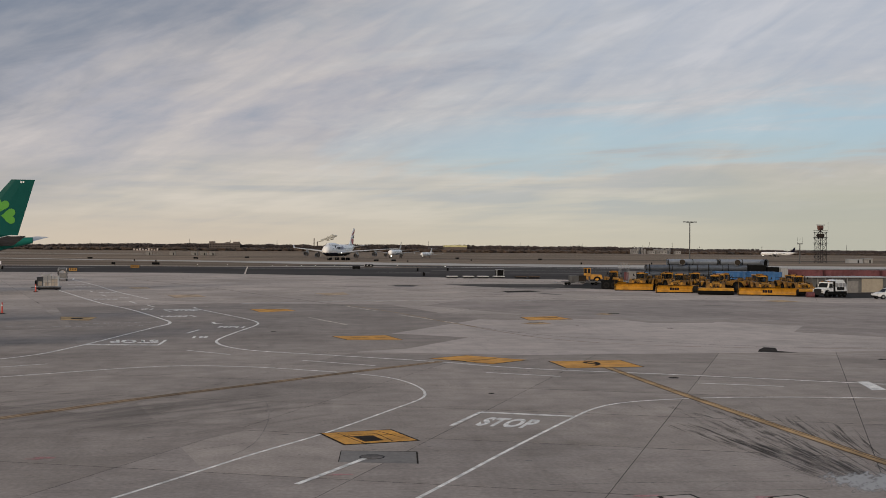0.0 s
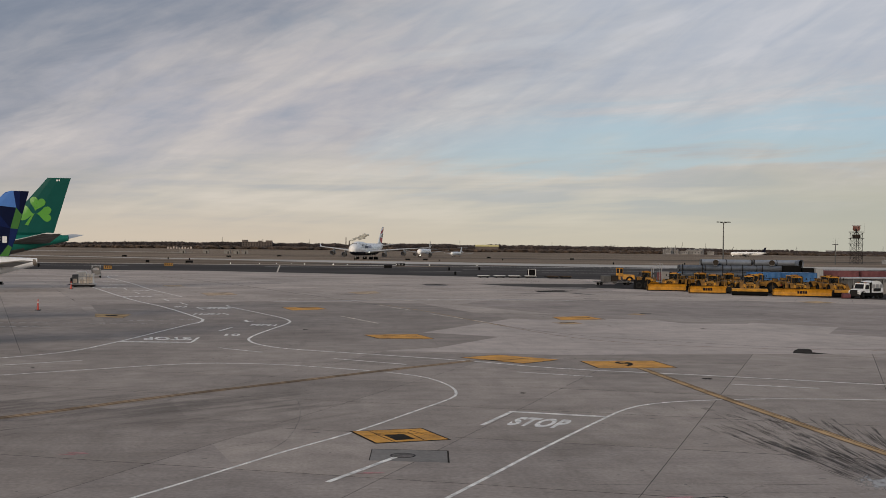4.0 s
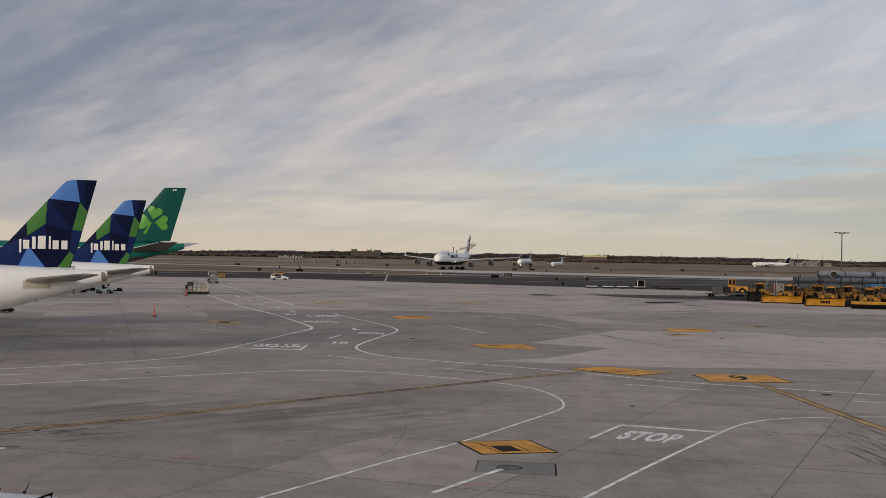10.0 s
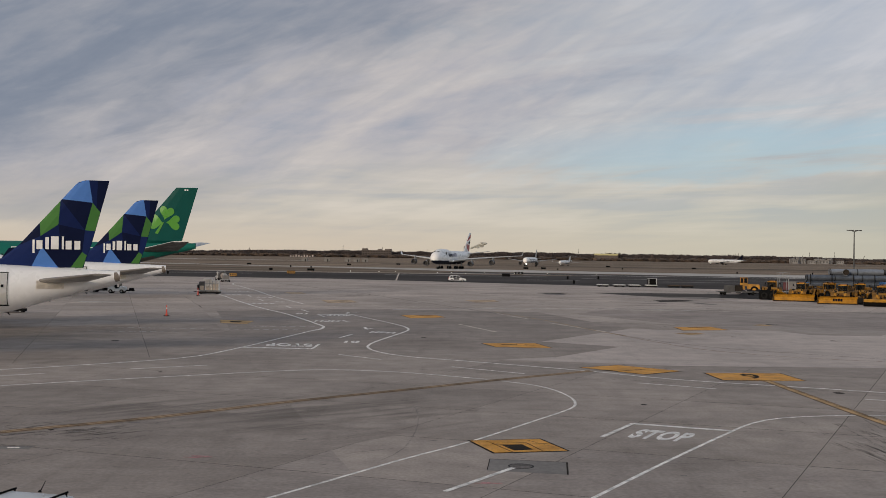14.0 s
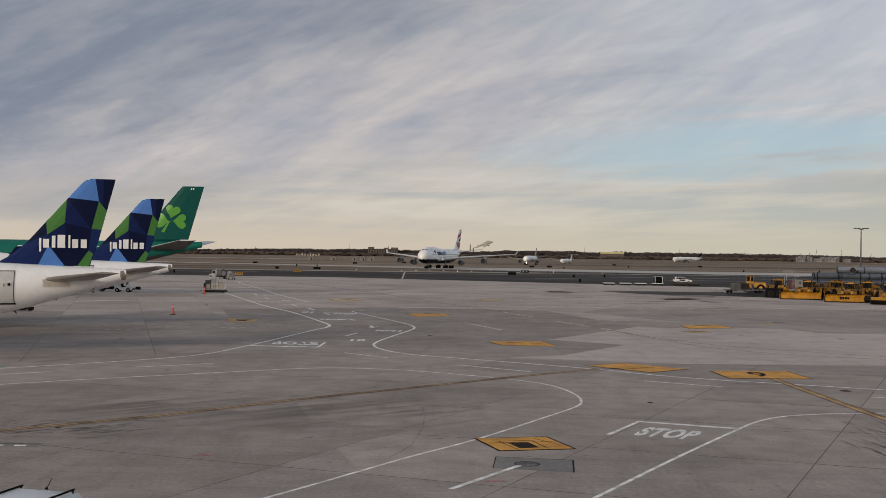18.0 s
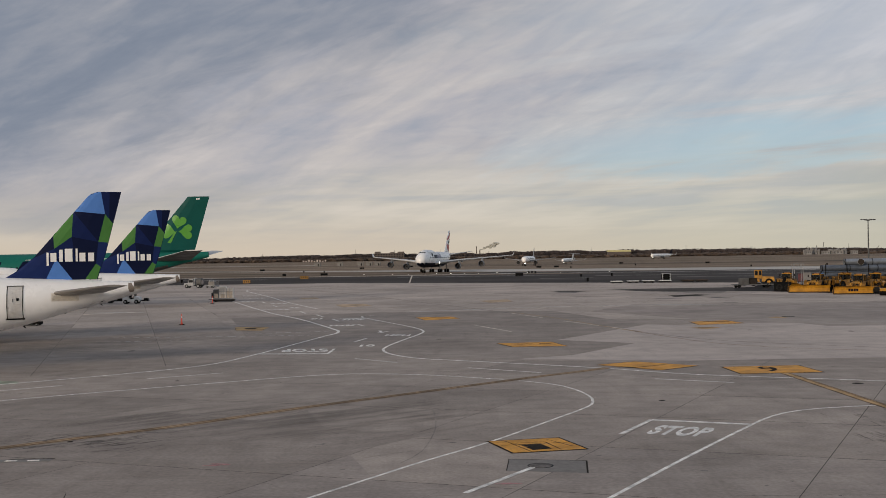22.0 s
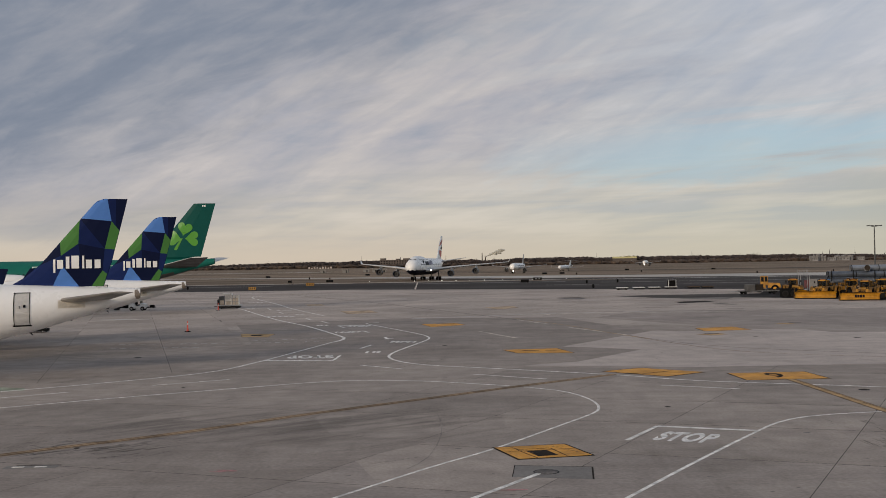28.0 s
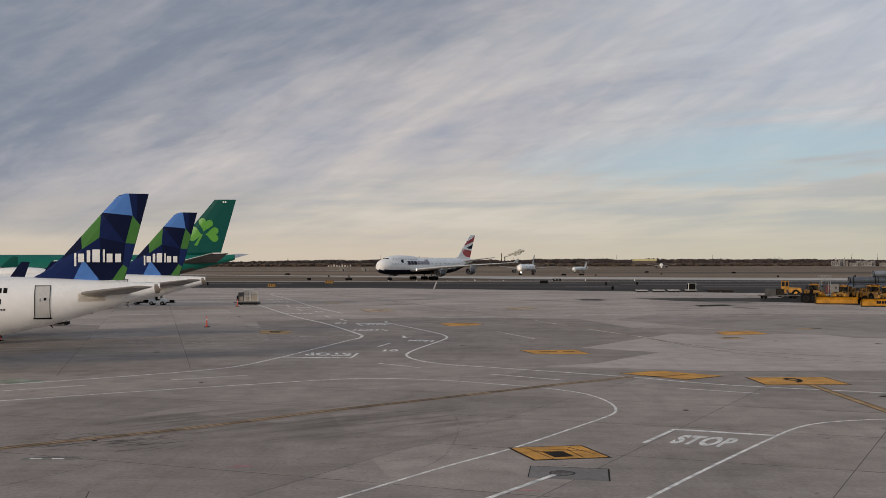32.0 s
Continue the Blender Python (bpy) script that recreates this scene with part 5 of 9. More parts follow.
def fin_mesh(secs):
    """Upright tail fin, symmetric, from (lead x, chord, height, thickness) sections."""
    bm = bmesh.new()
    prof = ((0, 0), (0.04, 0.28), (0.2, 0.5), (0.5, 0.46), (1, 0.03))
    rings = []
    for x, c, z, t in secs:
        half = [(x - c * a, t * b, z) for a, b in prof]
        rings.append(half + [(px, -py, pz) for px, py, pz in reversed(half[1:])])
    return loft(bm, rings)


def fin_decal(parent, secs, pts, mat, name, side=1, lift=0.02):
    """A painted shape on the fin: pts are (part of chord from the leading edge, part of height)."""
    def place(a, b):
        f = b * (len(secs) - 1) if False else b
        z = secs[0][2] + (secs[-1][2] - secs[0][2]) * f
        for lo, hi in zip(secs, secs[1:]):
            if z <= hi[2] + 1e-6:
                k = (z - lo[2]) / (hi[2] - lo[2])
                break
        x, c, t = (lo[i] + (hi[i] - lo[i]) * k for i in (0, 1, 3))
        a = min(max(a, 0.012), 0.985)
        prof = ((0, 0), (0.04, 0.28), (0.2, 0.5), (0.5, 0.46), (1, 0.03))
        for (a0, b0), (a1, b1) in zip(prof, prof[1:]):
            if a <= a1:
                th = b0 + (b1 - b0) * (a - a0) / (a1 - a0)
                break
        return (x - c * a, side * (t * th + lift), z)
    bm = bmesh.new()
    # split into a fine fan so that the sheet follows the curved fin
    def fan(tri, depth):
        if depth == 0:
            bm.faces.new([bm.verts.new(place(*q)) for q in tri])
            return
        a, b, c = tri
        ab, bc, ca = [((p[0] + q[0]) / 2, (p[1] + q[1]) / 2) for p, q in ((a, b), (b, c), (c, a))]
        for t in ((a, ab, ca), (ab, b, bc), (ca, bc, c), (ab, bc, ca)):
            fan(t, depth - 1)
    for i in range(1, len(pts) - 1):
        fan((pts[0], pts[i], pts[i + 1]), 2 if len(pts) < 9 else 1)
    bmesh.ops.remove_doubles(bm, verts=bm.verts[:], dist=0.0005)
    return part(name, bm, mat, parent)


TWIN = dict(nose=20.2, length=44.9, tail_curve=SLIM_TAIL, half_width=1.98, half_height=2.07, axis=4.15, skins=[WHITE_SKIN], tail_start=0.71, sweep=0.70, pinch=1.0, nose_len=0.13,
            wing=[(6.8, 6.6, 1.6, 3.3, 0.9), (2.6, 3.9, 6.2, 3.8, 0.55), (-3.4, 1.6, 16.2, 4.8, 0.25)],
            winglet=[(-3.4, 1.6, 16.2, 4.8, 0.2), (-4.5, 1.3, 16.5, 5.5, 0.14), (-5.6, 0.7, 16.7, 7.15, 0.08)], winglet_mat=NAVY_DARK, stab_mat=STAB_GREY,
            stab=[(-19.2, 3.5, 0.5, 4.98, 0.40), (-23.2, 1.3, 6.2, 5.58, 0.14)],
            fin=[(-16.2, 6.15, 5.9, 0.08), (-17.3, 5.25, 6.55, 0.30), (-18.35, 4.5, 7.45, 0.46), (-21.77, 2.10, 11.45, 0.235), (-21.98, 1.93, 11.64, 0.225), (-22.40, 1.55, 11.78, 0.21)], fin_mat=NAVY,
            engines=[(7.6, 5.75, 2.15, 1.12, 3.6, 3.6)], mains=[(0, 3.8)], nose_gear=16.9, tyre=(0.58, 0.42), axles=(0,), gap=0.95, glass=(18.6, 4.35, 1.35), engine_mat=NAVY)


def fin_sheet(parent, S, pts, mat, name, side, lift):
    """A flat painted shape on the fin, given in (x, height), cut to the fin's outline."""
    def lead_rear(z):
        z = min(max(z, S[0][2]), S[-1][2])
        for lo, hi in zip(S, S[1:]):
            if z <= hi[2] + 1e-6:
                k = (z - lo[2]) / (hi[2] - lo[2])
                return lo[0] + (hi[0] - lo[0]) * k, lo[1] + (hi[1] - lo[1]) * k, lo[3] + (hi[3] - lo[3]) * k
    prof = ((0, 0), (0.04, 0.28), (0.2, 0.5), (0.5, 0.46), (1, 0.03))

    def place(x, z):
        z = min(max(z, S[0][2] + 0.01), S[-1][2] - 0.005)
        lead, chord, t = lead_rear(z)
        a = min(max((lead - x) / chord, 0.004), 0.992)
        for (a0, b0), (a1, b1) in zip(prof, prof[1:]):
            if a <= a1:
                th = b0 + (b1 - b0) * (a - a0) / (a1 - a0)
                break
        return (lead - chord * a, side * (t * th + lift), z)

    bm = bmesh.new()

    def fan(tri, depth):
        if depth == 0:
            bm.faces.new([bm.verts.new(place(*q)) for q in tri])
            return
        a, b, c = tri
        ab, bc, ca = [((p[0] + q[0]) / 2, (p[1] + q[1]) / 2) for p, q in ((a, b), (b, c), (c, a))]
        for t in ((a, ab, ca), (ab, b, bc), (ca, bc, c), (ab, bc, ca)):
            fan(t, depth - 1)
    for i in range(1, len(pts) - 1):
        fan((pts[0], pts[i], pts[i + 1]), 4 if len(pts) < 9 else 1)
    bmesh.ops.remove_doubles(bm, verts=bm.verts[:], dist=0.0005)
    return part(name, bm, mat, parent)


def facet_livery(ob):
    """Blue and green facets over the whole fin, with the airline's mark as plain white blocks."""
    fin = [c for c in ob.children if c.name.startswith("fin")][0]
    S = TWIN["fin"]
    # corners as metres forward of the fin's rear upper corner and metres below its top
    faces = [(SKYBLUE, [(2.0, 0), (1.30, 0), (1.06, 1.50), (3.3, 1.28)]), (NAVY, [(1.30, 0), (0.75, 0), (0.80, 1.85), (1.06, 1.50)]), (NAVY_DARK, [(0.75, 0), (-0.1, 0), (0.52, 2.22), (0.80, 1.85)]),
             (LEAFGREEN, [(1.06, 1.50), (0.50, 2.22), (0.80, 3.42), (1.52, 3.36)]), (NAVY_MID, [(1.52, 3.36), (0.80, 3.42), (1.25, 5.16), (1.68, 4.82)]),
             (NAVY_DARK, [(3.10, 1.30), (1.06, 1.50), (1.52, 3.36)]), (NAVY, [(3.10, 1.30), (1.52, 3.36), (3.20, 3.00)]),
             (LEAFGREEN, [(3.10, 1.30), (3.20, 3.00), (4.31, 3.80), (4.40, 2.75), (3.9, 2.2)]), (NAVY_DARK, [(3.20, 3.00), (1.52, 3.36), (1.68, 4.82), (3.0, 4.60)]),
             (NAVY, [(3.20, 3.00), (3.0, 4.60), (4.22, 4.48), (4.31, 3.80)]), (SKYBLUE, [(4.22, 4.48), (2.95, 6.2), (5.05, 6.2)]),
             (NAVY_DARK, [(4.22, 4.48), (3.0, 4.60), (1.68, 4.82), (2.62, 6.2), (2.95, 6.2)]), (LEAFGREEN, [(1.68, 4.82), (1.25, 5.16), (1.5, 6.2), (2.62, 6.2)]),
             (NAVY_DARK, [(4.40, 2.75), (4.31, 3.80), (5.4, 4.30), (6.4, 4.75), (5.0, 3.2)]), (NAVY_MID, [(4.31, 3.80), (4.22, 4.48), (5.05, 6.2), (8.2, 6.2), (6.6, 4.9), (5.4, 4.30)])]
    x0, z0 = -23.95, 11.78
    for k, (mat, pts) in enumerate(faces):
        for s in (1, -1):
            fin_sheet(fin, S, [(x0 + a, z0 - b) for a, b in pts], mat, "facet", s, 0.020 + 0.0006 * k)
    for s in (1, -1):
        mark = new("airline_mark")
        mark.parent = fin
        # plain blocks in the rhythm of the white mark
        x = 0.0
        for w, lo, hi in ((0.16, -0.26, 0.62), (0.44, 0.0, 0.58), (0.26, 0.0, 0.80), (0.56, 0.0, 0.86), (0.15, 0.0, 0.86), (0.44, 0.0, 0.58), (0.44, 0.0, 0.58)):
            xa = x0 + 4.80 - x if s > 0 else x0 + 1.7 + x
            xb = xa - w * 0.86 if s > 0 else xa + w * 0.86
            fin_sheet(mark, S, [(xa, 7.12 + lo), (xb, 7.12 + lo), (xb, 7.12 + hi), (xa, 7.12 + hi)], WHITE_SKIN, "mark_block", s, 0.066)
            x += w * 1.08 + 0.075


def twin_details(ob, P):
    """Aft door, stabilizer plates, tail cone, windows and small plain bars for the writing of the parked twin jets."""
    xt = P["nose"] - P["length"]
    for s in (1, -1):
        dr = skin_patch("aft_door", P, -16.85, -17.75, 3.50, 5.55, s, 0.012, WHITE_SKIN, ob, "white cabin door with dark outline")
        for xa, xb, za, zb in ((-16.81, -16.86, 3.45, 5.58), (-17.75, -17.80, 3.45, 5.58), (-16.80, -17.82, 5.55, 5.60), (-16.74, -17.88, 3.38, 3.48)):
            skin_patch("door_seal", P, xa, xb, za, zb, s, 0.04, DARK_METAL, dr)
        skin_patch("door_window", P, -17.4, -17.56, 4.62, 4.80, s, 0.055, WINDOW_DARK, dr)
        skin_patch("door_handle", P, -17.15, -17.22, 4.55, 4.75, s, 0.055, GREY_PAINT, dr)
        skin_patch("stabilizer_plate", P, -19.5, -21.2, 4.52, 5.05, s, 0.012, PANEL_WARM, ob, "bare metal plate at the stabilizer root")
        for k in range(4):
            skin_patch("registration_bar", P, -13.9 - 0.34 * k, -14.14 - 0.34 * k, 5.12, 5.45, s, 0.008, DARK_METAL, ob)
        for k in range(9):
            skin_patch("type_bar", P, -13.6 - 0.17 * k, -13.72 - 0.17 * k, 4.0, 4.1, s, 0.008, DARK_METAL, ob)
        for k in range(39):
            skin_patch("window", P, 7.46 - 0.58 * k, 7.22 - 0.58 * k, 4.40, 4.74, s, 0.006, WINDOW_DARK, ob, thick=0)
    # low antenna dome on the aft crown
    bm = bmesh.new()
    dome = []
    for x, q in ((-5.0, 0.05), (-5.5, 0.45), (-6.3, 0.8), (-7.6, 1.0), (-9.2, 1.0), (-10.2, 0.85), (-10.9, 0.5), (-11.4, 0.06)):
        w, h, c = section(P, x)
        dome.append([(x, 0.75 * q * math.cos(math.pi * k / 8), c + h - 0.12 + (0.12 + 0.46 * q) * math.sin(math.pi * k / 8)) for k in range(9)])
    loft(bm, dome)
    part("antenna_dome", bm, WHITE_SKIN, ob, "low white antenna dome", smooth=True)
    bm = bmesh.new()
    w, h, c = section(P, xt + 0.3)
    lathe(bm, (xt + 0.36, 0, c), (-1, 0, 0.02), [(0, h * 1.0), (0.2, h * 0.96), (0.36, h * 0.82), (0.38, h * 0.5)], 18)
    part("tail_cone", bm, BURNT, ob, "dark auxiliary exhaust cone", smooth=True)
    for x, ln in ((-17.6, 0.16), (-14.4, 0.16)):
        w, h, c = section(P, x)
        bm = bmesh.new()
        rod(bm, (x, 0, c - h + 0.05), (x - 0.2, 0, c - h - ln), 0.06, 0.03)
        part("drain_mast", bm, DARK_METAL, ob)


# the parked pair: a shorter body, the wing further aft, the same tail
BACK = 7.7
SHORT = dict(TWIN, nose=TWIN["nose"] - BACK, length=TWIN["length"] - BACK, tail_start=0.650, nose_len=0.157,
             wing=[(x - BACK, c, y, z, t) for x, c, y, z, t in TWIN["wing"]], winglet=[(x - BACK, c, y, z, t) for x, c, y, z, t in TWIN["winglet"]],
             engines=[(7.6 - BACK, 5.75, 2.15, 1.12, 3.6, 3.6)], mains=[(-4.0, 3.8)], nose_gear=16.9 - BACK, glass=(18.6 - BACK, 4.35, 1.35))


def parked_twins():
    # the upper rear corner of each fin is the known point; noses point to the west and slightly this way
    for tip, turn, label in (((-23.72, 72.06), 196, "white twin-engine airliner with blue and green faceted tail"), ((-28.05, 99.2), 195, "parked white airliner with blue green faceted tail")):
        c, s = math.cos(radians(turn)), math.sin(radians(turn))
        x = tip[0] - (-23.95) * c
        y = tip[1] - (-23.95) * s
        P = SHORT if turn == 196 else dict(SHORT, tail_start=0.596, sweep=0.74)
        ob = airliner("parked_airliner", label, P, pose(x, y, 0, 0, 0, turn))
        facet_livery(ob)
        twin_details(ob, P)


# second skin colour holds the shade along the belly and tail underside
WIDE = dict(nose=29.5, length=61.5, tail_curve=SLIM_TAIL, half_width=2.82, half_height=2.82, axis=5.55, skins=[SEAGREEN, UNDER_SHADE], belly=4.3, tail_start=0.60, sweep=1.0, nose_len=0.12,
            wing=[(10.0, 11.0, 2.4, 4.6, 1.3), (3.0, 7.0, 9.0, 5.4, 0.8), (-6.2, 2.4, 27.5, 6.6, 0.3)],
            winglet=[(-6.2, 2.4, 27.5, 6.6, 0.3), (-7.9, 0.8, 28.0, 7.9, 0.1)], winglet_mat=SEAGREEN_DEEP,
            stab=[(-23.0, 6.4, 0.8, 7.1, 0.6), (-30.4, 2.4, 9.7, 8.5, 0.2)], stab_mat=WING_PALE,
            fin=[(-18.5, 11.5, 8.1, 0.2), (-22.0, 7.9, 8.7, 0.72), (-28.9, 3.35, 17.0, 0.3)], fin_mat=SEAGREEN_DEEP,
            engines=[(9.0, 9.4, 2.9, 1.5, 5.2, 4.8)], mains=[(0, 5.3)], nose_gear=25.4, tyre=(0.68, 0.5), axles=(-1, 1), gap=1.4, glass=(27.9, 6.2, 1.7))


def parked_wide():
    turn = 184
    c, s = math.cos(radians(turn)), math.sin(radians(turn))
    ob = airliner("parked_airliner", "green wide-body airliner with lime leaf mark on tail", WIDE, pose(-40.96 + 32.25 * c, 166.76 + 32.25 * s, 0, 0, 0, turn))
    # tailplane underside: its shade put into a dark paint, the top left pale
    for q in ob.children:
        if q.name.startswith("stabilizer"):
            q.data.materials.append(UNDER_SHADE)
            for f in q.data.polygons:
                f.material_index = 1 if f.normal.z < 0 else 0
    fin = [q for q in ob.children if q.name.startswith("fin")][0]
    # leaf mark as plain rounded shapes
    for sd in (1, -1):
        for cx, cz, a0 in ((-27.50, 13.12, 76), (-25.85, 11.60, 172), (-28.66, 11.52, -2)):
            pts = []
            for i in range(28):
                t = math.pi + 2 * math.pi * i / 28
                hx, hy = 16 * math.sin(t) ** 3, 13 * math.cos(t) - 5 * math.cos(2 * t) - 2 * math.cos(3 * t) - math.cos(4 * t)
                r = radians(a0 - 90)
                u, v = hx * 0.072, hy * 0.072
                pts.append((cx - (u * math.cos(r) - v * math.sin(r)), cz + u * math.sin(r) + v * math.cos(r)))
            mid = (sum(p[0] for p in pts) / len(pts), sum(p[1] for p in pts) / len(pts))
            fin_sheet(fin, WIDE["fin"], [mid] + pts + [pts[0]], LIME, "leaf_mark", sd, 0.03 + 0.004 * (a0 % 3))
        fin_sheet(fin, WIDE["fin"], [(-27.15, 11.6), (-26.85, 11.5), (-25.75, 9.85), (-26.25, 9.75)], LIME, "leaf_stem", sd, 0.045)
        for k in range(2):
            fin_sheet(fin, WIDE["fin"], [(-30.2 - 0.32 * k, 16.75), (-30.42 - 0.32 * k, 16.75), (-30.42 - 0.32 * k, 16.5), (-30.2 - 0.32 * k, 16.5)], WHITE_SKIN, "code_bar", sd, 0.03)
        bm = bmesh.new()
        box(bm, -16.5, sd * 2.40, 5.5, 1.2, 0.06, 2.0, 0.02)
        d = part("rear_door", bm, WHITE_SKIN, ob, "green door outlined in white")
        bm = bmesh.new()
        box(bm, -16.5, sd * 2.44, 5.62, 1.0, 0.06, 1.8, 0.02)
        part("door_skin", bm, SEAGREEN, d)
        for xa, xb, za, zb in ((-4.55, -4.70, 5.4, 7.5), (-5.75, -5.90, 5.4, 7.5), (-4.55, -5.90, 7.38, 7.52), (-4.55, -5.90, 5.3, 5.44)):
            skin_patch("door_outline", WIDE, xa, xb, za, zb, sd, 0.02, WHITE_SKIN, ob)
    window_row(ob, 25, -14, 6.2, 2.76, 0.8)


JUMBO = dict(nose=33.5, length=70.0, half_width=3.25, half_height=3.45, axis=5.75, skins=[WHITE_SKIN, DARK_BLUE], belly=4.35, tail_start=0.62, sweep=0.84, nose_len=0.17, droop=0.22, nose_curve=((0, 0.04), (0.006, 0.16), (0.02, 0.30), (0.06, 0.49), (0.14, 0.68), (0.28, 0.84), (0.48, 0.94), (0.72, 0.99), (1.0, 1.0)),
             wing=[(15.5, 15.0, 2.6, 4.1, 1.7), (5.0, 9.6, 11.9, 5.3, 1.0), (-15.6, 4.1, 33.0, 7.1, 0.35)],
             winglet=[(-15.6, 4.1, 33.0, 7.1, 0.3), (-17.8, 1.3, 33.7, 8.7, 0.12)],
             stab=[(-25.6, 9.0, 1.2, 7.8, 0.8), (-35.0, 2.8, 11.1, 9.3, 0.25)], stab_mat=WING_PALE, wing_mat=WING_PALE,
             fin=[(-20.5, 14.0, 8.9, 0.3), (-24.0, 10.6, 9.6, 0.95), (-34.4, 4.3, 19.4, 0.35)], fin_mat=WHITE_SKIN,
             engines=[(8.4, 11.7, 2.75, 1.32, 5.0, 5.0), (0.2, 20.9, 3.55, 1.32, 5.0, 6.2)], mains=[(1.6, 5.5), (-1.5, 1.9)], nose_gear=25.6, tyre=(0.72, 0.62), axles=(-0.75, 0.75), gap=1.15,
             glass=(28.9, 8.35, 1.5), engine_mat=NACELLE)


def build_jumbo():
    ob = airliner("taxiing_jumbo_jet", "white four-engine jumbo jet, dark belly, red striped tail", JUMBO, pose(0, 640, 0))
    # upper deck hump
    bm = bmesh.new()
    rings = []
    for x, w, h, z in ((30.4, 0.3, 0.3, 7.2), (29.6, 1.1, 1.0, 7.25), (28.4, 1.7, 1.7, 7.4), (26, 2.2, 2.25, 7.5), (22, 2.4, 2.5, 7.55), (18, 2.4, 2.5, 7.55), (12, 2.4, 2.45, 7.5), (7, 2.3, 2.0, 7.4), (2, 2.0, 1.5, 7.25), (-3, 1.3, 0.8, 7.1)):
        rings.append(ring(x, w, h, z, 24))
    loft(bm, rings)
    part("upper_deck", bm, WHITE_SKIN, ob, smooth=True)
    window_row(ob, 26, 8, 8.55, 2.26, 1.1)
    window_row(ob, 28, -22, 6.6, 3.2, 1.0)
    fin = [q for q in ob.children if q.name.startswith("fin")][0]
    S = JUMBO["fin"]
    for sd in (1, -1):
        # red sweeps above and below a dark wedge, parted by white
        fin_decal(fin, S, [(0.06, 0.72), (0.50, 0.84), (1, 0.97), (1, 0.74), (0.55, 0.66), (0.02, 0.54)], RED, "red_band", sd, 0.05)
        fin_decal(fin, S, [(0.34, 0.46), (0.62, 0.52), (1, 0.62), (1, 0.44), (0.70, 0.40)], DARK_BLUE, "blue_wedge", sd, 0.052)
        fin_decal(fin, S, [(0.0, 0.40), (0.35, 0.33), (0.7, 0.31), (1, 0.33), (1, 0.05), (0.60, 0.08), (0.25, 0.20)], RED, "red_band", sd, 0.056)
        # plain bars in place of the title on the side
        x = 17.4
        for k, (w, h) in enumerate(((2.0, 1.55), (1.9, 1.55), (1.9, 1.55), (2.4, 1.5), (1.9, 1.5), (1.0, 1.5), (0.5, 2.1), (1.8, 2.1))):
            skin_patch("title_bar", JUMBO, x, x - w, 6.3, 6.3 + h, sd, 0.10, TITLE_DARK if k < 3 else TITLE_PALE, ob)
            x -= w + 0.28
        bm = bmesh.new()
        lathe(bm, (20.8, sd * 2.82, 7.7), (0, sd, 0.25), [(-0.1, 0.75), (0.1, 0.75)], 16)
        part("round_mark", bm, DARK_BLUE, ob)
    for sd in (1, -1):
        bm = bmesh.new()
        lathe(bm, (13.2, sd * 4.4, 4.25), (1, 0, 0), [(0, 0.05), (0.1, 0.32), (0.2, 0.3), (0.25, 0.05)], 12)
        part("landing_light", bm, LAMP_GLOW, ob, "lit landing light")
    bm = bmesh.new()
    rod(bm, (18, 0, 9.95), (18.2, 0, 10.6), 0.12, 0.05)
    part("antenna", bm, WHITE_SKIN, ob)
    return ob


QUEUE = dict(TWIN, fin_mat=GREY_METAL, engine_mat=DARK_METAL, winglet_mat=GREY_METAL)
QUEUE.update(winglet=[(-3.6, 1.6, 17.0, 5.0, 0.2), (-4.3, 0.6, 17.3, 6.2, 0.08)], nose=17.2, length=37.6, wing=[(6.8, 6.6, 1.6, 3.3, 0.9), (2.6, 3.9, 6.2, 3.8, 0.55), (-3.6, 1.6, 17.0, 5.0, 0.25)], nose_gear=12.8,
             stab=[(-15.0, 3.1, 0.55, 5.35, 0.36), (-18.3, 1.35, 6.2, 5.95, 0.14)], fin=[(-11.7, 6.6, 6.15, 0.10), (-14.1, 4.25, 6.55, 0.50), (-18.1, 1.95, 11.75, 0.22)], glass=(15.9, 4.35, 1.35))
REGIONAL = dict(nose=17.0, length=32.5, half_width=1.35, half_height=1.35, axis=2.75, skins=[WHITE_SKIN], tail_start=0.68, sweep=0.7, nose_len=0.16,
                wing=[(2.5, 5.0, 1.1, 1.9, 0.6), (-0.5, 2.8, 5.0, 2.3, 0.35), (-3.6, 1.2, 11.5, 3.0, 0.15)], winglet=[(-3.6, 1.2, 11.5, 3.0, 0.15), (-4.5, 0.5, 11.9, 4.0, 0.06)],
                stab=[(-13.6, 2.8, 0.1, 7.6, 0.3), (-15.9, 1.4, 4.6, 7.5, 0.14)], fin=[(-8.5, 5.5, 3.9, 0.2), (-12.8, 3.2, 7.7, 0.25)], fin_mat=WHITE_SKIN,
                engines=[(-6.5, 2.2, 3.6, 0.72, 3.2, 3.7)], mains=[(0, 2.0)], nose_gear=13.2, tyre=(0.42, 0.3), axles=(0,), gap=0.6, glass=(15.9, 2.95, 0.8))


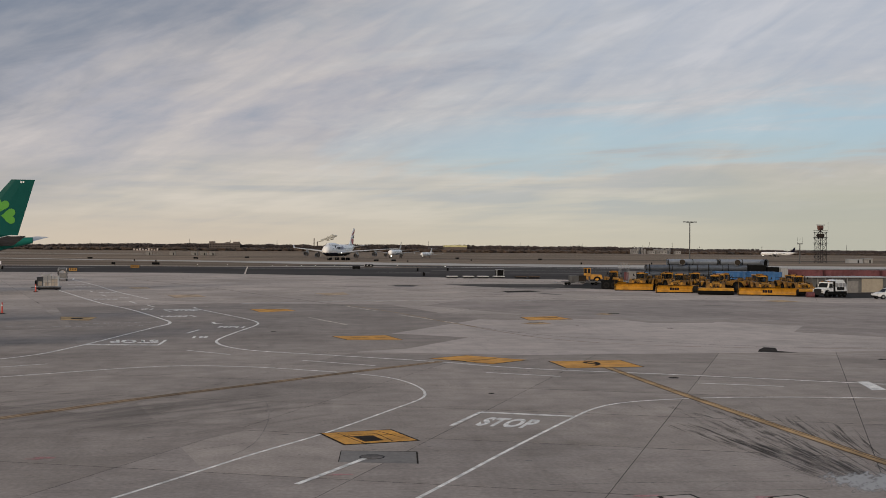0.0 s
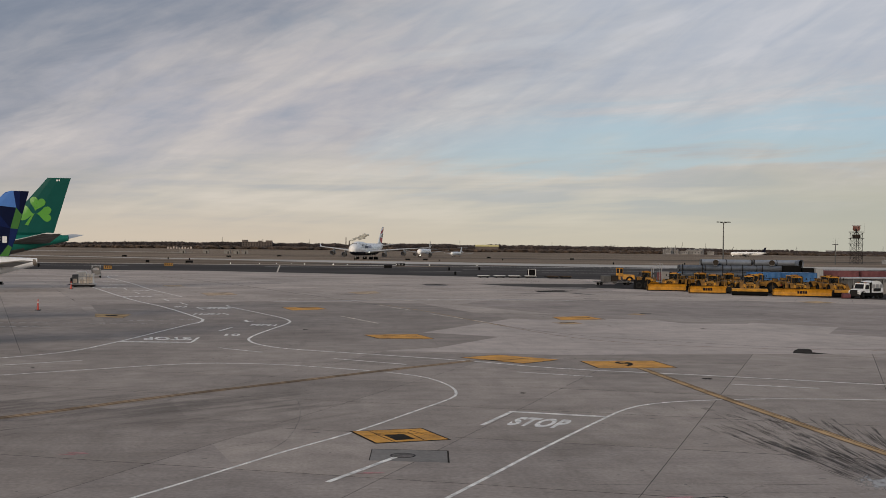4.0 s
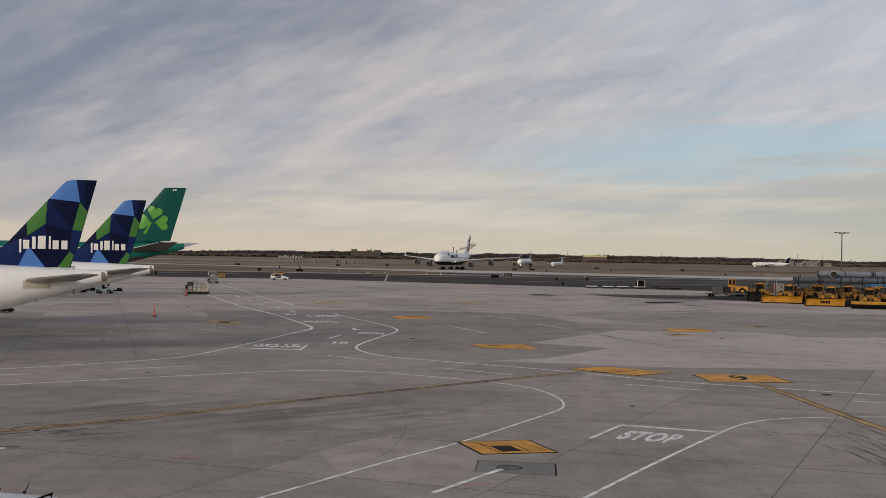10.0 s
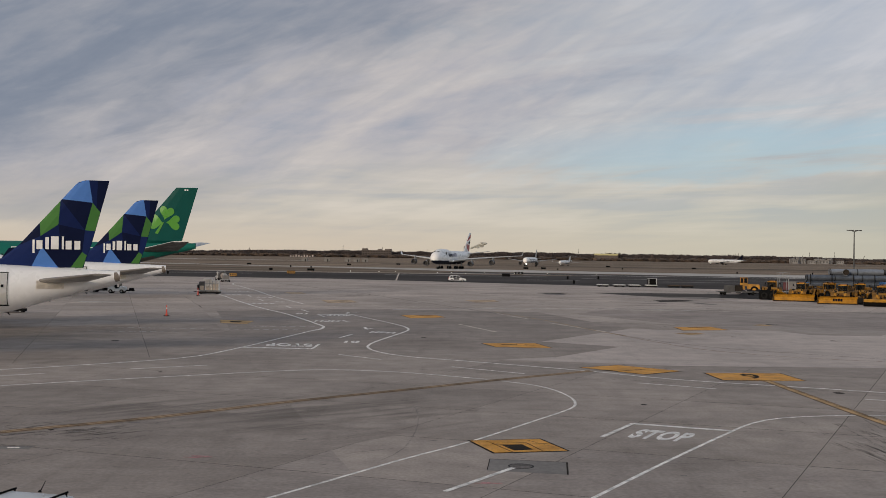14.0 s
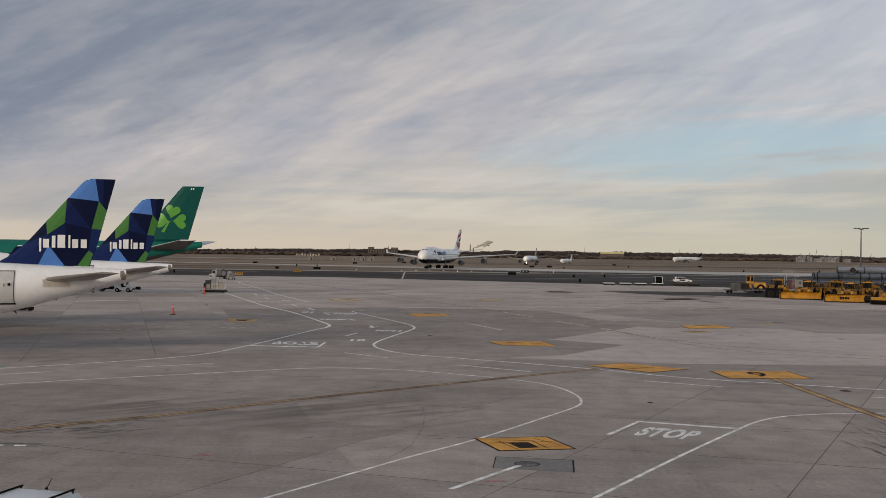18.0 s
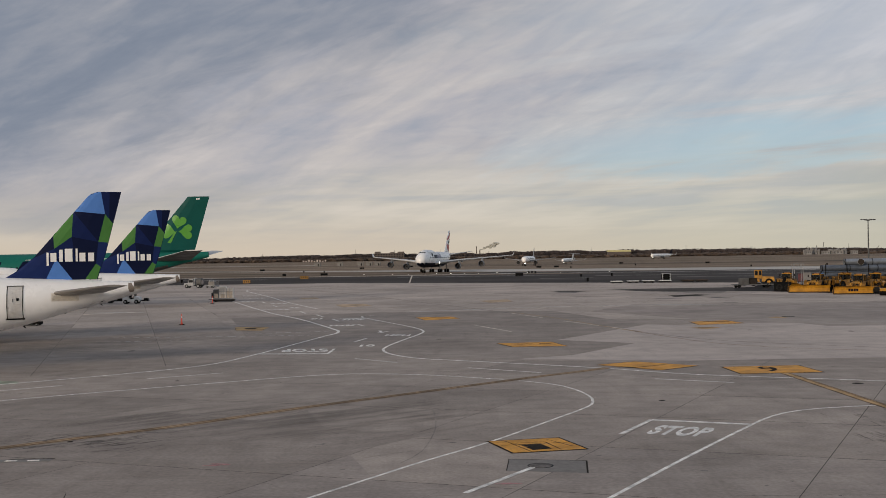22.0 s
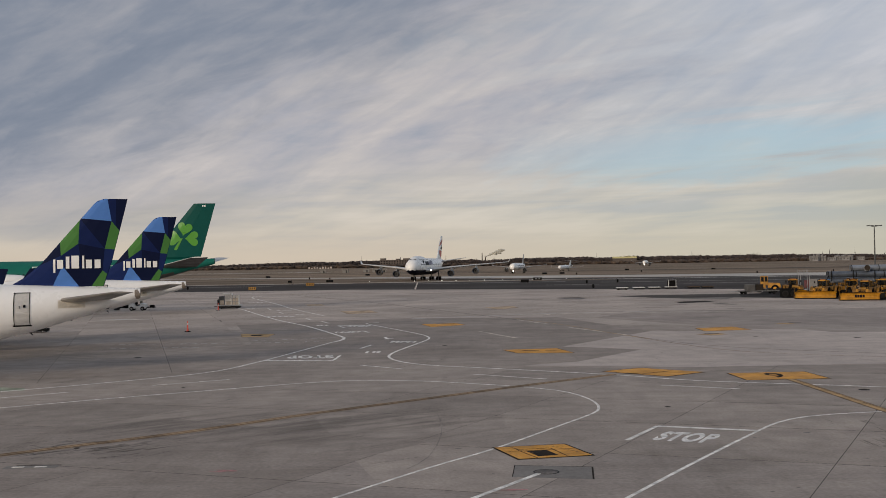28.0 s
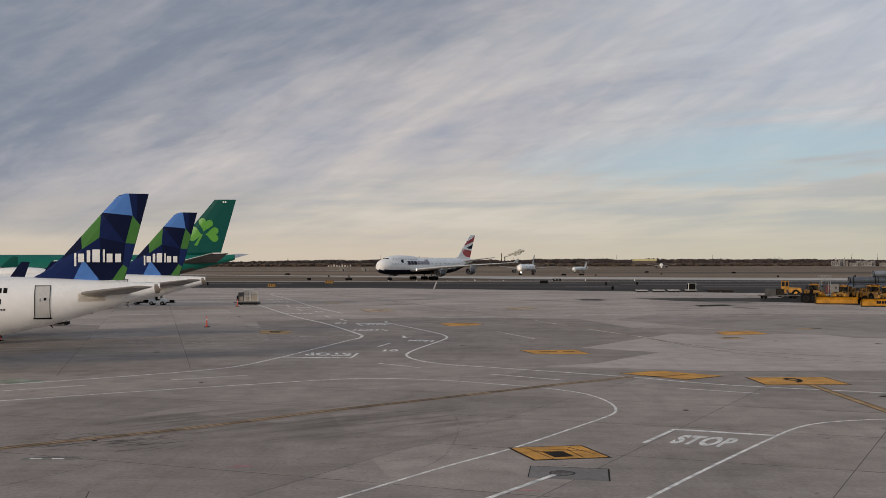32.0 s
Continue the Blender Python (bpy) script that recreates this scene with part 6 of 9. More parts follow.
def queue_jets():
    a = airliner("queued_airliner", "white narrow-body airliner taxiing with lit nose light", QUEUE, pose(56, 789, 0))
    b = airliner("regional_jet", "small white regional jet with high tailplane, taxiing", REGIONAL, pose(91, 850, 0))
    c = airliner("landed_airliner", "white narrow-body airliner rolling out on the runway", dict(TWIN, fin_mat=DARK_BLUE, engine_mat=DARK_METAL, winglet_mat=WHITE_SKIN), pose(566, 1250, 0))
    for ob, x, z, r in ((a, 13.4, 1.6, 0.42), (b, 13.7, 1.3, 0.32), (c, 17.6, 1.7, 0.6)):
        bm = bmesh.new()
        lathe(bm, (x, 0, z), (1, 0, 0), [(0, 0.05), (0.05, r), (0.2, r * 0.9), (0.25, 0.05)], 12)
        part("nose_light", bm, LAMP_GLOW, ob, "lit nose gear light")
    for s in (1, -1):
        bm = bmesh.new()
        lathe(bm, (17.2, s * 1.4, 3.9), (1, 0, 0), [(0, 0.1), (0.1, 0.2)], 8)
        part("probe", bm, GREY_METAL, a)
        window_row(a, 12, -10, 4.62, 1.955, 0.533, sides=(s,))
        window_row(c, 16, -12, 4.62, 1.955, 0.533, sides=(s,))
        window_row(b, 12, -4, 3.05, 1.33, 0.8, sides=(s,))
    return a, b, c


parked_twins()
parked_wide()
jumbo = build_jumbo()
queue_a, queue_b, lander = queue_jets()


# ---- vehicles and ground equipment ----
def tyre_set(parent, spots, r, w, hub=GREY_PAINT, name="wheel"):
    for x, y in spots:
        bm = bmesh.new()
        wheel(bm, x, y, r, r, w)
        wl = part(name, bm, RUBBER, parent, smooth=True)
        bm = bmesh.new()
        lathe(bm, (x, y, r), (0, 1, 0), [(-w * 0.52, r * 0.1), (-w * 0.52, r * 0.5), (w * 0.52, r * 0.5), (w * 0.52, r * 0.1)], 14)
        part("rim", bm, hub, wl)


def prism(bm, outline, y0, y1, inset=0.0):
    """Side outline (x, z) drawn from y0 to y1; inset narrows the upper points."""
    zs = [p[1] for p in outline]
    lo, hi = min(zs), max(zs)
    rings = []
    for y in (y0, y1):
        s = 1 if y < (y0 + y1) / 2 else -1
        rings.append([(x, y + s * inset * (z - lo) / (hi - lo), z) for x, z in outline])
    return loft(bm, rings)


def pane(bm, pts):
    bm.faces.new([bm.verts.new(p) for p in pts])
    return bm


def sport_utility(name, label, m, category="car", stripe=False):
    """Five-door utility car, nose along +x."""
    ob = thing(name, label, category, m)
    bm = bmesh.new()
    prism(bm, [(2.3, 0.42), (2.38, 0.62), (2.3, 0.86), (1.2, 1.06), (-2.2, 1.10), (-2.32, 0.8), (-2.3, 0.45)], -0.93, 0.93, 0.05)
    bmesh.ops.bevel(bm, geom=bm.edges[:], offset=0.05, segments=2, affect="EDGES", clamp_overlap=True)
    part("body", bm, WHITE_PAINT, ob, smooth=True)
    bm = bmesh.new()
    prism(bm, [(1.25, 1.02), (0.35, 1.62), (0.0, 1.70), (-1.6, 1.72), (-1.95, 1.62), (-2.25, 1.05)], -0.86, 0.86, 0.16)
    bmesh.ops.bevel(bm, geom=bm.edges[:], offset=0.04, segments=2, affect="EDGES", clamp_overlap=True)
    part("cabin", bm, WHITE_PAINT, ob, smooth=True)
    for s in (1, -1):
        for pts in ([(0.95, 1.12), (0.32, 1.56), (-0.25, 1.60), (-0.25, 1.12)], [(-0.33, 1.12), (-0.33, 1.60), (-1.2, 1.60), (-1.3, 1.12)], [(-1.4, 1.12), (-1.3, 1.60), (-1.75, 1.56), (-1.95, 1.14)]):
            bm = bmesh.new()
            pane(bm, [(x, s * (0.875 - 0.16 * (z - 1.02) / 0.7), z) for x, z in pts])
            part("side_window", bm, WINDOW_DARK, ob)
        bm = bmesh.new()
        box(bm, 0.75, s * 1.0, 1.08, 0.16, 0.2, 0.14, 0.03)
        part("mirror", bm, DARK_METAL, ob)
        bm = bmesh.new()
        rod(bm, (0.2, s * 0.66, 1.735), (-1.75, s * 0.66, 1.75), 0.024, n=8)
        for x in (0.15, -0.8, -1.7):
            rod(bm, (x, s * 0.66, 1.66), (x, s * 0.66, 1.74), 0.024, n=6)
        part("roof_rail", bm, RUBBER, ob, "black roof rail")
        bm = bmesh.new()
        box(bm, 2.2, s * 0.68, 0.72, 0.2, 0.36, 0.16, 0.03)
        part("headlight", bm, STEEL, ob)
        bm = bmesh.new()
        box(bm, -2.25, s * 0.78, 0.8, 0.12, 0.2, 0.34, 0.03)
        part("tail_light", bm, RED, ob)
        if stripe:
            bm = bmesh.new()
            box(bm, -0.2, s * 0.925, 0.62, 1.5, 0.03, 0.42, 0.01)
            part("side_panel", bm, DARK_METAL, ob, "dark door panel stripe")
    bm = bmesh.new()
    pane(bm, [(1.17, -0.72, 1.10), (1.17, 0.72, 1.10), (0.43, 0.62, 1.60), (0.43, -0.62, 1.60)])
    part("windscreen", bm, WINDOW_DARK, ob)
    bm = bmesh.new()
    pane(bm, [(-2.245, -0.68, 1.14), (-2.245, 0.68, 1.14), (-2.02, 0.6, 1.56), (-2.02, -0.6, 1.56)])
    part("rear_window", bm, WINDOW_DARK, ob)
    for x in (2.33, -2.3):
        bm = bmesh.new()
        box(bm, x, 0, 0.36, 0.16, 1.7, 0.2, 0.04)
        part("bumper", bm, DARK_METAL, ob)
    bm = bmesh.new()
    rod(bm, (-1.75, -0.05, 1.70), (-1.80, 0.06, 1.95), 0.012, 0.006, 6)
    lathe(bm, (-1.75, -0.05, 1.70), (-0.3, 0, 1), [(0, 0.05), (0.05, 0.02)], 8)
    part("antenna", bm, RUBBER, ob)
    tyre_set(ob, [(1.45, 0.82), (1.45, -0.82), (-1.4, 0.82), (-1.4, -0.82)], 0.37, 0.25)
    return ob


def snow_plow(name, label, m, blade=6.5, kind="blade", cab_at=0.6, stack=True, group="snow plows", angle=0.0, titled=False):
    """Heavy airport plow carrier, nose along +x, with a wide curved blade or a broom ahead of it."""
    ob = thing(name, label, "snow plow", m, group)
    bm = bmesh.new()
    box(bm, -0.6, 0, 0.75, 7.6, 1.1, 0.5, 0.05)
    part("chassis", bm, DARK_METAL, ob)
    bm = bmesh.new()
    prism(bm, [(3.2, 1.15), (3.25, 1.7), (2.9, 1.88), (0.9, 2.0), (0.9, 1.15)], -1.0, 1.0, 0.08)
    bmesh.ops.bevel(bm, geom=bm.edges[:], offset=0.07, segments=1, affect="EDGES", clamp_overlap=True)
    part("hood", bm, PLOW_YELLOW, ob)
    bm = bmesh.new()
    for k in range(5):
        box(bm, 3.255, 0, 1.28 + 0.11 * k, 0.03, 1.3, 0.05)
    part("grille", bm, DARK_METAL, ob)
    bm = bmesh.new()
    prism(bm, [(-0.9, 1.2), (-1.0, 1.95), (-2.4, 2.1), (-4.3, 1.95), (-4.5, 1.2)], -1.15, 1.15, 0.05)
    bmesh.ops.bevel(bm, geom=bm.edges[:], offset=0.08, segments=1, affect="EDGES", clamp_overlap=True)
    part("rear_body", bm, PLOW_SHADED, ob)
    cab = new("cab")
    cab.parent = ob
    bm = bmesh.new()
    cx = cab_at - 0.5
    box(bm, cx, 0, 1.2, 1.5, 1.45, 0.85, 0.05)
    part("cab_base", bm, PLOW_SHADED, cab)
    for px in (cx - 0.7, cx, cx + 0.68):
        for py in (-0.68, 0.68):
            bm = bmesh.new()
            box(bm, px, py, 2.0, 0.13, 0.13, 0.95)
            part("cab_post", bm, PLOW_SHADED, cab)
    bm = bmesh.new()
    box(bm, cx, 0, 2.92, 1.65, 1.62, 0.15, 0.05)
    part("cab_roof", bm, PLOW_YELLOW, cab)
    for pts in ([(cx + 0.66, -0.62, 2.12), (cx + 0.66, 0.62, 2.12), (cx + 0.66, 0.62, 2.92), (cx + 0.66, -0.62, 2.92)], [(cx - 0.66, -0.62, 2.12), (cx - 0.66, 0.62, 2.12), (cx - 0.66, 0.62, 2.92), (cx - 0.66, -0.62, 2.92)],
                [(cx - 0.66, 0.66, 2.08), (cx + 0.64, 0.66, 2.08), (cx + 0.64, 0.66, 2.92), (cx - 0.66, 0.66, 2.92)], [(cx - 0.66, -0.66, 2.08), (cx + 0.64, -0.66, 2.08), (cx + 0.64, -0.66, 2.92), (cx - 0.66, -0.66, 2.92)]):
        bm = bmesh.new()
        pane(bm, pts)
        part("cab_window", bm, CAB_GLASS, cab)
    bm = bmesh.new()
    box(bm, cx - 0.3, 0, 2.05, 0.5, 0.55, 0.14, 0.04)
    box(bm, cx - 0.52, 0, 2.15, 0.14, 0.55, 0.6, 0.04)
    part("driver_seat", bm, RUBBER, cab)
    bm = bmesh.new()
    rod(bm, (cx + 0.5, 0, 2.0), (cx + 0.25, 0, 2.3), 0.03, n=6)
    lathe(bm, (cx + 0.25, 0, 2.3), (-0.6, 0, 0.8), [(0, 0.2), (0.03, 0.23), (0.06, 0.2)], 12)
    part("steering_wheel", bm, RUBBER, cab)
    bm = bmesh.new()
    lathe(bm, (cx, 0.4, 3.07), (0, 0, 1), [(0, 0.07), (0.12, 0.06), (0.14, 0.02)], 10)
    part("beacon", bm, AMBER, ob, "amber roof beacon")
    if stack:
        bm = bmesh.new()
        rod(bm, (1.4, 0.7, 1.8), (1.4, 0.7, 3.1), 0.07)
        part("exhaust_stack", bm, DARK_METAL, ob)
    for s in (1, -1):
        bm = bmesh.new()
        box(bm, 2.05, s * 0.97, 1.25, 1.5, 0.1, 0.45, 0.02)
        part("engine_grille", bm, RUBBER, ob, "black side grille")
        bm = bmesh.new()
        box(bm, -0.35, s * 0.95, 0.75, 1.5, 0.5, 0.6, 0.05)
        part("fuel_tank", bm, RUBBER, ob)
        bm = bmesh.new()
        for k in range(3):
            rod(bm, (-1.2 - 1.3 * k, s * 1.0, 1.95), (-1.2 - 1.3 * k, s * 1.0, 2.55), 0.03, n=6)
        rod(bm, (-1.2, s * 1.0, 2.55), (-3.8, s * 1.0, 2.55), 0.03, n=6)
        part("hand_rail", bm, DARK_METAL, ob)
        bm = bmesh.new()
        rod(bm, (cx + 0.9, s * 0.95, 2.4), (cx + 1.15, s * 1.3, 2.7), 0.025, n=6)
        box(bm, cx + 1.15, s * 1.3, 2.55, 0.05, 0.2, 0.36, 0.01)
        part("mirror", bm, DARK_METAL, ob)
        for x in (2.2, -2.9):
            bm = bmesh.new()
            lathe(bm, (x, s * 1.2, 0.9), (0, 1, 0), [(-0.3, 1.05), (-0.3, 1.16), (0.3, 1.16), (0.3, 1.05)], 20, caps=False)
            bmesh.ops.delete(bm, geom=[v for v in bm.verts if v.co.z < 0.95], context="VERTS")
            part("mudguard", bm, PLOW_SHADED, ob)
            bm = bmesh.new()
            lathe(bm, (x, s * 0.86, 0.98), (0, 1, 0), [(-0.06, 0.05), (-0.06, 1.1), (0.06, 1.1), (0.06, 0.05)], 20)
            bmesh.ops.delete(bm, geom=[v for v in bm.verts if v.co.z < 0.6], context="VERTS")
            part("wheel_well", bm, RUBBER, ob)
        bm = bmesh.new()
        lathe(bm, (3.3, s * 0.75, 1.95), (1, 0, 0), [(-0.1, 0.05), (0, 0.13), (0.06, 0.12)], 10)
        part("headlight", bm, DARK_METAL, ob)
        # boarding ladder, work lamps, side lamps and hoses
        bm = bmesh.new()
        for q in (-0.18, 0.18):
            rod(bm, (cx + q, s * 1.0, 0.5), (cx + q, s * 0.82, 2.0), 0.025, n=5)
        for k in range(5):
            rod(bm, (cx - 0.18, s * (1.0 - 0.036 * k), 0.6 + 0.3 * k), (cx + 0.18, s * (1.0 - 0.036 * k), 0.6 + 0.3 * k), 0.022, n=5)
        part("ladder", bm, GREY_METAL, ob)
        bm = bmesh.new()
        lathe(bm, (cx + 0.72, s * 0.6, 3.14), (1, 0, 0), [(-0.12, 0.04), (-0.1, 0.1), (0.04, 0.12), (0.05, 0.02)], 10)
        part("work_lamp", bm, DARK_METAL, ob)
        bm = bmesh.new()
        box(bm, -4.5, s * 0.9, 1.35, 0.08, 0.3, 0.18, 0.02)
        part("tail_lamp", bm, RED, ob)
        bm = bmesh.new()
        for a, b in zip(((3.0, 1.35), (3.5, 1.62), (4.0, 1.45), (4.4, 1.0)), ((3.5, 1.62), (4.0, 1.45), (4.4, 1.0), (4.45, 0.7))):
            rod(bm, (a[0], s * 0.22, a[1]), (b[0], s * 0.22, b[1]), 0.035, n=6)
        part("hydraulic_hose", bm, RUBBER, ob)
    bm = bmesh.new()
    box(bm, cx + 0.5, 0, 3.07, 0.25, 1.1, 0.16, 0.04)
    part("light_bar", bm, AMBER, ob, "amber light bar on the cab roof")
    bm = bmesh.new()
    lathe(bm, (0.95, -0.75, 1.9), (0, 0, 1), [(0, 0.14), (0.75, 0.14), (0.8, 0.2), (0.95, 0.2), (1.0, 0.1)], 12)
    part("air_cleaner", bm, DARK_METAL, ob)
    bm = bmesh.new()
    for k in range(6):
        box(bm, -1.6 - 0.42 * k, 0, 2.02, 0.22, 1.5, 0.1, 0.02)
    part("deck_louvre", bm, DARK_METAL, ob)
    bm = bmesh.new()
    box(bm, -3.6, 0.3, 2.0, 0.9, 0.9, 0.55, 0.06)
    part("hydraulic_tank", bm, PLOW_SHADED, ob)
    tyre_set(ob, [(2.2, 1.15), (2.2, -1.15), (-2.9, 1.15), (-2.9, -1.15)], 0.95, 0.6, DARK_METAL)
    if kind == "blade":
        bm = bmesh.new()
        rings = []
        prof = [(5.15, 0.05), (4.95, 0.35), (4.9, 0.7), (5.0, 1.05), (5.25, 1.3), (5.19, 1.33), (4.9, 1.1), (4.78, 0.7), (4.83, 0.35), (5.05, 0.03)]
        for y, k in ((-blade / 2, 0.78), (-blade / 2 + 0.5, 1.0), (0, 1.0), (blade / 2 - 0.5, 1.0), (blade / 2, 0.86)):
            rings.append([(x, y, 0.03 + (z - 0.03) * k) for x, z in prof])
        loft(bm, rings)
        bl = part("blade", bm, PLOW_YELLOW, ob, "long curved yellow plow blade", m=pose(5.0, 0, 0, 0, 0, angle) @ pose(-5.0, 0, 0))
        bm = bmesh.new()
        box(bm, 5.16, 0, 0.02, 0.06, blade - 0.2, 0.16)
        part("cutting_edge", bm, DARK_METAL, bl)
        for k in range(int(blade)):
            bm = bmesh.new()
            box(bm, 4.75, -blade / 2 + 0.5 + k * (blade - 1) / max(1, int(blade) - 1), 0.15, 0.14, 0.06, 1.0)
            part("rib", bm, PLOW_YELLOW, bl)
        # a dark rubber flap along the top, marker rods at the ends and a steel push frame behind
        bm = bmesh.new()
        box(bm, 5.27, 0, 1.28, 0.12, blade - 1.0, 0.06, 0.01)
        part("spray_flap", bm, RUBBER, bl)
        for y in (-blade / 2 + 0.06, blade / 2 - 0.06):
            bm = bmesh.new()
            rod(bm, (5.1, y, 1.0), (5.1, y, 2.1), 0.03, n=6)
            part("marker_rod", bm, PLOW_SHADED, bl)
            bm = bmesh.new()
            box(bm, 5.0, y, 0.05, 0.5, 0.06, 0.9, 0.02)
            part("end_shoe", bm, DARK_METAL, bl)
        bm = bmesh.new()
        box(bm, 4.66, 0, 0.45, 0.16, blade * 0.7, 0.22, 0.02)
        part("push_beam", bm, DARK_METAL, bl)
        # dark plain bars where the blade carries writing
        if titled:
            for k in range(4):
                bm = bmesh.new()
                box(bm, 4.985, 0.62 - 0.40 * k, 0.50, 0.05, 0.30, 0.42)
                part("name_bar", bm, DARK_BLUE, bl)
    else:
        bm = bmesh.new()
        prism(bm, [(3.9, 0.75), (4.3, 1.15), (5.1, 1.1), (5.5, 0.7)], -blade / 2, blade / 2)
        part("broom_hood", bm, PLOW_YELLOW, ob)
        bm = bmesh.new()
        lathe(bm, (4.7, -blade / 2, 0.55), (0, 1, 0), [(0.05, 0.2), (0.05, 0.54), (blade - 0.05, 0.54), (blade - 0.05, 0.2)], 22)
        part("broom", bm, RUBBER, ob, "black rotary broom")
        for s in (-1, 1):
            bm = bmesh.new()
            box(bm, 4.7, s * blade / 2, 0.1, 1.3, 0.08, 1.0, 0.02)
            part("end_plate", bm, DARK_METAL, ob)
    for s in (1, -1):
        bm = bmesh.new()
        rod(bm, (3.1, s * 0.5, 0.9), (4.4, s * 0.6, 0.55), 0.1, n=8)
        rod(bm, (3.2, s * 0.35, 1.5), (4.5, s * 0.4, 0.95), 0.07, n=8)
        part("push_arm", bm, DARK_METAL, ob)
    return ob


def wheel_loader(m):
    ob = thing("wheel_loader", "yellow wheel loader parked beside a grey trailer", "wheel loader", m)
    bm = bmesh.new()
    prism(bm, [(0.2, 0.9), (0.1, 2.0), (2.6, 1.9), (2.75, 0.95)], -0.95, 0.95, 0.08)
    bmesh.ops.bevel(bm, geom=bm.edges[:], offset=0.1, segments=1, affect="EDGES", clamp_overlap=True)
    part("engine_cover", bm, PLOW_YELLOW, ob)
    bm = bmesh.new()
    prism(bm, [(-0.2, 0.8), (-0.3, 1.7), (-2.2, 1.5), (-2.4, 0.9)], -0.6, 0.6, 0.05)
    part("front_frame", bm, PLOW_YELLOW, ob)
    cab = new("cab")
    cab.parent = ob
    bm = bmesh.new()
    box(bm, -0.5, 0, 1.5, 1.5, 1.5, 0.7, 0.05)
    part("cab_base", bm, PLOW_YELLOW, cab)
    bm = bmesh.new()
    box(bm, -0.5, 0, 2.2, 1.35, 1.35, 0.95, 0.04, taper=(0.9, 0.9))
    part("cab_glass", bm, WINDOW_DARK, cab)
    bm = bmesh.new()
    box(bm, -0.5, 0, 3.15, 1.5, 1.5, 0.14, 0.04)
    part("cab_roof", bm, PLOW_YELLOW, cab)
    for x in (-1.2, 0.2):
        for y in (-0.68, 0.68):
            bm = bmesh.new()
            rod(bm, (x, y, 2.1), (x * 0.95 - 0.02, y * 0.95, 3.2), 0.05, n=6)
            part("cab_post", bm, PLOW_YELLOW, cab)
    for x, y in ((-0.5, -0.68), (-0.5, 0.68), (-1.16, 0.0), (0.16, 0.0)):
        bm = bmesh.new()
        box(bm, x, y, 2.2, 0.16, 0.16, 0.95)
        part("window_bar", bm, PLOW_YELLOW, cab)
    for y in (0.5, -0.5):
        bm = bmesh.new()
        rod(bm, (-1.0, y, 1.5), (-3.2, y, 0.8), 0.12, n=8)
        part("lift_arm", bm, PLOW_YELLOW, ob)
    bm = bmesh.new()
    prism(bm, [(-3.0, 0.15), (-3.1, 1.1), (-3.4, 1.15), (-3.7, 0.6), (-4.3, 0.12)], -1.35, 1.35)
    part("bucket", bm, DARK_METAL, ob)
    tyre_set(ob, [(1.6, 1.0), (1.6, -1.0), (-1.5, 1.0), (-1.5, -1.0)], 0.78, 0.6, PLOW_YELLOW)
    return ob


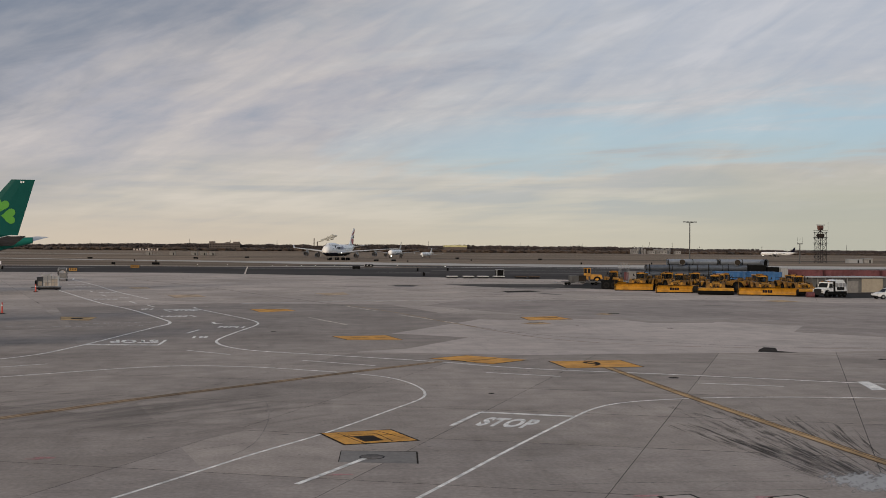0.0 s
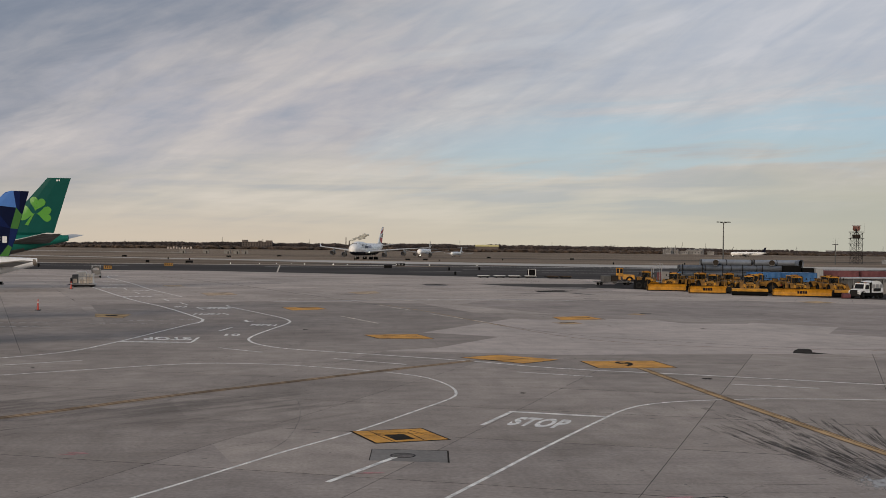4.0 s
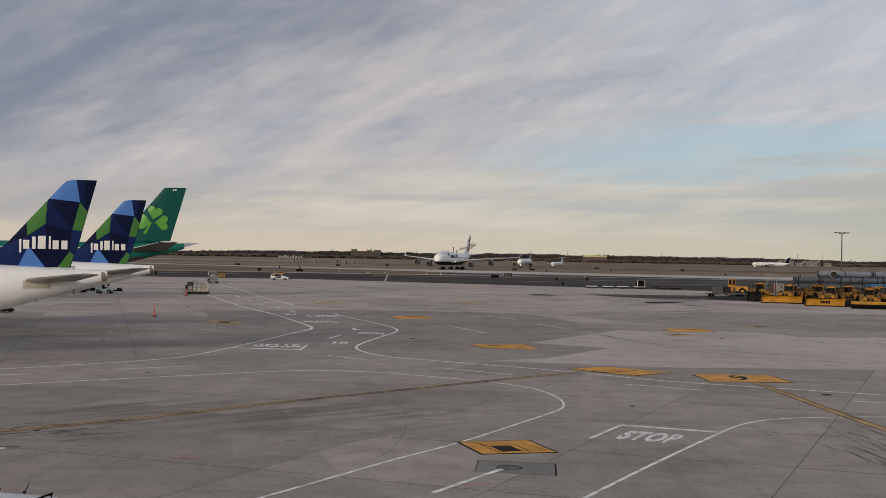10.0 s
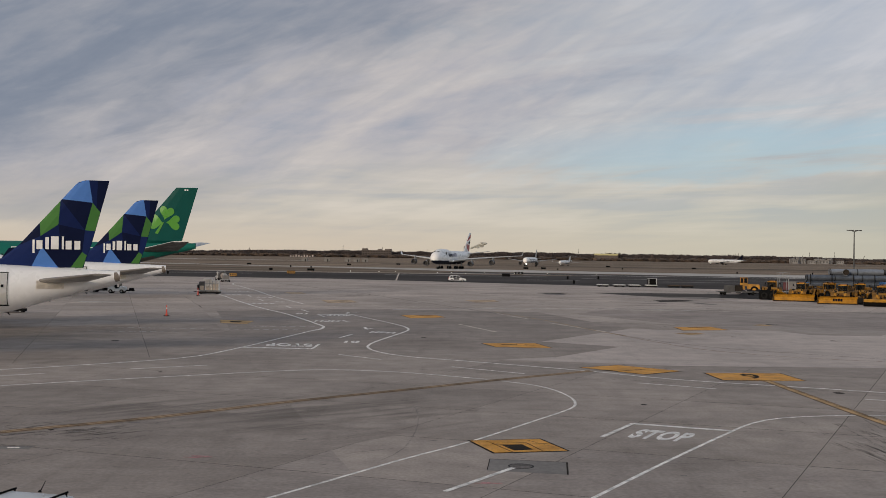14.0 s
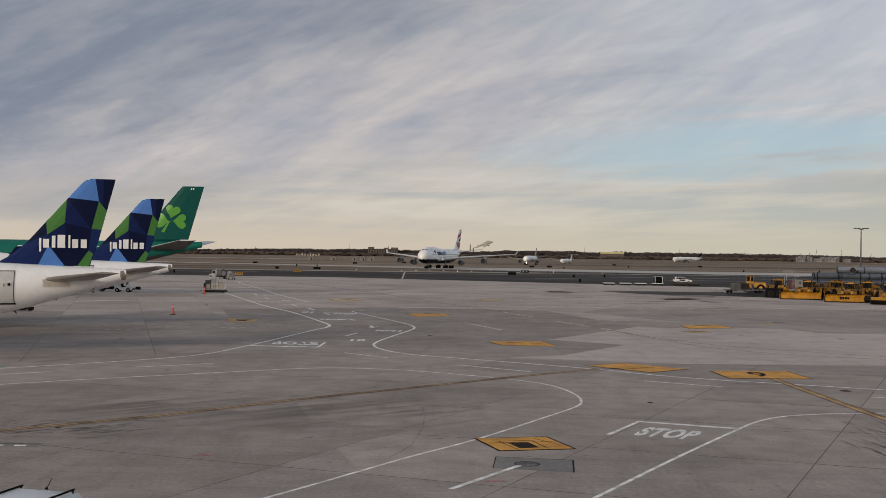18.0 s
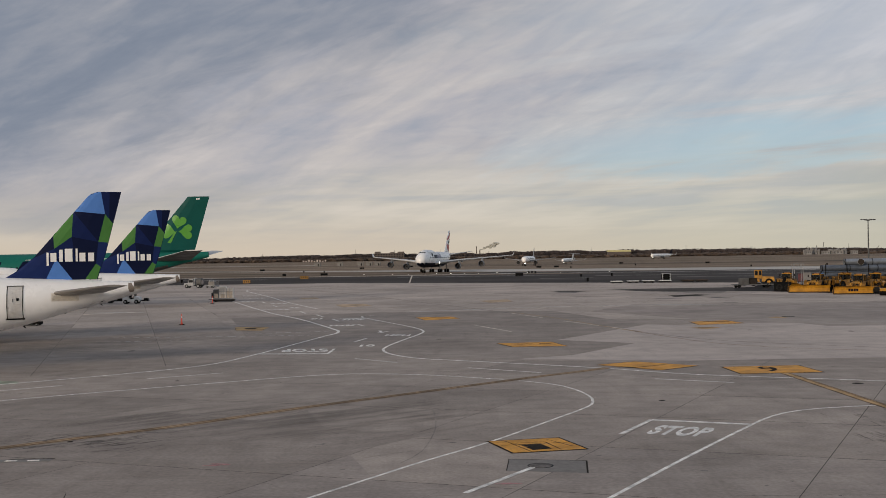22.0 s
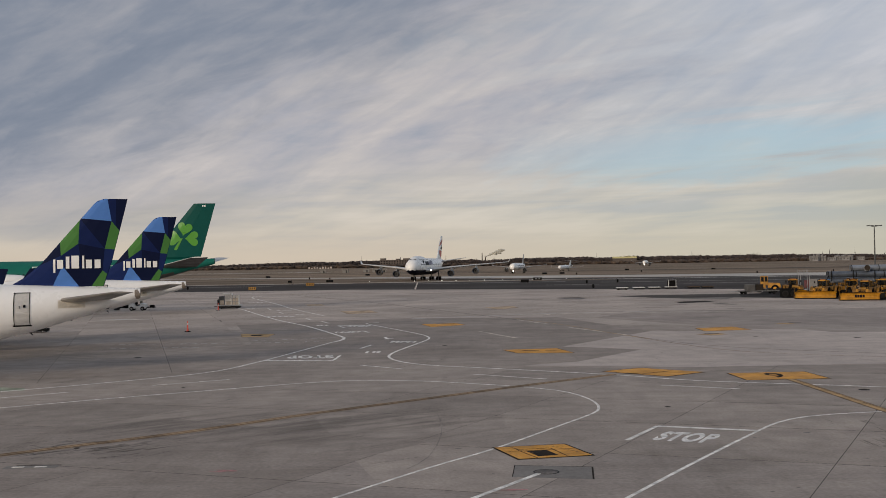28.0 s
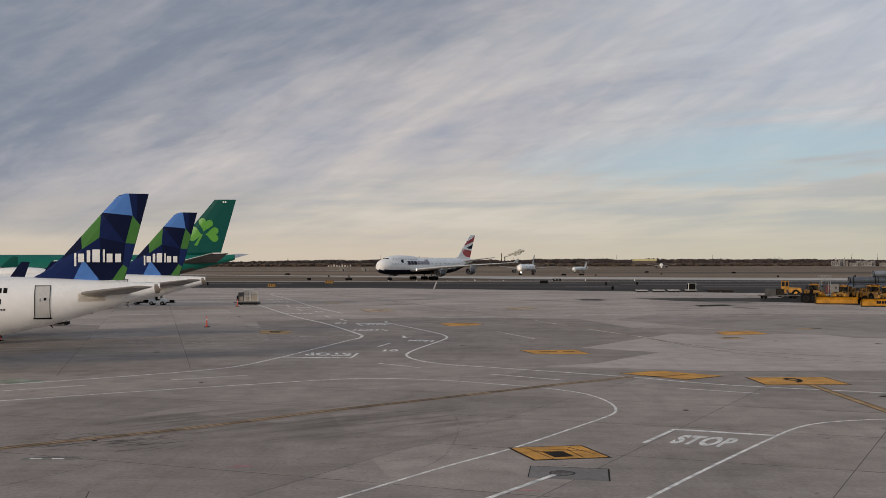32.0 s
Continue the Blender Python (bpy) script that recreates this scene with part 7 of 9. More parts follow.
def plow_yard():
    yellow = "yellow airport snow plow with wide curved blade"
    snow_plow("snow_plow", yellow, pose(59.8, 187.7, 0, 0, 0, -125), 6.9, angle=27)
    snow_plow("snow_plow", yellow, pose(63.6, 178.2, 0, 0, 0, -122), 6.3, angle=25, titled=True)
    snow_plow("snow_plow", "yellow airport snow broom with black rotary brush", pose(67.2, 171.6, 0, 0, 0, -110), 5.6, kind="broom")
    snow_plow("snow_plow", "yellow airport snow plow with very wide blade", pose(74.2, 169.0, 0, 0, 0, -104), 9.2, titled=True)
    snow_plow("snow_plow", yellow, pose(80.5, 169.4, 0, 0, 0, -95), 3.4, kind="broom")
    snow_plow("snow_plow", yellow, pose(64.2, 187.5, 0, 0, 0, -80), 4.5, stack=False)
    snow_plow("snow_plow", yellow, pose(70.6, 178.5, 0, 0, 0, 170), 4.0, kind="broom")
    snow_plow("snow_plow", yellow, pose(77.5, 178.5, 0, 0, 0, -85), 4.0, stack=False)
    for x, y, turn, w, kd in ((57.5, 198.5, -100, 3.6, "blade"), (66.8, 194, 175, 4.0, "broom"), (73.8, 185, 0, 3.6, "blade"), (83.2, 177.5, -88, 3.4, "broom"), (69.5, 187.5, -95, 4.0, "blade")):
        snow_plow("snow_plow", "yellow airport snow plow parked in the second row", pose(x, y, 0, 0, 0, turn), w, kind=kd, stack=False)
    wheel_loader(pose(59.2, 222.5, 0, 0, 0, -15))
    # dark machine at the end of the row
    ob = thing("black_blower_head", "black snow blower head with round openings", "snow blower", pose(54.4, 190.4, 0, 0, 0, -95))
    bm = bmesh.new()
    prism(bm, [(-0.6, 0.1), (-0.6, 1.6), (0.3, 1.7), (0.8, 0.9), (0.9, 0.1)], -1.4, 1.4)
    bmesh.ops.bevel(bm, geom=bm.edges[:], offset=0.06, segments=1, affect="EDGES", clamp_overlap=True)
    part("housing", bm, RUBBER, ob)
    for s in (-0.7, 0.7):
        bm = bmesh.new()
        lathe(bm, (0.86, s, 0.75), (1, 0, 0), [(0, 0.55), (0.06, 0.55), (0.06, 0.4), (0.0, 0.38)], 18)
        part("drum_ring", bm, DARK_METAL, ob)
    bm = bmesh.new()
    lathe(bm, (0, 0.2, 1.6), (-0.2, 0.4, 1), [(0, 0.3), (0.5, 0.26), (0.9, 0.2)], 12)
    part("chute", bm, RUBBER, ob)
    # platform frame on a truck behind the row
    ob = thing("work_platform", "grey steel access platform with guard rail", "platform", pose(60.9, 203, 0))
    for x in (-0.8, 0.8):
        for y in (-0.6, 0.6):
            bm = bmesh.new()
            box(bm, x, y, 0, 0.09, 0.09, 3.7)
            part("leg", bm, GREY_PAINT, ob)
    bm = bmesh.new()
    box(bm, 0, 0, 3.7, 2.0, 1.5, 0.1)
    part("deck", bm, GREY_PAINT, ob)
    for y in (-0.7, 0.7):
        bm = bmesh.new()
        for z in (4.2, 4.65):
            rod(bm, (-0.95, y, z), (0.95, y, z), 0.03, n=6)
        for k in range(4):
            rod(bm, (-0.95 + 0.63 * k, y, 3.8), (-0.95 + 0.63 * k, y, 4.65), 0.03, n=6)
        part("guard_rail", bm, GREY_PAINT, ob)


def grey_trailer():
    ob = thing("equipment_trailer", "grey box trailer with dark side on flat bed", "trailer", pose(54.2, 213, 0, 0, 0, 8))
    bm = bmesh.new()
    box(bm, 1.2, 0, 0.50, 8.8, 1.9, 0.22, 0.02)
    part("bed", bm, TRAILER_GREY, ob)
    for k in range(4):
        bm = bmesh.new()
        box(bm, 2.1 + 0.9 * k, -0.2, 0.72, 0.5, 0.9, 0.22 + 0.1 * (k % 2), 0.04)
        part("lashed_fitting", bm, DARK_METAL, ob)
    bm = bmesh.new()
    box(bm, -0.9, 0, 0.72, 1.6, 1.7, 1.2, 0.05)
    part("box_body", bm, TRAILER_GREY, ob)
    for k in range(3):
        bm = bmesh.new()
        box(bm, -1.5 + 0.6 * k, -0.87, 0.8, 0.07, 0.05, 1.05)
        part("box_batten", bm, TRAILER_GREY, ob)
    bm = bmesh.new()
    box(bm, 0.75, 0, 0.72, 1.5, 1.7, 1.2, 0.05)
    part("dark_box", bm, BLACK_PAINT, ob)
    bm = bmesh.new()
    rod(bm, (-3.2, 0, 0.6), (-5.4, 0, 0.45), 0.06, n=8)
    part("tow_bar", bm, GREY_PAINT, ob)
    tyre_set(ob, [(3.6, 0.85), (3.6, -0.85), (-2.2, 0.85), (-2.2, -0.85)], 0.32, 0.22, DARK_METAL)


def service_truck():
    ob = thing("service_truck", "white tank service truck parked beside shed", "truck", pose(81.7, 160.6, 0, 0, 0, 208))
    bm = bmesh.new()
    box(bm, 0.0, 0, 0.55, 6.2, 0.9, 0.3, 0.03)
    part("chassis", bm, DARK_METAL, ob)
    bm = bmesh.new()
    prism(bm, [(2.9, 0.6), (2.95, 1.2), (2.3, 1.45), (1.7, 1.5), (1.4, 2.35), (0.3, 2.4), (0.25, 0.6)], -1.0, 1.0, 0.08)
    bmesh.ops.bevel(bm, geom=bm.edges[:], offset=0.06, segments=1, affect="EDGES", clamp_overlap=True)
    part("cab", bm, WHITE_PAINT, ob)
    bm = bmesh.new()
    pane(bm, [(1.72, -0.82, 1.52), (1.72, 0.82, 1.52), (1.46, 0.76, 2.22), (1.46, -0.76, 2.22)])
    part("windscreen", bm, WINDOW_DARK, ob)
    for s in (1, -1):
        bm = bmesh.new()
        pane(bm, [(1.5, s * 0.985, 1.5), (0.5, s * 0.985, 1.5), (0.5, s * 0.945, 2.15), (1.3, s * 0.945, 2.15)])
        part("side_window", bm, WINDOW_DARK, ob)
        bm = bmesh.new()
        box(bm, 2.9, s * 0.75, 0.85, 0.1, 0.25, 0.2, 0.02)
        part("headlight", bm, STEEL, ob)
    bm = bmesh.new()
    box(bm, 2.95, 0, 0.75, 0.08, 1.3, 0.6, 0.02)
    part("grille", bm, DARK_METAL, ob)
    bm = bmesh.new()
    box(bm, 3.0, 0, 0.35, 0.25, 2.0, 0.4, 0.04)
    part("bumper", bm, DARK_METAL, ob)
    for s in (1, -1):
        bm = bmesh.new()
        box(bm, -0.6, s * 1.0, 0.42, 4.6, 0.14, 0.5, 0.03)
        part("side_skirt", bm, RUBBER, ob)
        bm = bmesh.new()
        rod(bm, (0.0, s * 1.05, 0.9), (0.0, s * 1.05, 2.6), 0.05, n=6)
        part("grab_pole", bm, DARK_METAL, ob)
        bm = bmesh.new()
        box(bm, 1.55, s * 1.22, 1.5, 0.1, 0.22, 0.5, 0.02)
        part("mirror", bm, DARK_METAL, ob)
    bm = bmesh.new()
    prism(bm, [(0.1, 0.8), (0.05, 2.5), (-1.0, 2.75), (-2.4, 2.7), (-3.1, 2.1), (-3.1, 0.8)], -1.1, 1.1, 0.15)
    bmesh.ops.bevel(bm, geom=bm.edges[:], offset=0.12, segments=2, affect="EDGES", clamp_overlap=True)
    part("tank_body", bm, WHITE_PAINT, ob, smooth=True)
    bm = bmesh.new()
    box(bm, -1.4, 1.08, 1.1, 1.8, 0.08, 0.5, 0.02)
    box(bm, -1.4, -1.08, 1.1, 1.8, 0.08, 0.5, 0.02)
    part("side_locker", bm, DARK_METAL, ob)
    for s in (1, -1):
        # black blocks stand in for the shade between cab and tank
        bm = bmesh.new()
        box(bm, 0.17, s * 0.5, 0.9, 0.16, 1.2, 1.6, 0.02)
        part("cab_gap", bm, RUBBER, ob, "black block for the shaded gap behind the cab")
        bm = bmesh.new()
        lathe(bm, (2.0, s * 0.92, 0.5), (0, 1, 0), [(-0.2, 0.58), (-0.2, 0.66), (0.2, 0.66), (0.2, 0.58)], 18, caps=False)
        bmesh.ops.delete(bm, geom=[v for v in bm.verts if v.co.z < 0.5], context="VERTS")
        part("front_fender", bm, RUBBER, ob)
        for x in (-0.35, -1.35, -2.35):
            bm = bmesh.new()
            box(bm, x, s * 1.13, 1.68, 0.75, 0.05, 0.55, 0.02)
            part("tank_panel", bm, GREY_PAINT, ob)
        bm = bmesh.new()
        rod(bm, (-2.9, s * 0.95, 0.9), (-2.9, s * 0.95, 2.9), 0.04, n=6)
        rod(bm, (-2.9, s * 0.95, 2.9), (-0.4, s * 0.95, 3.0), 0.035, n=6)
        part("tank_rail", bm, DARK_METAL, ob)
        bm = bmesh.new()
        box(bm, 1.0, s * 0.62, 2.38, 0.5, 0.22, 0.16, 0.03)
        part("roof_lamp", bm, AMBER, ob)
    tyre_set(ob, [(2.0, 0.9), (2.0, -0.9), (-1.5, 0.9), (-1.5, -0.9), (-2.6, 0.9), (-2.6, -0.9)], 0.5, 0.32, DARK_METAL)
    ob = thing("steel_drum", "dull red steel drum lying beside the plows", "drum", pose(77.6, 158.9, 0))
    bm = bmesh.new()
    lathe(bm, (-0.5, 0, 0.42), (1, 0, 0), [(0, 0.36), (0.02, 0.42), (0.3, 0.40), (0.33, 0.42), (0.36, 0.40), (0.66, 0.40), (0.69, 0.42), (0.72, 0.40), (1.18, 0.42), (1.2, 0.36)], 16)
    part("shell", bm, RED_BOX, ob, smooth=True)
    bm = bmesh.new()
    lathe(bm, (-0.515, 0.2, 0.5), (1, 0, 0), [(0, 0.06), (0.02, 0.06)], 8)
    part("bung", bm, DARK_METAL, ob)


def corrugated(name, label, category, m, sx, sy, sz, mat, group=""):
    """Ribbed steel freight container with corner posts and doors."""
    ob = thing(name, label, category, m, group)
    bm = bmesh.new()
    n = int(sx / 0.28)
    for s in (-1, 1):
        prev = None
        for i in range(n + 1):
            x = -sx / 2 + sx * i / n
            y = s * (sy / 2 - (0.05 if (i // 2) % 2 else 0.0))
            cur = (bm.verts.new((x, y, 0.12)), bm.verts.new((x, y, sz - 0.1)))
            if prev:
                bm.faces.new((prev[0], cur[0], cur[1], prev[1]) if s < 0 else (prev[0], prev[1], cur[1], cur[0]))
            prev = cur
    part("side_wall", bm, mat, ob)
    bm = bmesh.new()
    box(bm, 0, 0, sz - 0.1, sx, sy, 0.1, 0.02)
    part("roof", bm, mat, ob)
    bm = bmesh.new()
    box(bm, 0, 0, 0, sx, sy, 0.14, 0.02)
    part("floor_frame", bm, mat, ob)
    for s in (-1, 1):
        bm = bmesh.new()
        box(bm, s * (sx / 2 - 0.03), 0, 0.14, 0.06, sy - 0.2, sz - 0.24)
        part("end_wall", bm, mat, ob)
        for q in (-1, 1):
            bm = bmesh.new()
            box(bm, s * (sx / 2 - 0.08), q * (sy / 2 - 0.08), 0.0, 0.16, 0.16, sz, 0.01)
            part("corner_post", bm, mat, ob)
    return ob


def yard_background():
    for x, y, sx, t in ((84.6, 201, 12.0, -6), (87.0, 197.2, 6.1, -6)):
        corrugated("freight_container", "blue ribbed steel freight container", "container", pose(x, y, 0, 0, 0, t), sx, 2.44, 3.15, BLUE_BOX, "blue containers")
    for k in range(4):
        corrugated("freight_container", "dull red ribbed steel freight container", "container", pose(109 + 12.6 * k, 231 - 1.6 * k, 0, 0, 0, -7), 12.2, 2.44, 3.05, RED_BOX, "red containers")
    # pile of large pipes
    for x0, x1, y, z in ((73.5, 101.5, 229, 0.71), (73.5, 101.5, 230.5, 0.71), (73.5, 101.5, 229.7, 2.0), (73.5, 97.0, 229, 3.34), (78.6, 90.2, 229.6, 4.62), (90.6, 101.2, 229.6, 4.62)):
        ob = thing("large_pipe", "large grey sheet-metal pipe stacked in a pile" if z > 4 else "dark grey sheet-metal pipe stacked low in a pile", "pipe", pose(0, 0, 0), "stacked pipes")
        bm = bmesh.new()
        lathe(bm, (x0, y, z), (1, 0, 0), [(0, 0.58), (0, 0.66), (x1 - x0, 0.66), (x1 - x0, 0.58), (0, 0.58)], 20, caps=False)
        part("shell", bm, PIPE if z > 4 else PIPE_DARK, ob, smooth=True)
        n = int((x1 - x0) / 5)
        for k in range(n + 1):
            bm = bmesh.new()
            xx = x0 + 0.1 + (x1 - x0 - 0.3) * k / n
            lathe(bm, (xx, y, z), (1, 0, 0), [(0, 0.66), (0.0, 0.71), (0.14, 0.71), (0.14, 0.66)], 20, caps=False)
            part("flange", bm, DARK_METAL, ob)
        # black discs give the shade inside the open pipe ends
        bm = bmesh.new()
        lathe(bm, (x0 + 0.3, y, z), (1, 0, 0), [(0, 0.02), (0, 0.57)], 20, caps=False)
        lathe(bm, (x1 - 0.3, y, z), (1, 0, 0), [(0, 0.02), (0, 0.57)], 20, caps=False)
        part("inner_disc", bm, BLACK_PAINT, ob)
    ob = thing("pipe_elbow", "grey pipe elbow with dark open mouth", "pipe", pose(81.9, 228.5, 4.61))
    bm = bmesh.new()
    lathe(bm, (0, 0, 0), (-0.5, -1, 0.0), [(-0.3, 0.62), (0.9, 0.66), (0.9, 0.635), (0.3, 0.6)], 18, caps=False)
    part("mouth", bm, PIPE, ob, smooth=True)
    # black disc in place of the shaded inside of the elbow
    bm = bmesh.new()
    lathe(bm, (0, 0, 0), (-0.5, -1, 0.0), [(0.7, 0.02), (0.7, 0.63)], 18, caps=False)
    part("dark_inside", bm, BLACK_PAINT, ob)
    copy_thing(ob, pose(94.6, 228.5, 4.61))
    ob = thing("pipe_end", "wide dark open end of a grey pipe", "pipe", pose(100.4, 228.6, 4.45))
    bm = bmesh.new()
    lathe(bm, (0, 0, 0), (0.55, -1, 0.0), [(-0.2, 0.72), (1.0, 0.95), (1.0, 0.90), (0.3, 0.66)], 20, caps=False)
    part("mouth", bm, PIPE_DARK, ob, smooth=True)
    # black disc in place of the shaded inside of the pipe end
    bm = bmesh.new()
    lathe(bm, (0, 0, 0), (0.55, -1, 0.0), [(0.7, 0.02), (0.7, 0.86)], 20, caps=False)
    part("dark_inside", bm, RUBBER, ob)
    for k, (x, w, h) in enumerate(((98.0, 3.6, 4.0), (101.6, 2.4, 3.6), (92.0, 2.8, 1.7))):
        ob = thing("storage_bin", "black steel storage bin beneath the stacked pipes", "bin", pose(x, 226.2, 0, 0, 0, -4), "storage bins")
        bm = bmesh.new()
        box(bm, 0, 0, 0.12, w, 1.6, h - 0.12, 0.05, taper=(1.05, 1.05))
        part("body", bm, RUBBER, ob)
        for q in (-1, 1):
            bm = bmesh.new()
            box(bm, q * w * 0.36, 0, 0, 0.14, 1.5, 0.12)
            part("skid", bm, DARK_METAL, ob)
        bm = bmesh.new()
        box(bm, 0, 0, h, w * 1.07, 1.75, 0.08, 0.02)
        part("rim", bm, DARK_METAL, ob)
    # rack posts before the pile
    for k in range(7):
        ob = thing("rack_post", "grey steel rack post holding stacked pipes", "post", pose(74.2 + 4.5 * k, 228.1, 0), "rack posts")
        bm = bmesh.new()
        box(bm, 0, 0, 0, 0.16, 0.16, 4.2, 0.02)
        part("shaft", bm, DARK_METAL, ob)
        bm = bmesh.new()
        box(bm, 0, 0, 0, 0.4, 0.4, 0.04)
        part("foot_plate", bm, DARK_METAL, ob)
    # black blocks added to stand for the shaded gaps behind the plow row
    for k, (x, w, h) in enumerate(((70.5, 3.2, 1.5), (76.0, 4.2, 1.9), (81.5, 3.4, 1.6))):
        ob = thing("covered_attachment", "black block added for the dark gaps behind the snow plows", "plow attachment", pose(x, 205 + 1.5 * k, 0, 0, 0, -8), "stored attachments")
        bm = bmesh.new()
        prism(bm, [(-w / 2, 0.05), (-w / 2, h * 0.8), (-w * 0.3, h), (w * 0.35, h * 0.92), (w / 2, h * 0.5), (w / 2, 0.05)], -0.9, 0.9)
        bmesh.ops.bevel(bm, geom=bm.edges[:], offset=0.07, segments=1, affect="EDGES", clamp_overlap=True)
        part("housing", bm, RUBBER, ob)
        bm = bmesh.new()
        for s in (-0.5, 0.5):
            rod(bm, (-w * 0.3, s, 0.0), (-w * 0.3, s, h + 0.35), 0.05, n=6)
        part("hitch_frame", bm, DARK_METAL, ob)
    for x, w, h, mat, label in ((66.2, 0.9, 2.5, RED_BOX, "red printed signboard on two posts"), (70.4, 1.0, 2.6, BLUE_BOX, "blue printed signboard on two posts"), (67.6, 1.5, 2.7, TANK_WHITE, "white printed signboard on two posts")):
        ob = thing("printed_signboard", label, "signboard", pose(x, 219, 0, 0, 0, -5), "printed signboards")
        bm = bmesh.new()
        box(bm, 0, 0, 0.9, w, 0.12, h - 0.9, 0.02)
        part("board", bm, mat, ob)
        for s in (-0.4, 0.4):
            bm = bmesh.new()
            box(bm, s * w, 0.08, 0, 0.08, 0.08, 1.2)
            part("post", bm, DARK_METAL, ob)
    # stacked pale panels and a dark unit at the ends of the pile
    for x, y, sx, sz, mat, label in ((68.6, 214, 2.8, 2.2, TRAILER_GREY, "pale equipment cabinet with printed side panels"), (103.6, 225, 1.6, 3.6, GREY_PAINT, "grey equipment cabinet behind containers")):
        ob = thing("equipment_cabinet", label, "cabinet", pose(x, y, 0, 0, 0, -5))
        bm = bmesh.new()
        box(bm, 0, 0, 0, sx, 1.6, sz, 0.04)
        part("body", bm, mat, ob)
        for k in range(4):
            bm = bmesh.new()
            box(bm, -sx / 2 + sx * (k + 0.5) / 4, -0.82, 0.3, sx / 4 - 0.12, 0.05, sz - 0.5, 0.01)
            part("panel", bm, TRAILER_GREY if sx > 2 else GREY_METAL, ob)
    # low shed
    ob = thing("storage_shed", "low flat-roofed shed with tan wall panel", "shed", pose(93.0, 178.2, 0, 0, 0, 10))
    bm = bmesh.new()
    box(bm, 0, 0, 0, 15.4, 4.2, 2.6, 0.03)
    part("wall", bm, TRAILER_GREY, ob)
    bm = bmesh.new()
    box(bm, 0, 0, 2.6, 16.0, 4.8, 0.24, 0.03)
    part("roof", bm, GREY_METAL, ob)
    bm = bmesh.new()
    box(bm, 4.6, -2.12, 0.1, 4.4, 0.06, 2.4, 0.02)
    part("wall_panel", bm, TAN, ob, "tan wall panel")
    bm = bmesh.new()
    box(bm, 0.6, -2.12, 0.05, 2.2, 0.06, 2.0, 0.02)
    part("shed_door", bm, HUT_GREY, ob)
    for k in range(5):
        bm = bmesh.new()
        box(bm, -6.6 + 1.5 * k, -2.14, 0.0, 0.1, 0.08, 2.6)
        part("batten", bm, GREY_METAL, ob)
    ob = sport_utility("parked_pickup", "white utility car parked beside the shed", pose(87.6, 153.6, 0, 0, 0, 186))
    # high lamp mast
    ob = thing("lamp_mast", "tall grey lamp mast with paired floodlights", "lamp mast", pose(102.2, 280, 0))
    bm = bmesh.new()
    rod(bm, (0, 0, 0), (0, 0, 14.8), 0.24, 0.12, 12)
    part("pole", bm, MAST_GREY, ob)
    bm = bmesh.new()
    box(bm, 0, 0, 0, 0.9, 0.9, 0.3, 0.05)
    part("footing", bm, CONCRETE_PALE, ob)
    for s in (-1, 1):
        bm = bmesh.new()
        rod(bm, (0, 0, 14.6), (s * 1.2, 0, 14.9), 0.07, n=8)
        part("arm", bm, MAST_GREY, ob)
        for q in (0.55, 1.55):
            bm = bmesh.new()
            box(bm, s * q, 0, 14.8, 0.75, 0.5, 0.24, 0.05)
            part("floodlight", bm, MAST_GREY, ob)


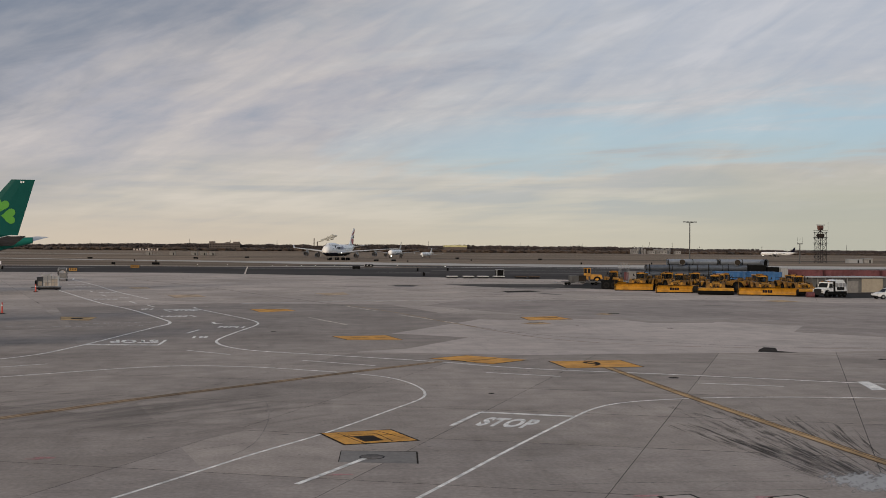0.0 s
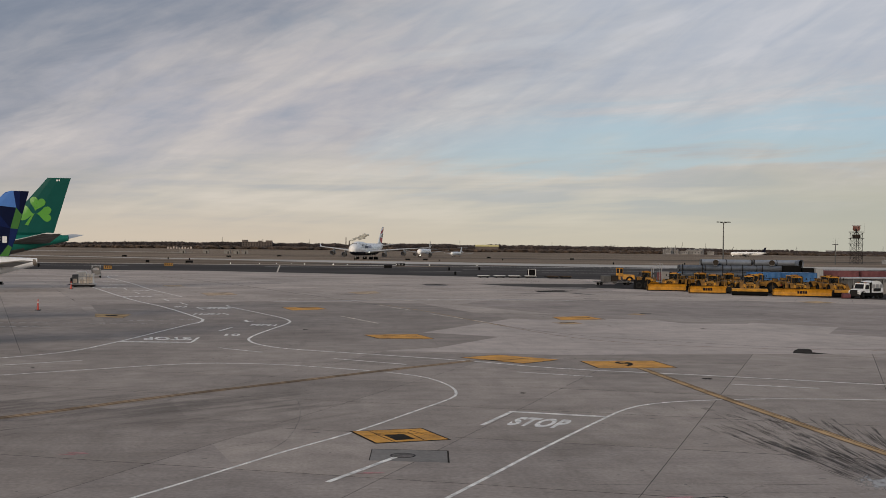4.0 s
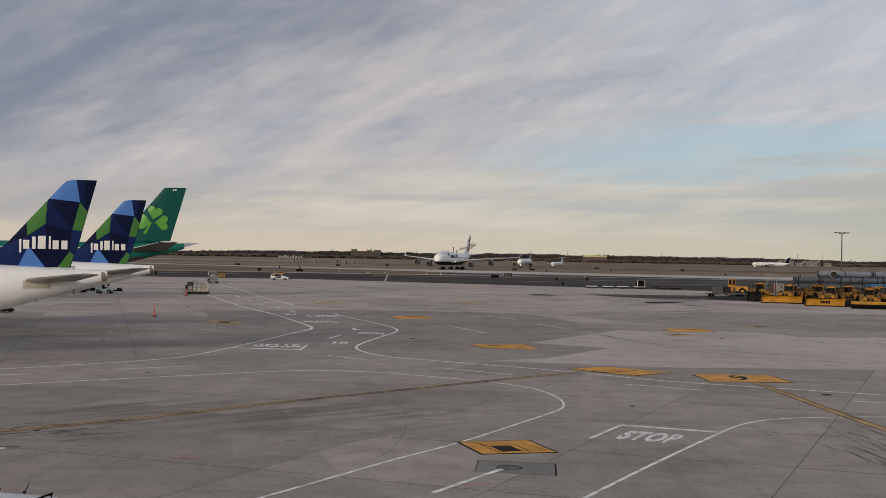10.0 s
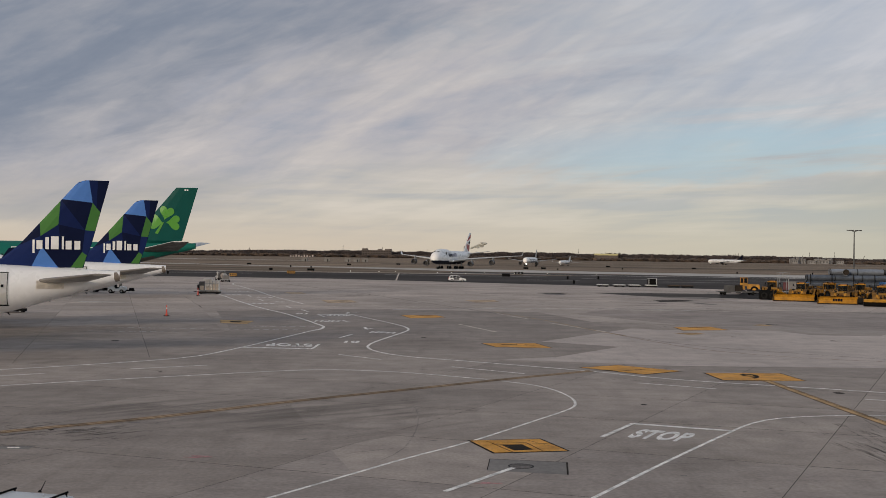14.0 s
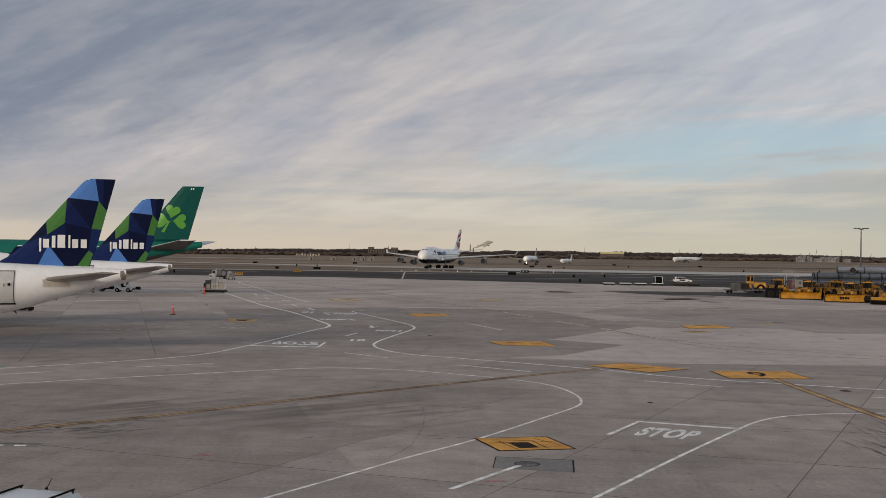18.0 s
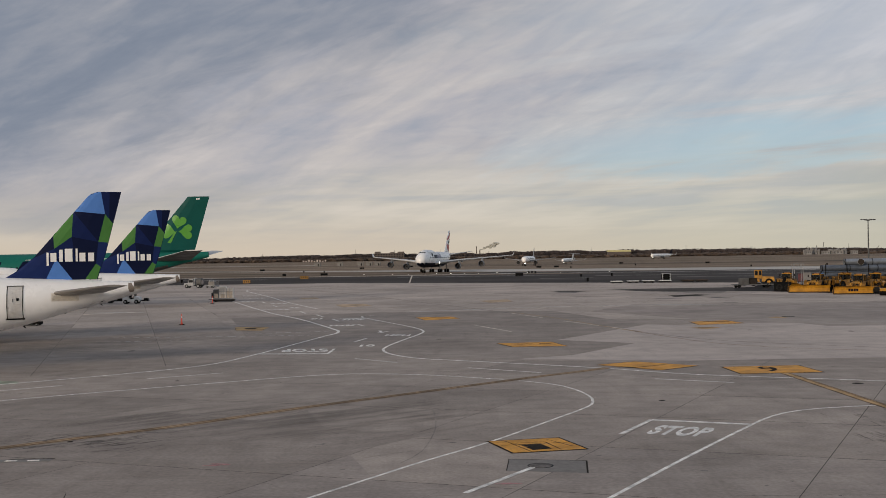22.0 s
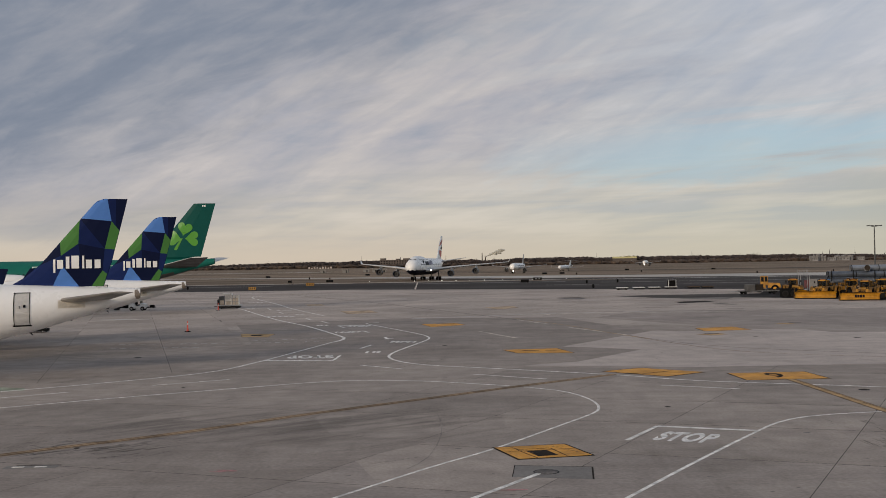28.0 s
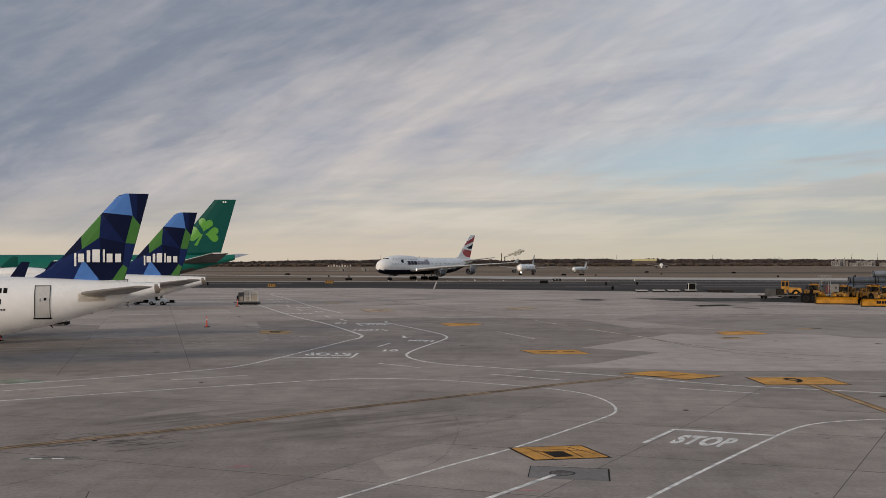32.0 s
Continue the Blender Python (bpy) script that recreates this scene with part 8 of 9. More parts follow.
def radar_tower():
    """Lattice tower with a turning antenna, which is returned."""
    ob = thing("radar_tower", "steel lattice radar tower with platform and dish", "tower", pose(323.5, 650, -0.02))
    h, w = 19.5, 2.75
    for i in (-1, 1):
        for j in (-1, 1):
            bm = bmesh.new()
            rod(bm, (i * w, j * w, 0), (i * w, j * w, h), 0.13, n=6)
            part("leg", bm, DARK_METAL, ob)
    for k in range(5):
        z0, z1 = h * k / 5, h * (k + 1) / 5
        bm = bmesh.new()
        for i, j, a, b in ((-1, -1, 1, -1), (1, -1, 1, 1), (1, 1, -1, 1), (-1, 1, -1, -1)):
            rod(bm, (i * w, j * w, z1), (a * w, b * w, z1), 0.075, n=5)
            rod(bm, (i * w, j * w, z0), (a * w, b * w, z1), 0.09, n=5)
            rod(bm, (a * w, b * w, z0), (i * w, j * w, z1), 0.09, n=5)
        part("bracing", bm, DARK_METAL, ob)
    bm = bmesh.new()
    box(bm, 0, 0, 0, 0.3, 0.3, h, 0.03)
    part("ladder_shaft", bm, DARK_METAL, ob)
    for z in (12.5, 16.0, 19.5):
        bm = bmesh.new()
        box(bm, 0, 0, z, 2 * w + 1.4, 2 * w + 1.4, 0.25)
        part("platform", bm, DARK_METAL, ob)
    bm = bmesh.new()
    for i in (-1, 1):
        rod(bm, (i * 3.4, -3.4, 20.6), (i * 3.4, 3.4, 20.6), 0.06, n=5)
        rod(bm, (-3.4, i * 3.4, 20.6), (3.4, i * 3.4, 20.6), 0.06, n=5)
    part("guard_rail", bm, DARK_METAL, ob)
    bm = bmesh.new()
    box(bm, 0, 0, 16.25, 3.6, 3.4, 2.3, 0.1)
    part("equipment_room", bm, BLACK_PAINT, ob)
    bm = bmesh.new()
    lathe(bm, (0, 0, 19.7), (0, 0, 1), [(0, 0.9), (0.5, 0.8), (0.6, 0.5), (1.1, 0.45)], 14)
    part("pedestal", bm, DARK_METAL, ob)
    # turning antenna: a curved reflector facing +x, its feed arm and the pale bar above it
    orange = material("faded_orange_paint", (0.15, 0.06, 0.045), 0.7, vary=0.15, scale=0.6)
    bm = bmesh.new()
    rings = []
    for k in range(9):
        z = -1.5 + 3.0 * k / 8
        half = 2.35 * (1 - 0.35 * (z / 1.5 if z < 0 else -0.25 * z / 1.5) ** 2)
        front = [(0.10 * (q * half) ** 2 + 0.12 * z * z - 0.35, q * half, z) for q in (-1, -0.6, -0.2, 0.2, 0.6, 1)]
        rings.append(front + [(x - 0.16, y, zz) for x, y, zz in reversed(front)])
    loft(bm, rings)
    dish = part("reflector", bm, orange, ob, "curved faded orange reflector", m=pose(0, 0, 22.3))
    bm = bmesh.new()
    for q in (-1.4, 0, 1.4):
        box(bm, -0.62, q, -1.3, 0.3, 0.1, 2.6)
    box(bm, -0.7, 0, -1.5, 0.9, 0.8, 1.2, 0.05)
    part("back_frame", bm, DARK_METAL, dish)
    bm = bmesh.new()
    rod(bm, (-0.3, 0, -1.6), (2.3, 0, -1.35), 0.12, 0.1, 8)
    box(bm, 2.3, 0, -1.5, 0.4, 0.5, 0.6, 0.05)
    part("feed_arm", bm, DARK_METAL, dish)
    bm = bmesh.new()
    box(bm, -0.2, 0, 1.6, 0.5, 5.8, 0.55, 0.08)
    part("beacon_bar", bm, GREY_PAINT, dish, "pale beacon bar above the reflector")
    for i in (-1, 1):
        bm = bmesh.new()
        rod(bm, (i * 3.4, -3.4, 19.6), (i * 3.4, -3.4, 26), 0.06, 0.03, 5)
        part("whip", bm, DARK_METAL, ob)
    ob = thing("antenna_mast", "short steel mast with antenna cross arm", "mast", pose(286, 600, -0.02))
    bm = bmesh.new()
    rod(bm, (0, 0, 0), (0, 0, 12), 0.36, 0.3, 8)
    part("pole", bm, MAST_GREY, ob)
    bm = bmesh.new()
    box(bm, 0, 0, 11.4, 3.4, 0.5, 0.5)
    part("cross_arm", bm, MAST_GREY, ob)
    for i in (-1, 0, 1):
        bm = bmesh.new()
        rod(bm, (i * 1.5, 0, 11.5), (i * 1.5, 0, 15.5), 0.07, 0.03, 5)
        part("whip", bm, DARK_METAL, ob)
    for x, y, sx, sz, mat, label in ((341, 640, 9.5, 2.6, GREY_PAINT, "grey equipment hut below the radar tower"), (349.5, 640, 5.8, 3.0, TANK_WHITE, "white equipment hut beside the radar tower")):
        ob = thing("equipment_hut", label, "hut", pose(x, y, -0.02))
        bm = bmesh.new()
        box(bm, 0, 0, 0, sx, 4, sz, 0.05)
        part("wall", bm, mat, ob)
        bm = bmesh.new()
        box(bm, 0, 0, sz, sx + 0.4, 4.4, 0.2, 0.03)
        part("roof", bm, GREY_PAINT, ob)
        bm = bmesh.new()
        box(bm, sx * 0.2, -2.02, 0.1, 1.0, 0.08, 2.0)
        part("hut_door", bm, DARK_METAL, ob)
    return dish


def cones():
    for x, y in ((-31.95, 116.8), (-42.1, 172.4), (-45.3, 95.8)):
        ob = thing("traffic_cone", "tall orange traffic cone with white band on black base", "traffic cone", pose(x, y, 0), "traffic cones")
        bm = bmesh.new()
        box(bm, 0, 0, 0, 0.55, 0.55, 0.07, 0.02)
        part("base", bm, RUBBER, ob)
        bm = bmesh.new()
        lathe(bm, (0, 0, 0.07), (0, 0, 1), [(0, 0.14), (0.25, 0.085), (0.7, 0.065), (1.1, 0.045), (1.13, 0.02)], 14)
        part("cone", bm, ORANGE, ob, smooth=True)
        bm = bmesh.new()
        lathe(bm, (0, 0, 0.07), (0, 0, 1), [(0.72, 0.072), (0.86, 0.066)], 14, caps=False)
        part("band", bm, WHITE_LINE, ob, smooth=True)


def cargo_dolly(m, label, ln=3.8, deck=GREY_METAL):
    ob = thing("cargo_dolly", label, "cargo dolly", m, "cargo dollies")
    bm = bmesh.new()
    box(bm, 0, 0, 0.42, ln, 2.0, 0.14, 0.02)
    for k in range(6):
        rod(bm, (ln * (-0.42 + 0.168 * k), -0.9, 0.58), (ln * (-0.42 + 0.168 * k), 0.9, 0.58), 0.05, n=6)
    part("deck", bm, deck, ob)
    bm = bmesh.new()
    box(bm, 0, 0, 0.10, ln * 0.92, 1.84, 0.32, 0.02)
    part("underframe", bm, DARK_METAL, ob)
    bm = bmesh.new()
    rod(bm, (-ln / 2, 0, 0.45), (-ln / 2 - 0.8, 0, 0.3), 0.05, n=6)
    part("tow_bar", bm, DARK_METAL, ob)
    tyre_set(ob, [(ln * 0.34, 0.8), (ln * 0.34, -0.8), (-ln * 0.34, 0.8), (-ln * 0.34, -0.8)], 0.24, 0.18)
    return ob


def west_side_equipment():
    cargo_dolly(pose(-42.0, 180.2, 0, 0, 0, 4), "steel cargo dolly carrying a wrapped load")
    ob = thing("wrapped_cargo", "pale plastic-wrapped cargo load standing on a dolly", "cargo", pose(-42.0, 180.2, 0.63, 0, 0, 4))
    for x, z, sx, sz, lean in ((0.42, 0, 2.3, 1.62, 0.04), (-1.22, 0, 0.98, 1.42, 0.03), (-0.35, 1.62, 1.5, 0.30, 0.05)):
        bm = bmesh.new()
        box(bm, x, 0, z, sx, 1.7, sz, 0.0, taper=(0.97, 0.96))
        bmesh.ops.subdivide_edges(bm, edges=bm.edges[:], cuts=5, use_grid_fill=True)
        for v in bm.verts:
            v.co += Vector((noise.noise(v.co * 1.7) * lean, noise.noise(v.co * 1.7 + Vector((5, 0, 0))) * lean, 0.03 * noise.noise(v.co * 1.3 + Vector((0, 9, 0)))))
        part("bundle", bm, TRAILER_GREY if x < -1 else CARGO_WRAP, ob, smooth=True)
    for x, y, z, sx, sz in ((0.98, -0.9, 0.05, 1.05, 1.1), (-0.1, -0.9, 0.05, 0.7, 0.6), (-1.2, -0.9, 0.05, 0.6, 0.7)):
        bm = bmesh.new()
        box(bm, x, y + 0.03, z, sx, 0.08, sz, 0.02)
        part("carton", bm, material("pale_carton", (0.52, 0.43, 0.33), 0.8, vary=0.15, scale=1.5, stain=0.2), ob, "pale brown carton under the wrap")
    # dark cargo net over the load
    for x in (-0.72, 0.0, 0.55, 1.1):
        bm = bmesh.new()
        box(bm, x, -0.90, 0.0, 0.06, 0.03, 1.6)
        part("net_strap", bm, GREY_PAINT, ob)
    for z in (0.5, 1.1):
        bm = bmesh.new()
        box(bm, 0.42, -0.905, z, 2.3, 0.03, 0.05)
        part("net_strap", bm, GREY_PAINT, ob)
    bm = bmesh.new()
    box(bm, -1.95, 0.1, 0.0, 0.16, 1.3, 0.9, 0.04)
    part("end_frame", bm, DARK_METAL, ob)
    # small white tug under the far tail
    ob = thing("baggage_tug", "white open baggage tug parked on the apron", "baggage tug", pose(-57.2, 176.8, 0, 0, 0, 2))
    bm = bmesh.new()
    prism(bm, [(2.0, 0.35), (2.0, 1.05), (1.2, 1.2), (1.1, 0.8), (0.3, 0.8), (0.2, 1.35), (-0.75, 1.35), (-0.8, 0.35)], -0.75, 0.75)
    bmesh.ops.bevel(bm, geom=bm.edges[:], offset=0.05, segments=1, affect="EDGES", clamp_overlap=True)
    part("body", bm, WHITE_PAINT, ob)
    for x in (0.1, 1.15):
        for y in (-0.65, 0.65):
            bm = bmesh.new()
            rod(bm, (x, y, 0.9), (x, y, 1.75), 0.04, n=6)
            part("canopy_post", bm, DARK_METAL, ob)
    bm = bmesh.new()
    box(bm, 0.62, 0, 1.75, 1.4, 1.5, 0.08, 0.02)
    part("canopy", bm, WHITE_PAINT, ob)
    for x, ln in ((2.75, 1.3), (-1.6, 1.6), (-3.1, 1.3)):
        bm = bmesh.new()
        box(bm, x, 0, 0.42, ln, 1.0, 0.18, 0.03)
        box(bm, x + 0.2, 0, 0.60, ln * 0.5, 0.8, 0.3, 0.05)
        part("tow_frame", bm, RUBBER, ob, "dark towing frame")
    bm = bmesh.new()
    box(bm, -0.3, 0, 1.30, 0.7, 1.2, 0.42, 0.06)
    part("rear_box", bm, WHITE_PAINT, ob)
    bm = bmesh.new()
    pane(bm, [(1.2, -0.6, 1.1), (1.2, 0.6, 1.1), (1.15, 0.6, 1.72), (1.15, -0.6, 1.72)])
    part("windscreen", bm, WINDOW_DARK, ob)
    bm = bmesh.new()
    box(bm, 0.55, 0, 0.8, 0.4, 1.2, 0.2, 0.05)
    box(bm, 0.35, 0, 1.0, 0.12, 1.2, 0.45, 0.04)
    part("seat", bm, RUBBER, ob)
    bm = bmesh.new()
    rod(bm, (1.15, 0.3, 1.0), (0.9, 0.3, 1.25), 0.03, n=6)
    lathe(bm, (0.9, 0.3, 1.25), (-0.6, 0, 0.8), [(0, 0.16), (0.03, 0.19), (0.06, 0.16)], 12)
    part("steering_wheel", bm, DARK_METAL, ob)
    tyre_set(ob, [(1.5, 0.7), (1.5, -0.7), (-0.3, 0.7), (-0.3, -0.7)], 0.34, 0.24)
    ob = thing("belt_loader", "low grey belt loader standing beside the tug", "belt loader", pose(-62.3, 179.5, 0, 0, 0, 4))
    bm = bmesh.new()
    box(bm, 0, 0, 0.35, 3.8, 1.5, 0.45, 0.05)
    part("body", bm, GREY_PAINT, ob)
    bm = bmesh.new()
    prism(bm, [(-3.0, 0.6), (-3.0, 0.8), (3.2, 1.5), (3.2, 1.3)], -0.45, 0.45)
    part("belt", bm, RUBBER, ob)
    for s in (-1, 1):
        bm = bmesh.new()
        prism(bm, [(-3.1, 0.6), (-3.1, 0.95), (3.3, 1.65), (3.3, 1.3)], s * 0.5 - 0.03, s * 0.5 + 0.03)
        part("side_rail", bm, DARK_METAL, ob)
    tyre_set(ob, [(1.2, 0.7), (1.2, -0.7), (-1.2, 0.7), (-1.2, -0.7)], 0.33, 0.22)
    # scissor cart seen under the near fuselage
    ob = thing("scissor_cart", "low dark cart with pale scissor frame", "cart", pose(-49.8, 119.6, 0, 0, 0, 5))
    bm = bmesh.new()
    box(bm, 0, 0, 0.12, 2.3, 1.4, 0.3, 0.04)
    part("base", bm, RUBBER, ob)
    for s in (-1, 1):
        bm = bmesh.new()
        for k in range(2):
            rod(bm, (-0.9 + k, s * 0.6, 0.42), (-0.1 + k, s * 0.6, 1.2), 0.06, n=6)
            rod(bm, (-0.1 + k, s * 0.6, 0.42), (-0.9 + k, s * 0.6, 1.2), 0.06, n=6)
        part("scissor_arm", bm, CONCRETE_PALE, ob)
    bm = bmesh.new()
    box(bm, 0, 0, 1.2, 2.2, 1.5, 0.14, 0.03)
    part("platform", bm, GREY_PAINT, ob)
    tyre_set(ob, [(0.8, 0.65), (0.8, -0.65), (-0.8, 0.65), (-0.8, -0.65)], 0.14, 0.14)
    # empty dollies in a row by the taxiway, one with a black box on it
    for x, y in ((34.2, 257), (38.2, 257.5), (41.9, 258), (46.0, 258.6), (51.5, 259), (54.8, 259.2)):
        rusty = x > 48
        cargo_dolly(pose(x, y, 0, 0, 0, 3), "empty dark rusty cargo dolly beside the taxiway" if rusty else "empty flat pale steel cargo dolly beside the taxiway", 2.7, SCRUB if rusty else WING_PALE)
    ob = thing("dark_crate", "black open crate standing on a cargo dolly", "crate", pose(46.2, 258.6, 0.63, 0, 0, 3))
    bm = bmesh.new()
    box(bm, 0, 0, 0, 1.75, 1.6, 1.45, 0.03)
    part("shell", bm, RUBBER, ob)
    for i in (-1, 1):
        bm = bmesh.new()
        box(bm, i * 0.88, -0.8, 0, 0.1, 0.1, 1.5)
        part("edge_post", bm, WHITE_PAINT, ob)
    bm = bmesh.new()
    box(bm, 0, 0, 1.45, 1.95, 1.7, 0.1)
    part("top", bm, GREY_PAINT, ob)


def airfield_signs():
    def sign(x, y, w, h, mat, label, bars):
        ob = thing("airfield_sign", label, "sign", pose(x, y, -0.02), "airfield signs")
        bm = bmesh.new()
        box(bm, 0, 0, 0.25, w, 0.3, h, 0.03)
        part("cabinet", bm, DARK_METAL, ob)
        bm = bmesh.new()
        box(bm, 0, -0.16, 0.32, w - 0.1, 0.03, h - 0.14)
        face = part("face", bm, mat, ob)
        for k in range(bars):
            bm = bmesh.new()
            box(bm, -w / 2 + w * (k + 0.8) / (bars + 0.6), -0.18, 0.32 + h * 0.2, w / (bars + 1) * 0.5, 0.02, h * 0.5)
            part("bar", bm, BLACK_PAINT if mat is SIGN_YELLOW else GREY_PAINT, face)
        for s in (-1, 1):
            bm = bmesh.new()
            rod(bm, (s * w * 0.35, 0, 0), (s * w * 0.35, 0, 0.3), 0.05, n=6)
            part("leg", bm, DARK_METAL, ob)

    sign(-63.7, 301, 2.2, 1.0, SIGN_YELLOW, "yellow airfield sign with dark bars", 3)
    sign(-55.5, 353, 2.8, 1.0, SIGN_YELLOW, "yellow airfield sign with dark bars", 4)
    for x, y, w in ((-58, 418, 2.8), (15.4, 356, 2.6), (22.1, 401, 3.2), (-74, 420, 1.4)):
        sign(x, y, w, 0.9, RUBBER, "black airfield location sign on short legs", 2 if w > 3 else 0)
    for x, y in ((35.2, 571), (44.9, 576), (101.2, 734), (-66, 640), (-40, 700), (-118, 600), (150, 690)):
        sign(x, y, 2.6, 0.9, RUBBER, "black distance sign far across the grass", 0)
    for x, y in ((33.5, 333), (29.3, 275), (44.0, 341), (50, 548), (94.6, 626), (-70, 505), (-82, 520), (-90, 330), (-110, 360), (130, 505), (170, 520)):
        ob = thing("marker_box", "small black marker box beside the taxiway", "marker", pose(x, y, -0.02), "taxiway markers")
        bm = bmesh.new()
        box(bm, 0, 0, 0.15, 0.55, 0.4, 0.9, 0.05)
        part("case", bm, RUBBER, ob)
        bm = bmesh.new()
        rod(bm, (0, 0, 0), (0, 0, 0.2), 0.12, n=8)
        part("stub", bm, DARK_METAL, ob)
    for x, y in ((-42, 414), (-31, 413), (-24.5, 412), (-19, 412), (-14, 413), (-8.5, 410), (-3.1, 408), (2.2, 404), (9.5, 418), (21, 412), (34, 415), (52, 410)):
        ob = thing("taxiway_light", "small lit white taxiway edge light", "taxiway light", pose(x, y, -0.02), "taxiway lights")
        bm = bmesh.new()
        rod(bm, (0, 0, 0), (0, 0, 0.3), 0.06, n=6)
        part("stem", bm, DARK_METAL, ob)
        bm = bmesh.new()
        lathe(bm, (0, 0, 0.3), (0, 0, 1), [(0, 0.07), (0.1, 0.09), (0.16, 0.05), (0.19, 0.02)], 10)
        part("lens", bm, LAMP_GLOW, ob, "lit lens")


def far_things():
    rnd = random.Random(3)
    # runway equipment huts
    for x, y in ((-131, 905), (-112, 905), (-94.5, 905), (-87, 905), (-80, 905)):
        ob = thing("runway_hut", "small grey equipment hut beside the runway", "hut", pose(x, y, -0.02), "runway huts")
        bm = bmesh.new()
        box(bm, 0, 0, 0, 5.0, 3, 3.0, 0.05)
        part("wall", bm, HUT_GREY, ob)
        bm = bmesh.new()
        box(bm, 0, 0, 3.0, 5.4, 3.4, 0.25)
        part("roof", bm, HUT_GREY, ob)
        bm = bmesh.new()
        box(bm, 0.8, -1.53, 0.1, 1.0, 0.08, 2.0)
        part("hut_door", bm, DARK_METAL, ob)
    ob = thing("antenna_row", "row of white runway antenna frames", "antenna", pose(-300, 1900, -0.02))
    for k in range(9):
        bm = bmesh.new()
        box(bm, 4.9 * k, 0, 0, 2.6, 0.6, (3.2, 2.2, 3.8)[k % 3])
        part("frame_panel", bm, CONCRETE_PALE, ob)
    # brick block
    ob = thing("brick_building", "long dark brick building beyond the trees", "building", pose(-163, 2118, -0.02))
    bm = bmesh.new()
    box(bm, 0, 0, 0, 58, 30, 14.5, 0.1)
    part("wall", bm, BRICK, ob)
    for x, w, h in ((-24, 10, 3.4), (5, 7, 2.2), (22, 12, 2.8)):
        bm = bmesh.new()
        box(bm, x, 0, 14.5, w, 20, h, 0.1)
        part("roof_block", bm, BRICK, ob)
    for k in range(11):
        for r in range(3):
            bm = bmesh.new()
            box(bm, -26 + 5.2 * k, -15.05, 3 + 4 * r, 2.6, 0.2, 2.2)
            part("window", bm, WINDOW_DARK, ob)
    bm = bmesh.new()
    rod(bm, (10, 0, 14), (10, 0, 20), 0.5)
    part("chimney", bm, BRICK, ob)
    ob = thing("low_warehouse", "low grey warehouse with pale yellow roof edge", "building", pose(283, 2085, -0.02))
    bm = bmesh.new()
    box(bm, 0, 0, 0, 43.4, 20, 10.4, 0.1)
    part("wall", bm, BRICK, ob)
    bm = bmesh.new()
    box(bm, 0, 0, 10.4, 44, 21, 3.3, 0.1)
    part("roof_band", bm, material("pale_yellow_cladding", (0.55, 0.50, 0.25), 0.7, vary=0.05), ob)
    # tank farm and cranes
    for x, w, h in ((718, 22, 11), (778, 30, 13), (850, 26, 12), (955, 40, 10), (1085, 46, 9.5), (1150, 34, 10.5), (1228, 60, 8.5), (1320, 42, 10), (1405, 70, 9), (1500, 38, 10.5), (1585, 56, 9.5)):
        ob = thing("depot_building", "pale flat-roofed depot building beyond the trees", "building", pose(x, 2420, -0.02), "depot buildings")
        bm = bmesh.new()
        box(bm, 0, 0, 0, w, 16, h, 0.1)
        part("wall", bm, TANK_WHITE, ob)
        bm = bmesh.new()
        box(bm, 0, 0, h, w + 0.8, 16.8, 0.8, 0.05)
        part("roof", bm, GREY_PAINT, ob)
        for k in range(4):
            bm = bmesh.new()
            box(bm, w * (-0.375 + 0.25 * k), -8.05, h * 0.45, w * 0.16, 0.2, h * 0.35)
            part("window", bm, WINDOW_DARK, ob)
    for x, r, h in ((641, 3.2, 9.0), (648, 2.6, 10.5), (655, 3.4, 12.5), (663, 2.8, 11.0), (669, 2.4, 9.0), (690, 5.2, 9.5), (699, 3.6, 9.0), (707, 3.8, 10.0), (716, 5.0, 10.2)):
        ob = thing("storage_tank", "weathered pale cylindrical storage tank in the distance", "tank", pose(x * 0.952, 1992 + rnd.uniform(-6, 6), -0.02), "storage tanks")
        bm = bmesh.new()
        lathe(bm, (0, 0, 0), (0, 0, 1), [(0, r), (h - 0.8, r), (h, r * 0.5)], 18)
        part("shell", bm, TANK_WHITE, ob)
        bm = bmesh.new()
        rod(bm, (r * 0.6, 0, h - 1), (r * 0.6, 0, h + 1), 0.3)
        part("vent", bm, GREY_PAINT, ob)
        bm = bmesh.new()
        for k in range(2):
            lathe(bm, (0, 0, h * (0.3 + 0.35 * k)), (0, 0, 1), [(0, r * 1.0), (0, r * 1.04), (0.5, r * 1.04), (0.5, r * 1.0)], 18, caps=False)
        part("girder", bm, HUT_GREY, ob)
    for x, w, h in ((647, 12, 7.5), (680, 14, 6.0), (703, 20, 7.0), (735, 12, 6.0)):
        ob = thing("pump_shed", "low pale shed among the far storage tanks", "shed", pose(x * 0.948, 1980, -0.02), "far sheds")
        bm = bmesh.new()
        box(bm, 0, 0, 0, w, 7, h, 0.1)
        part("wall", bm, TANK_WHITE, ob)
        bm = bmesh.new()
        box(bm, 0, 0, h, w + 0.8, 7.8, 0.6, 0.05)
        part("roof", bm, HUT_GREY, ob)
        for k in range(3):
            bm = bmesh.new()
            box(bm, w * (-0.3 + 0.3 * k), -3.55, h * 0.3, w * 0.13, 0.2, h * 0.4)
            part("window", bm, TRAILER_GREY, ob)
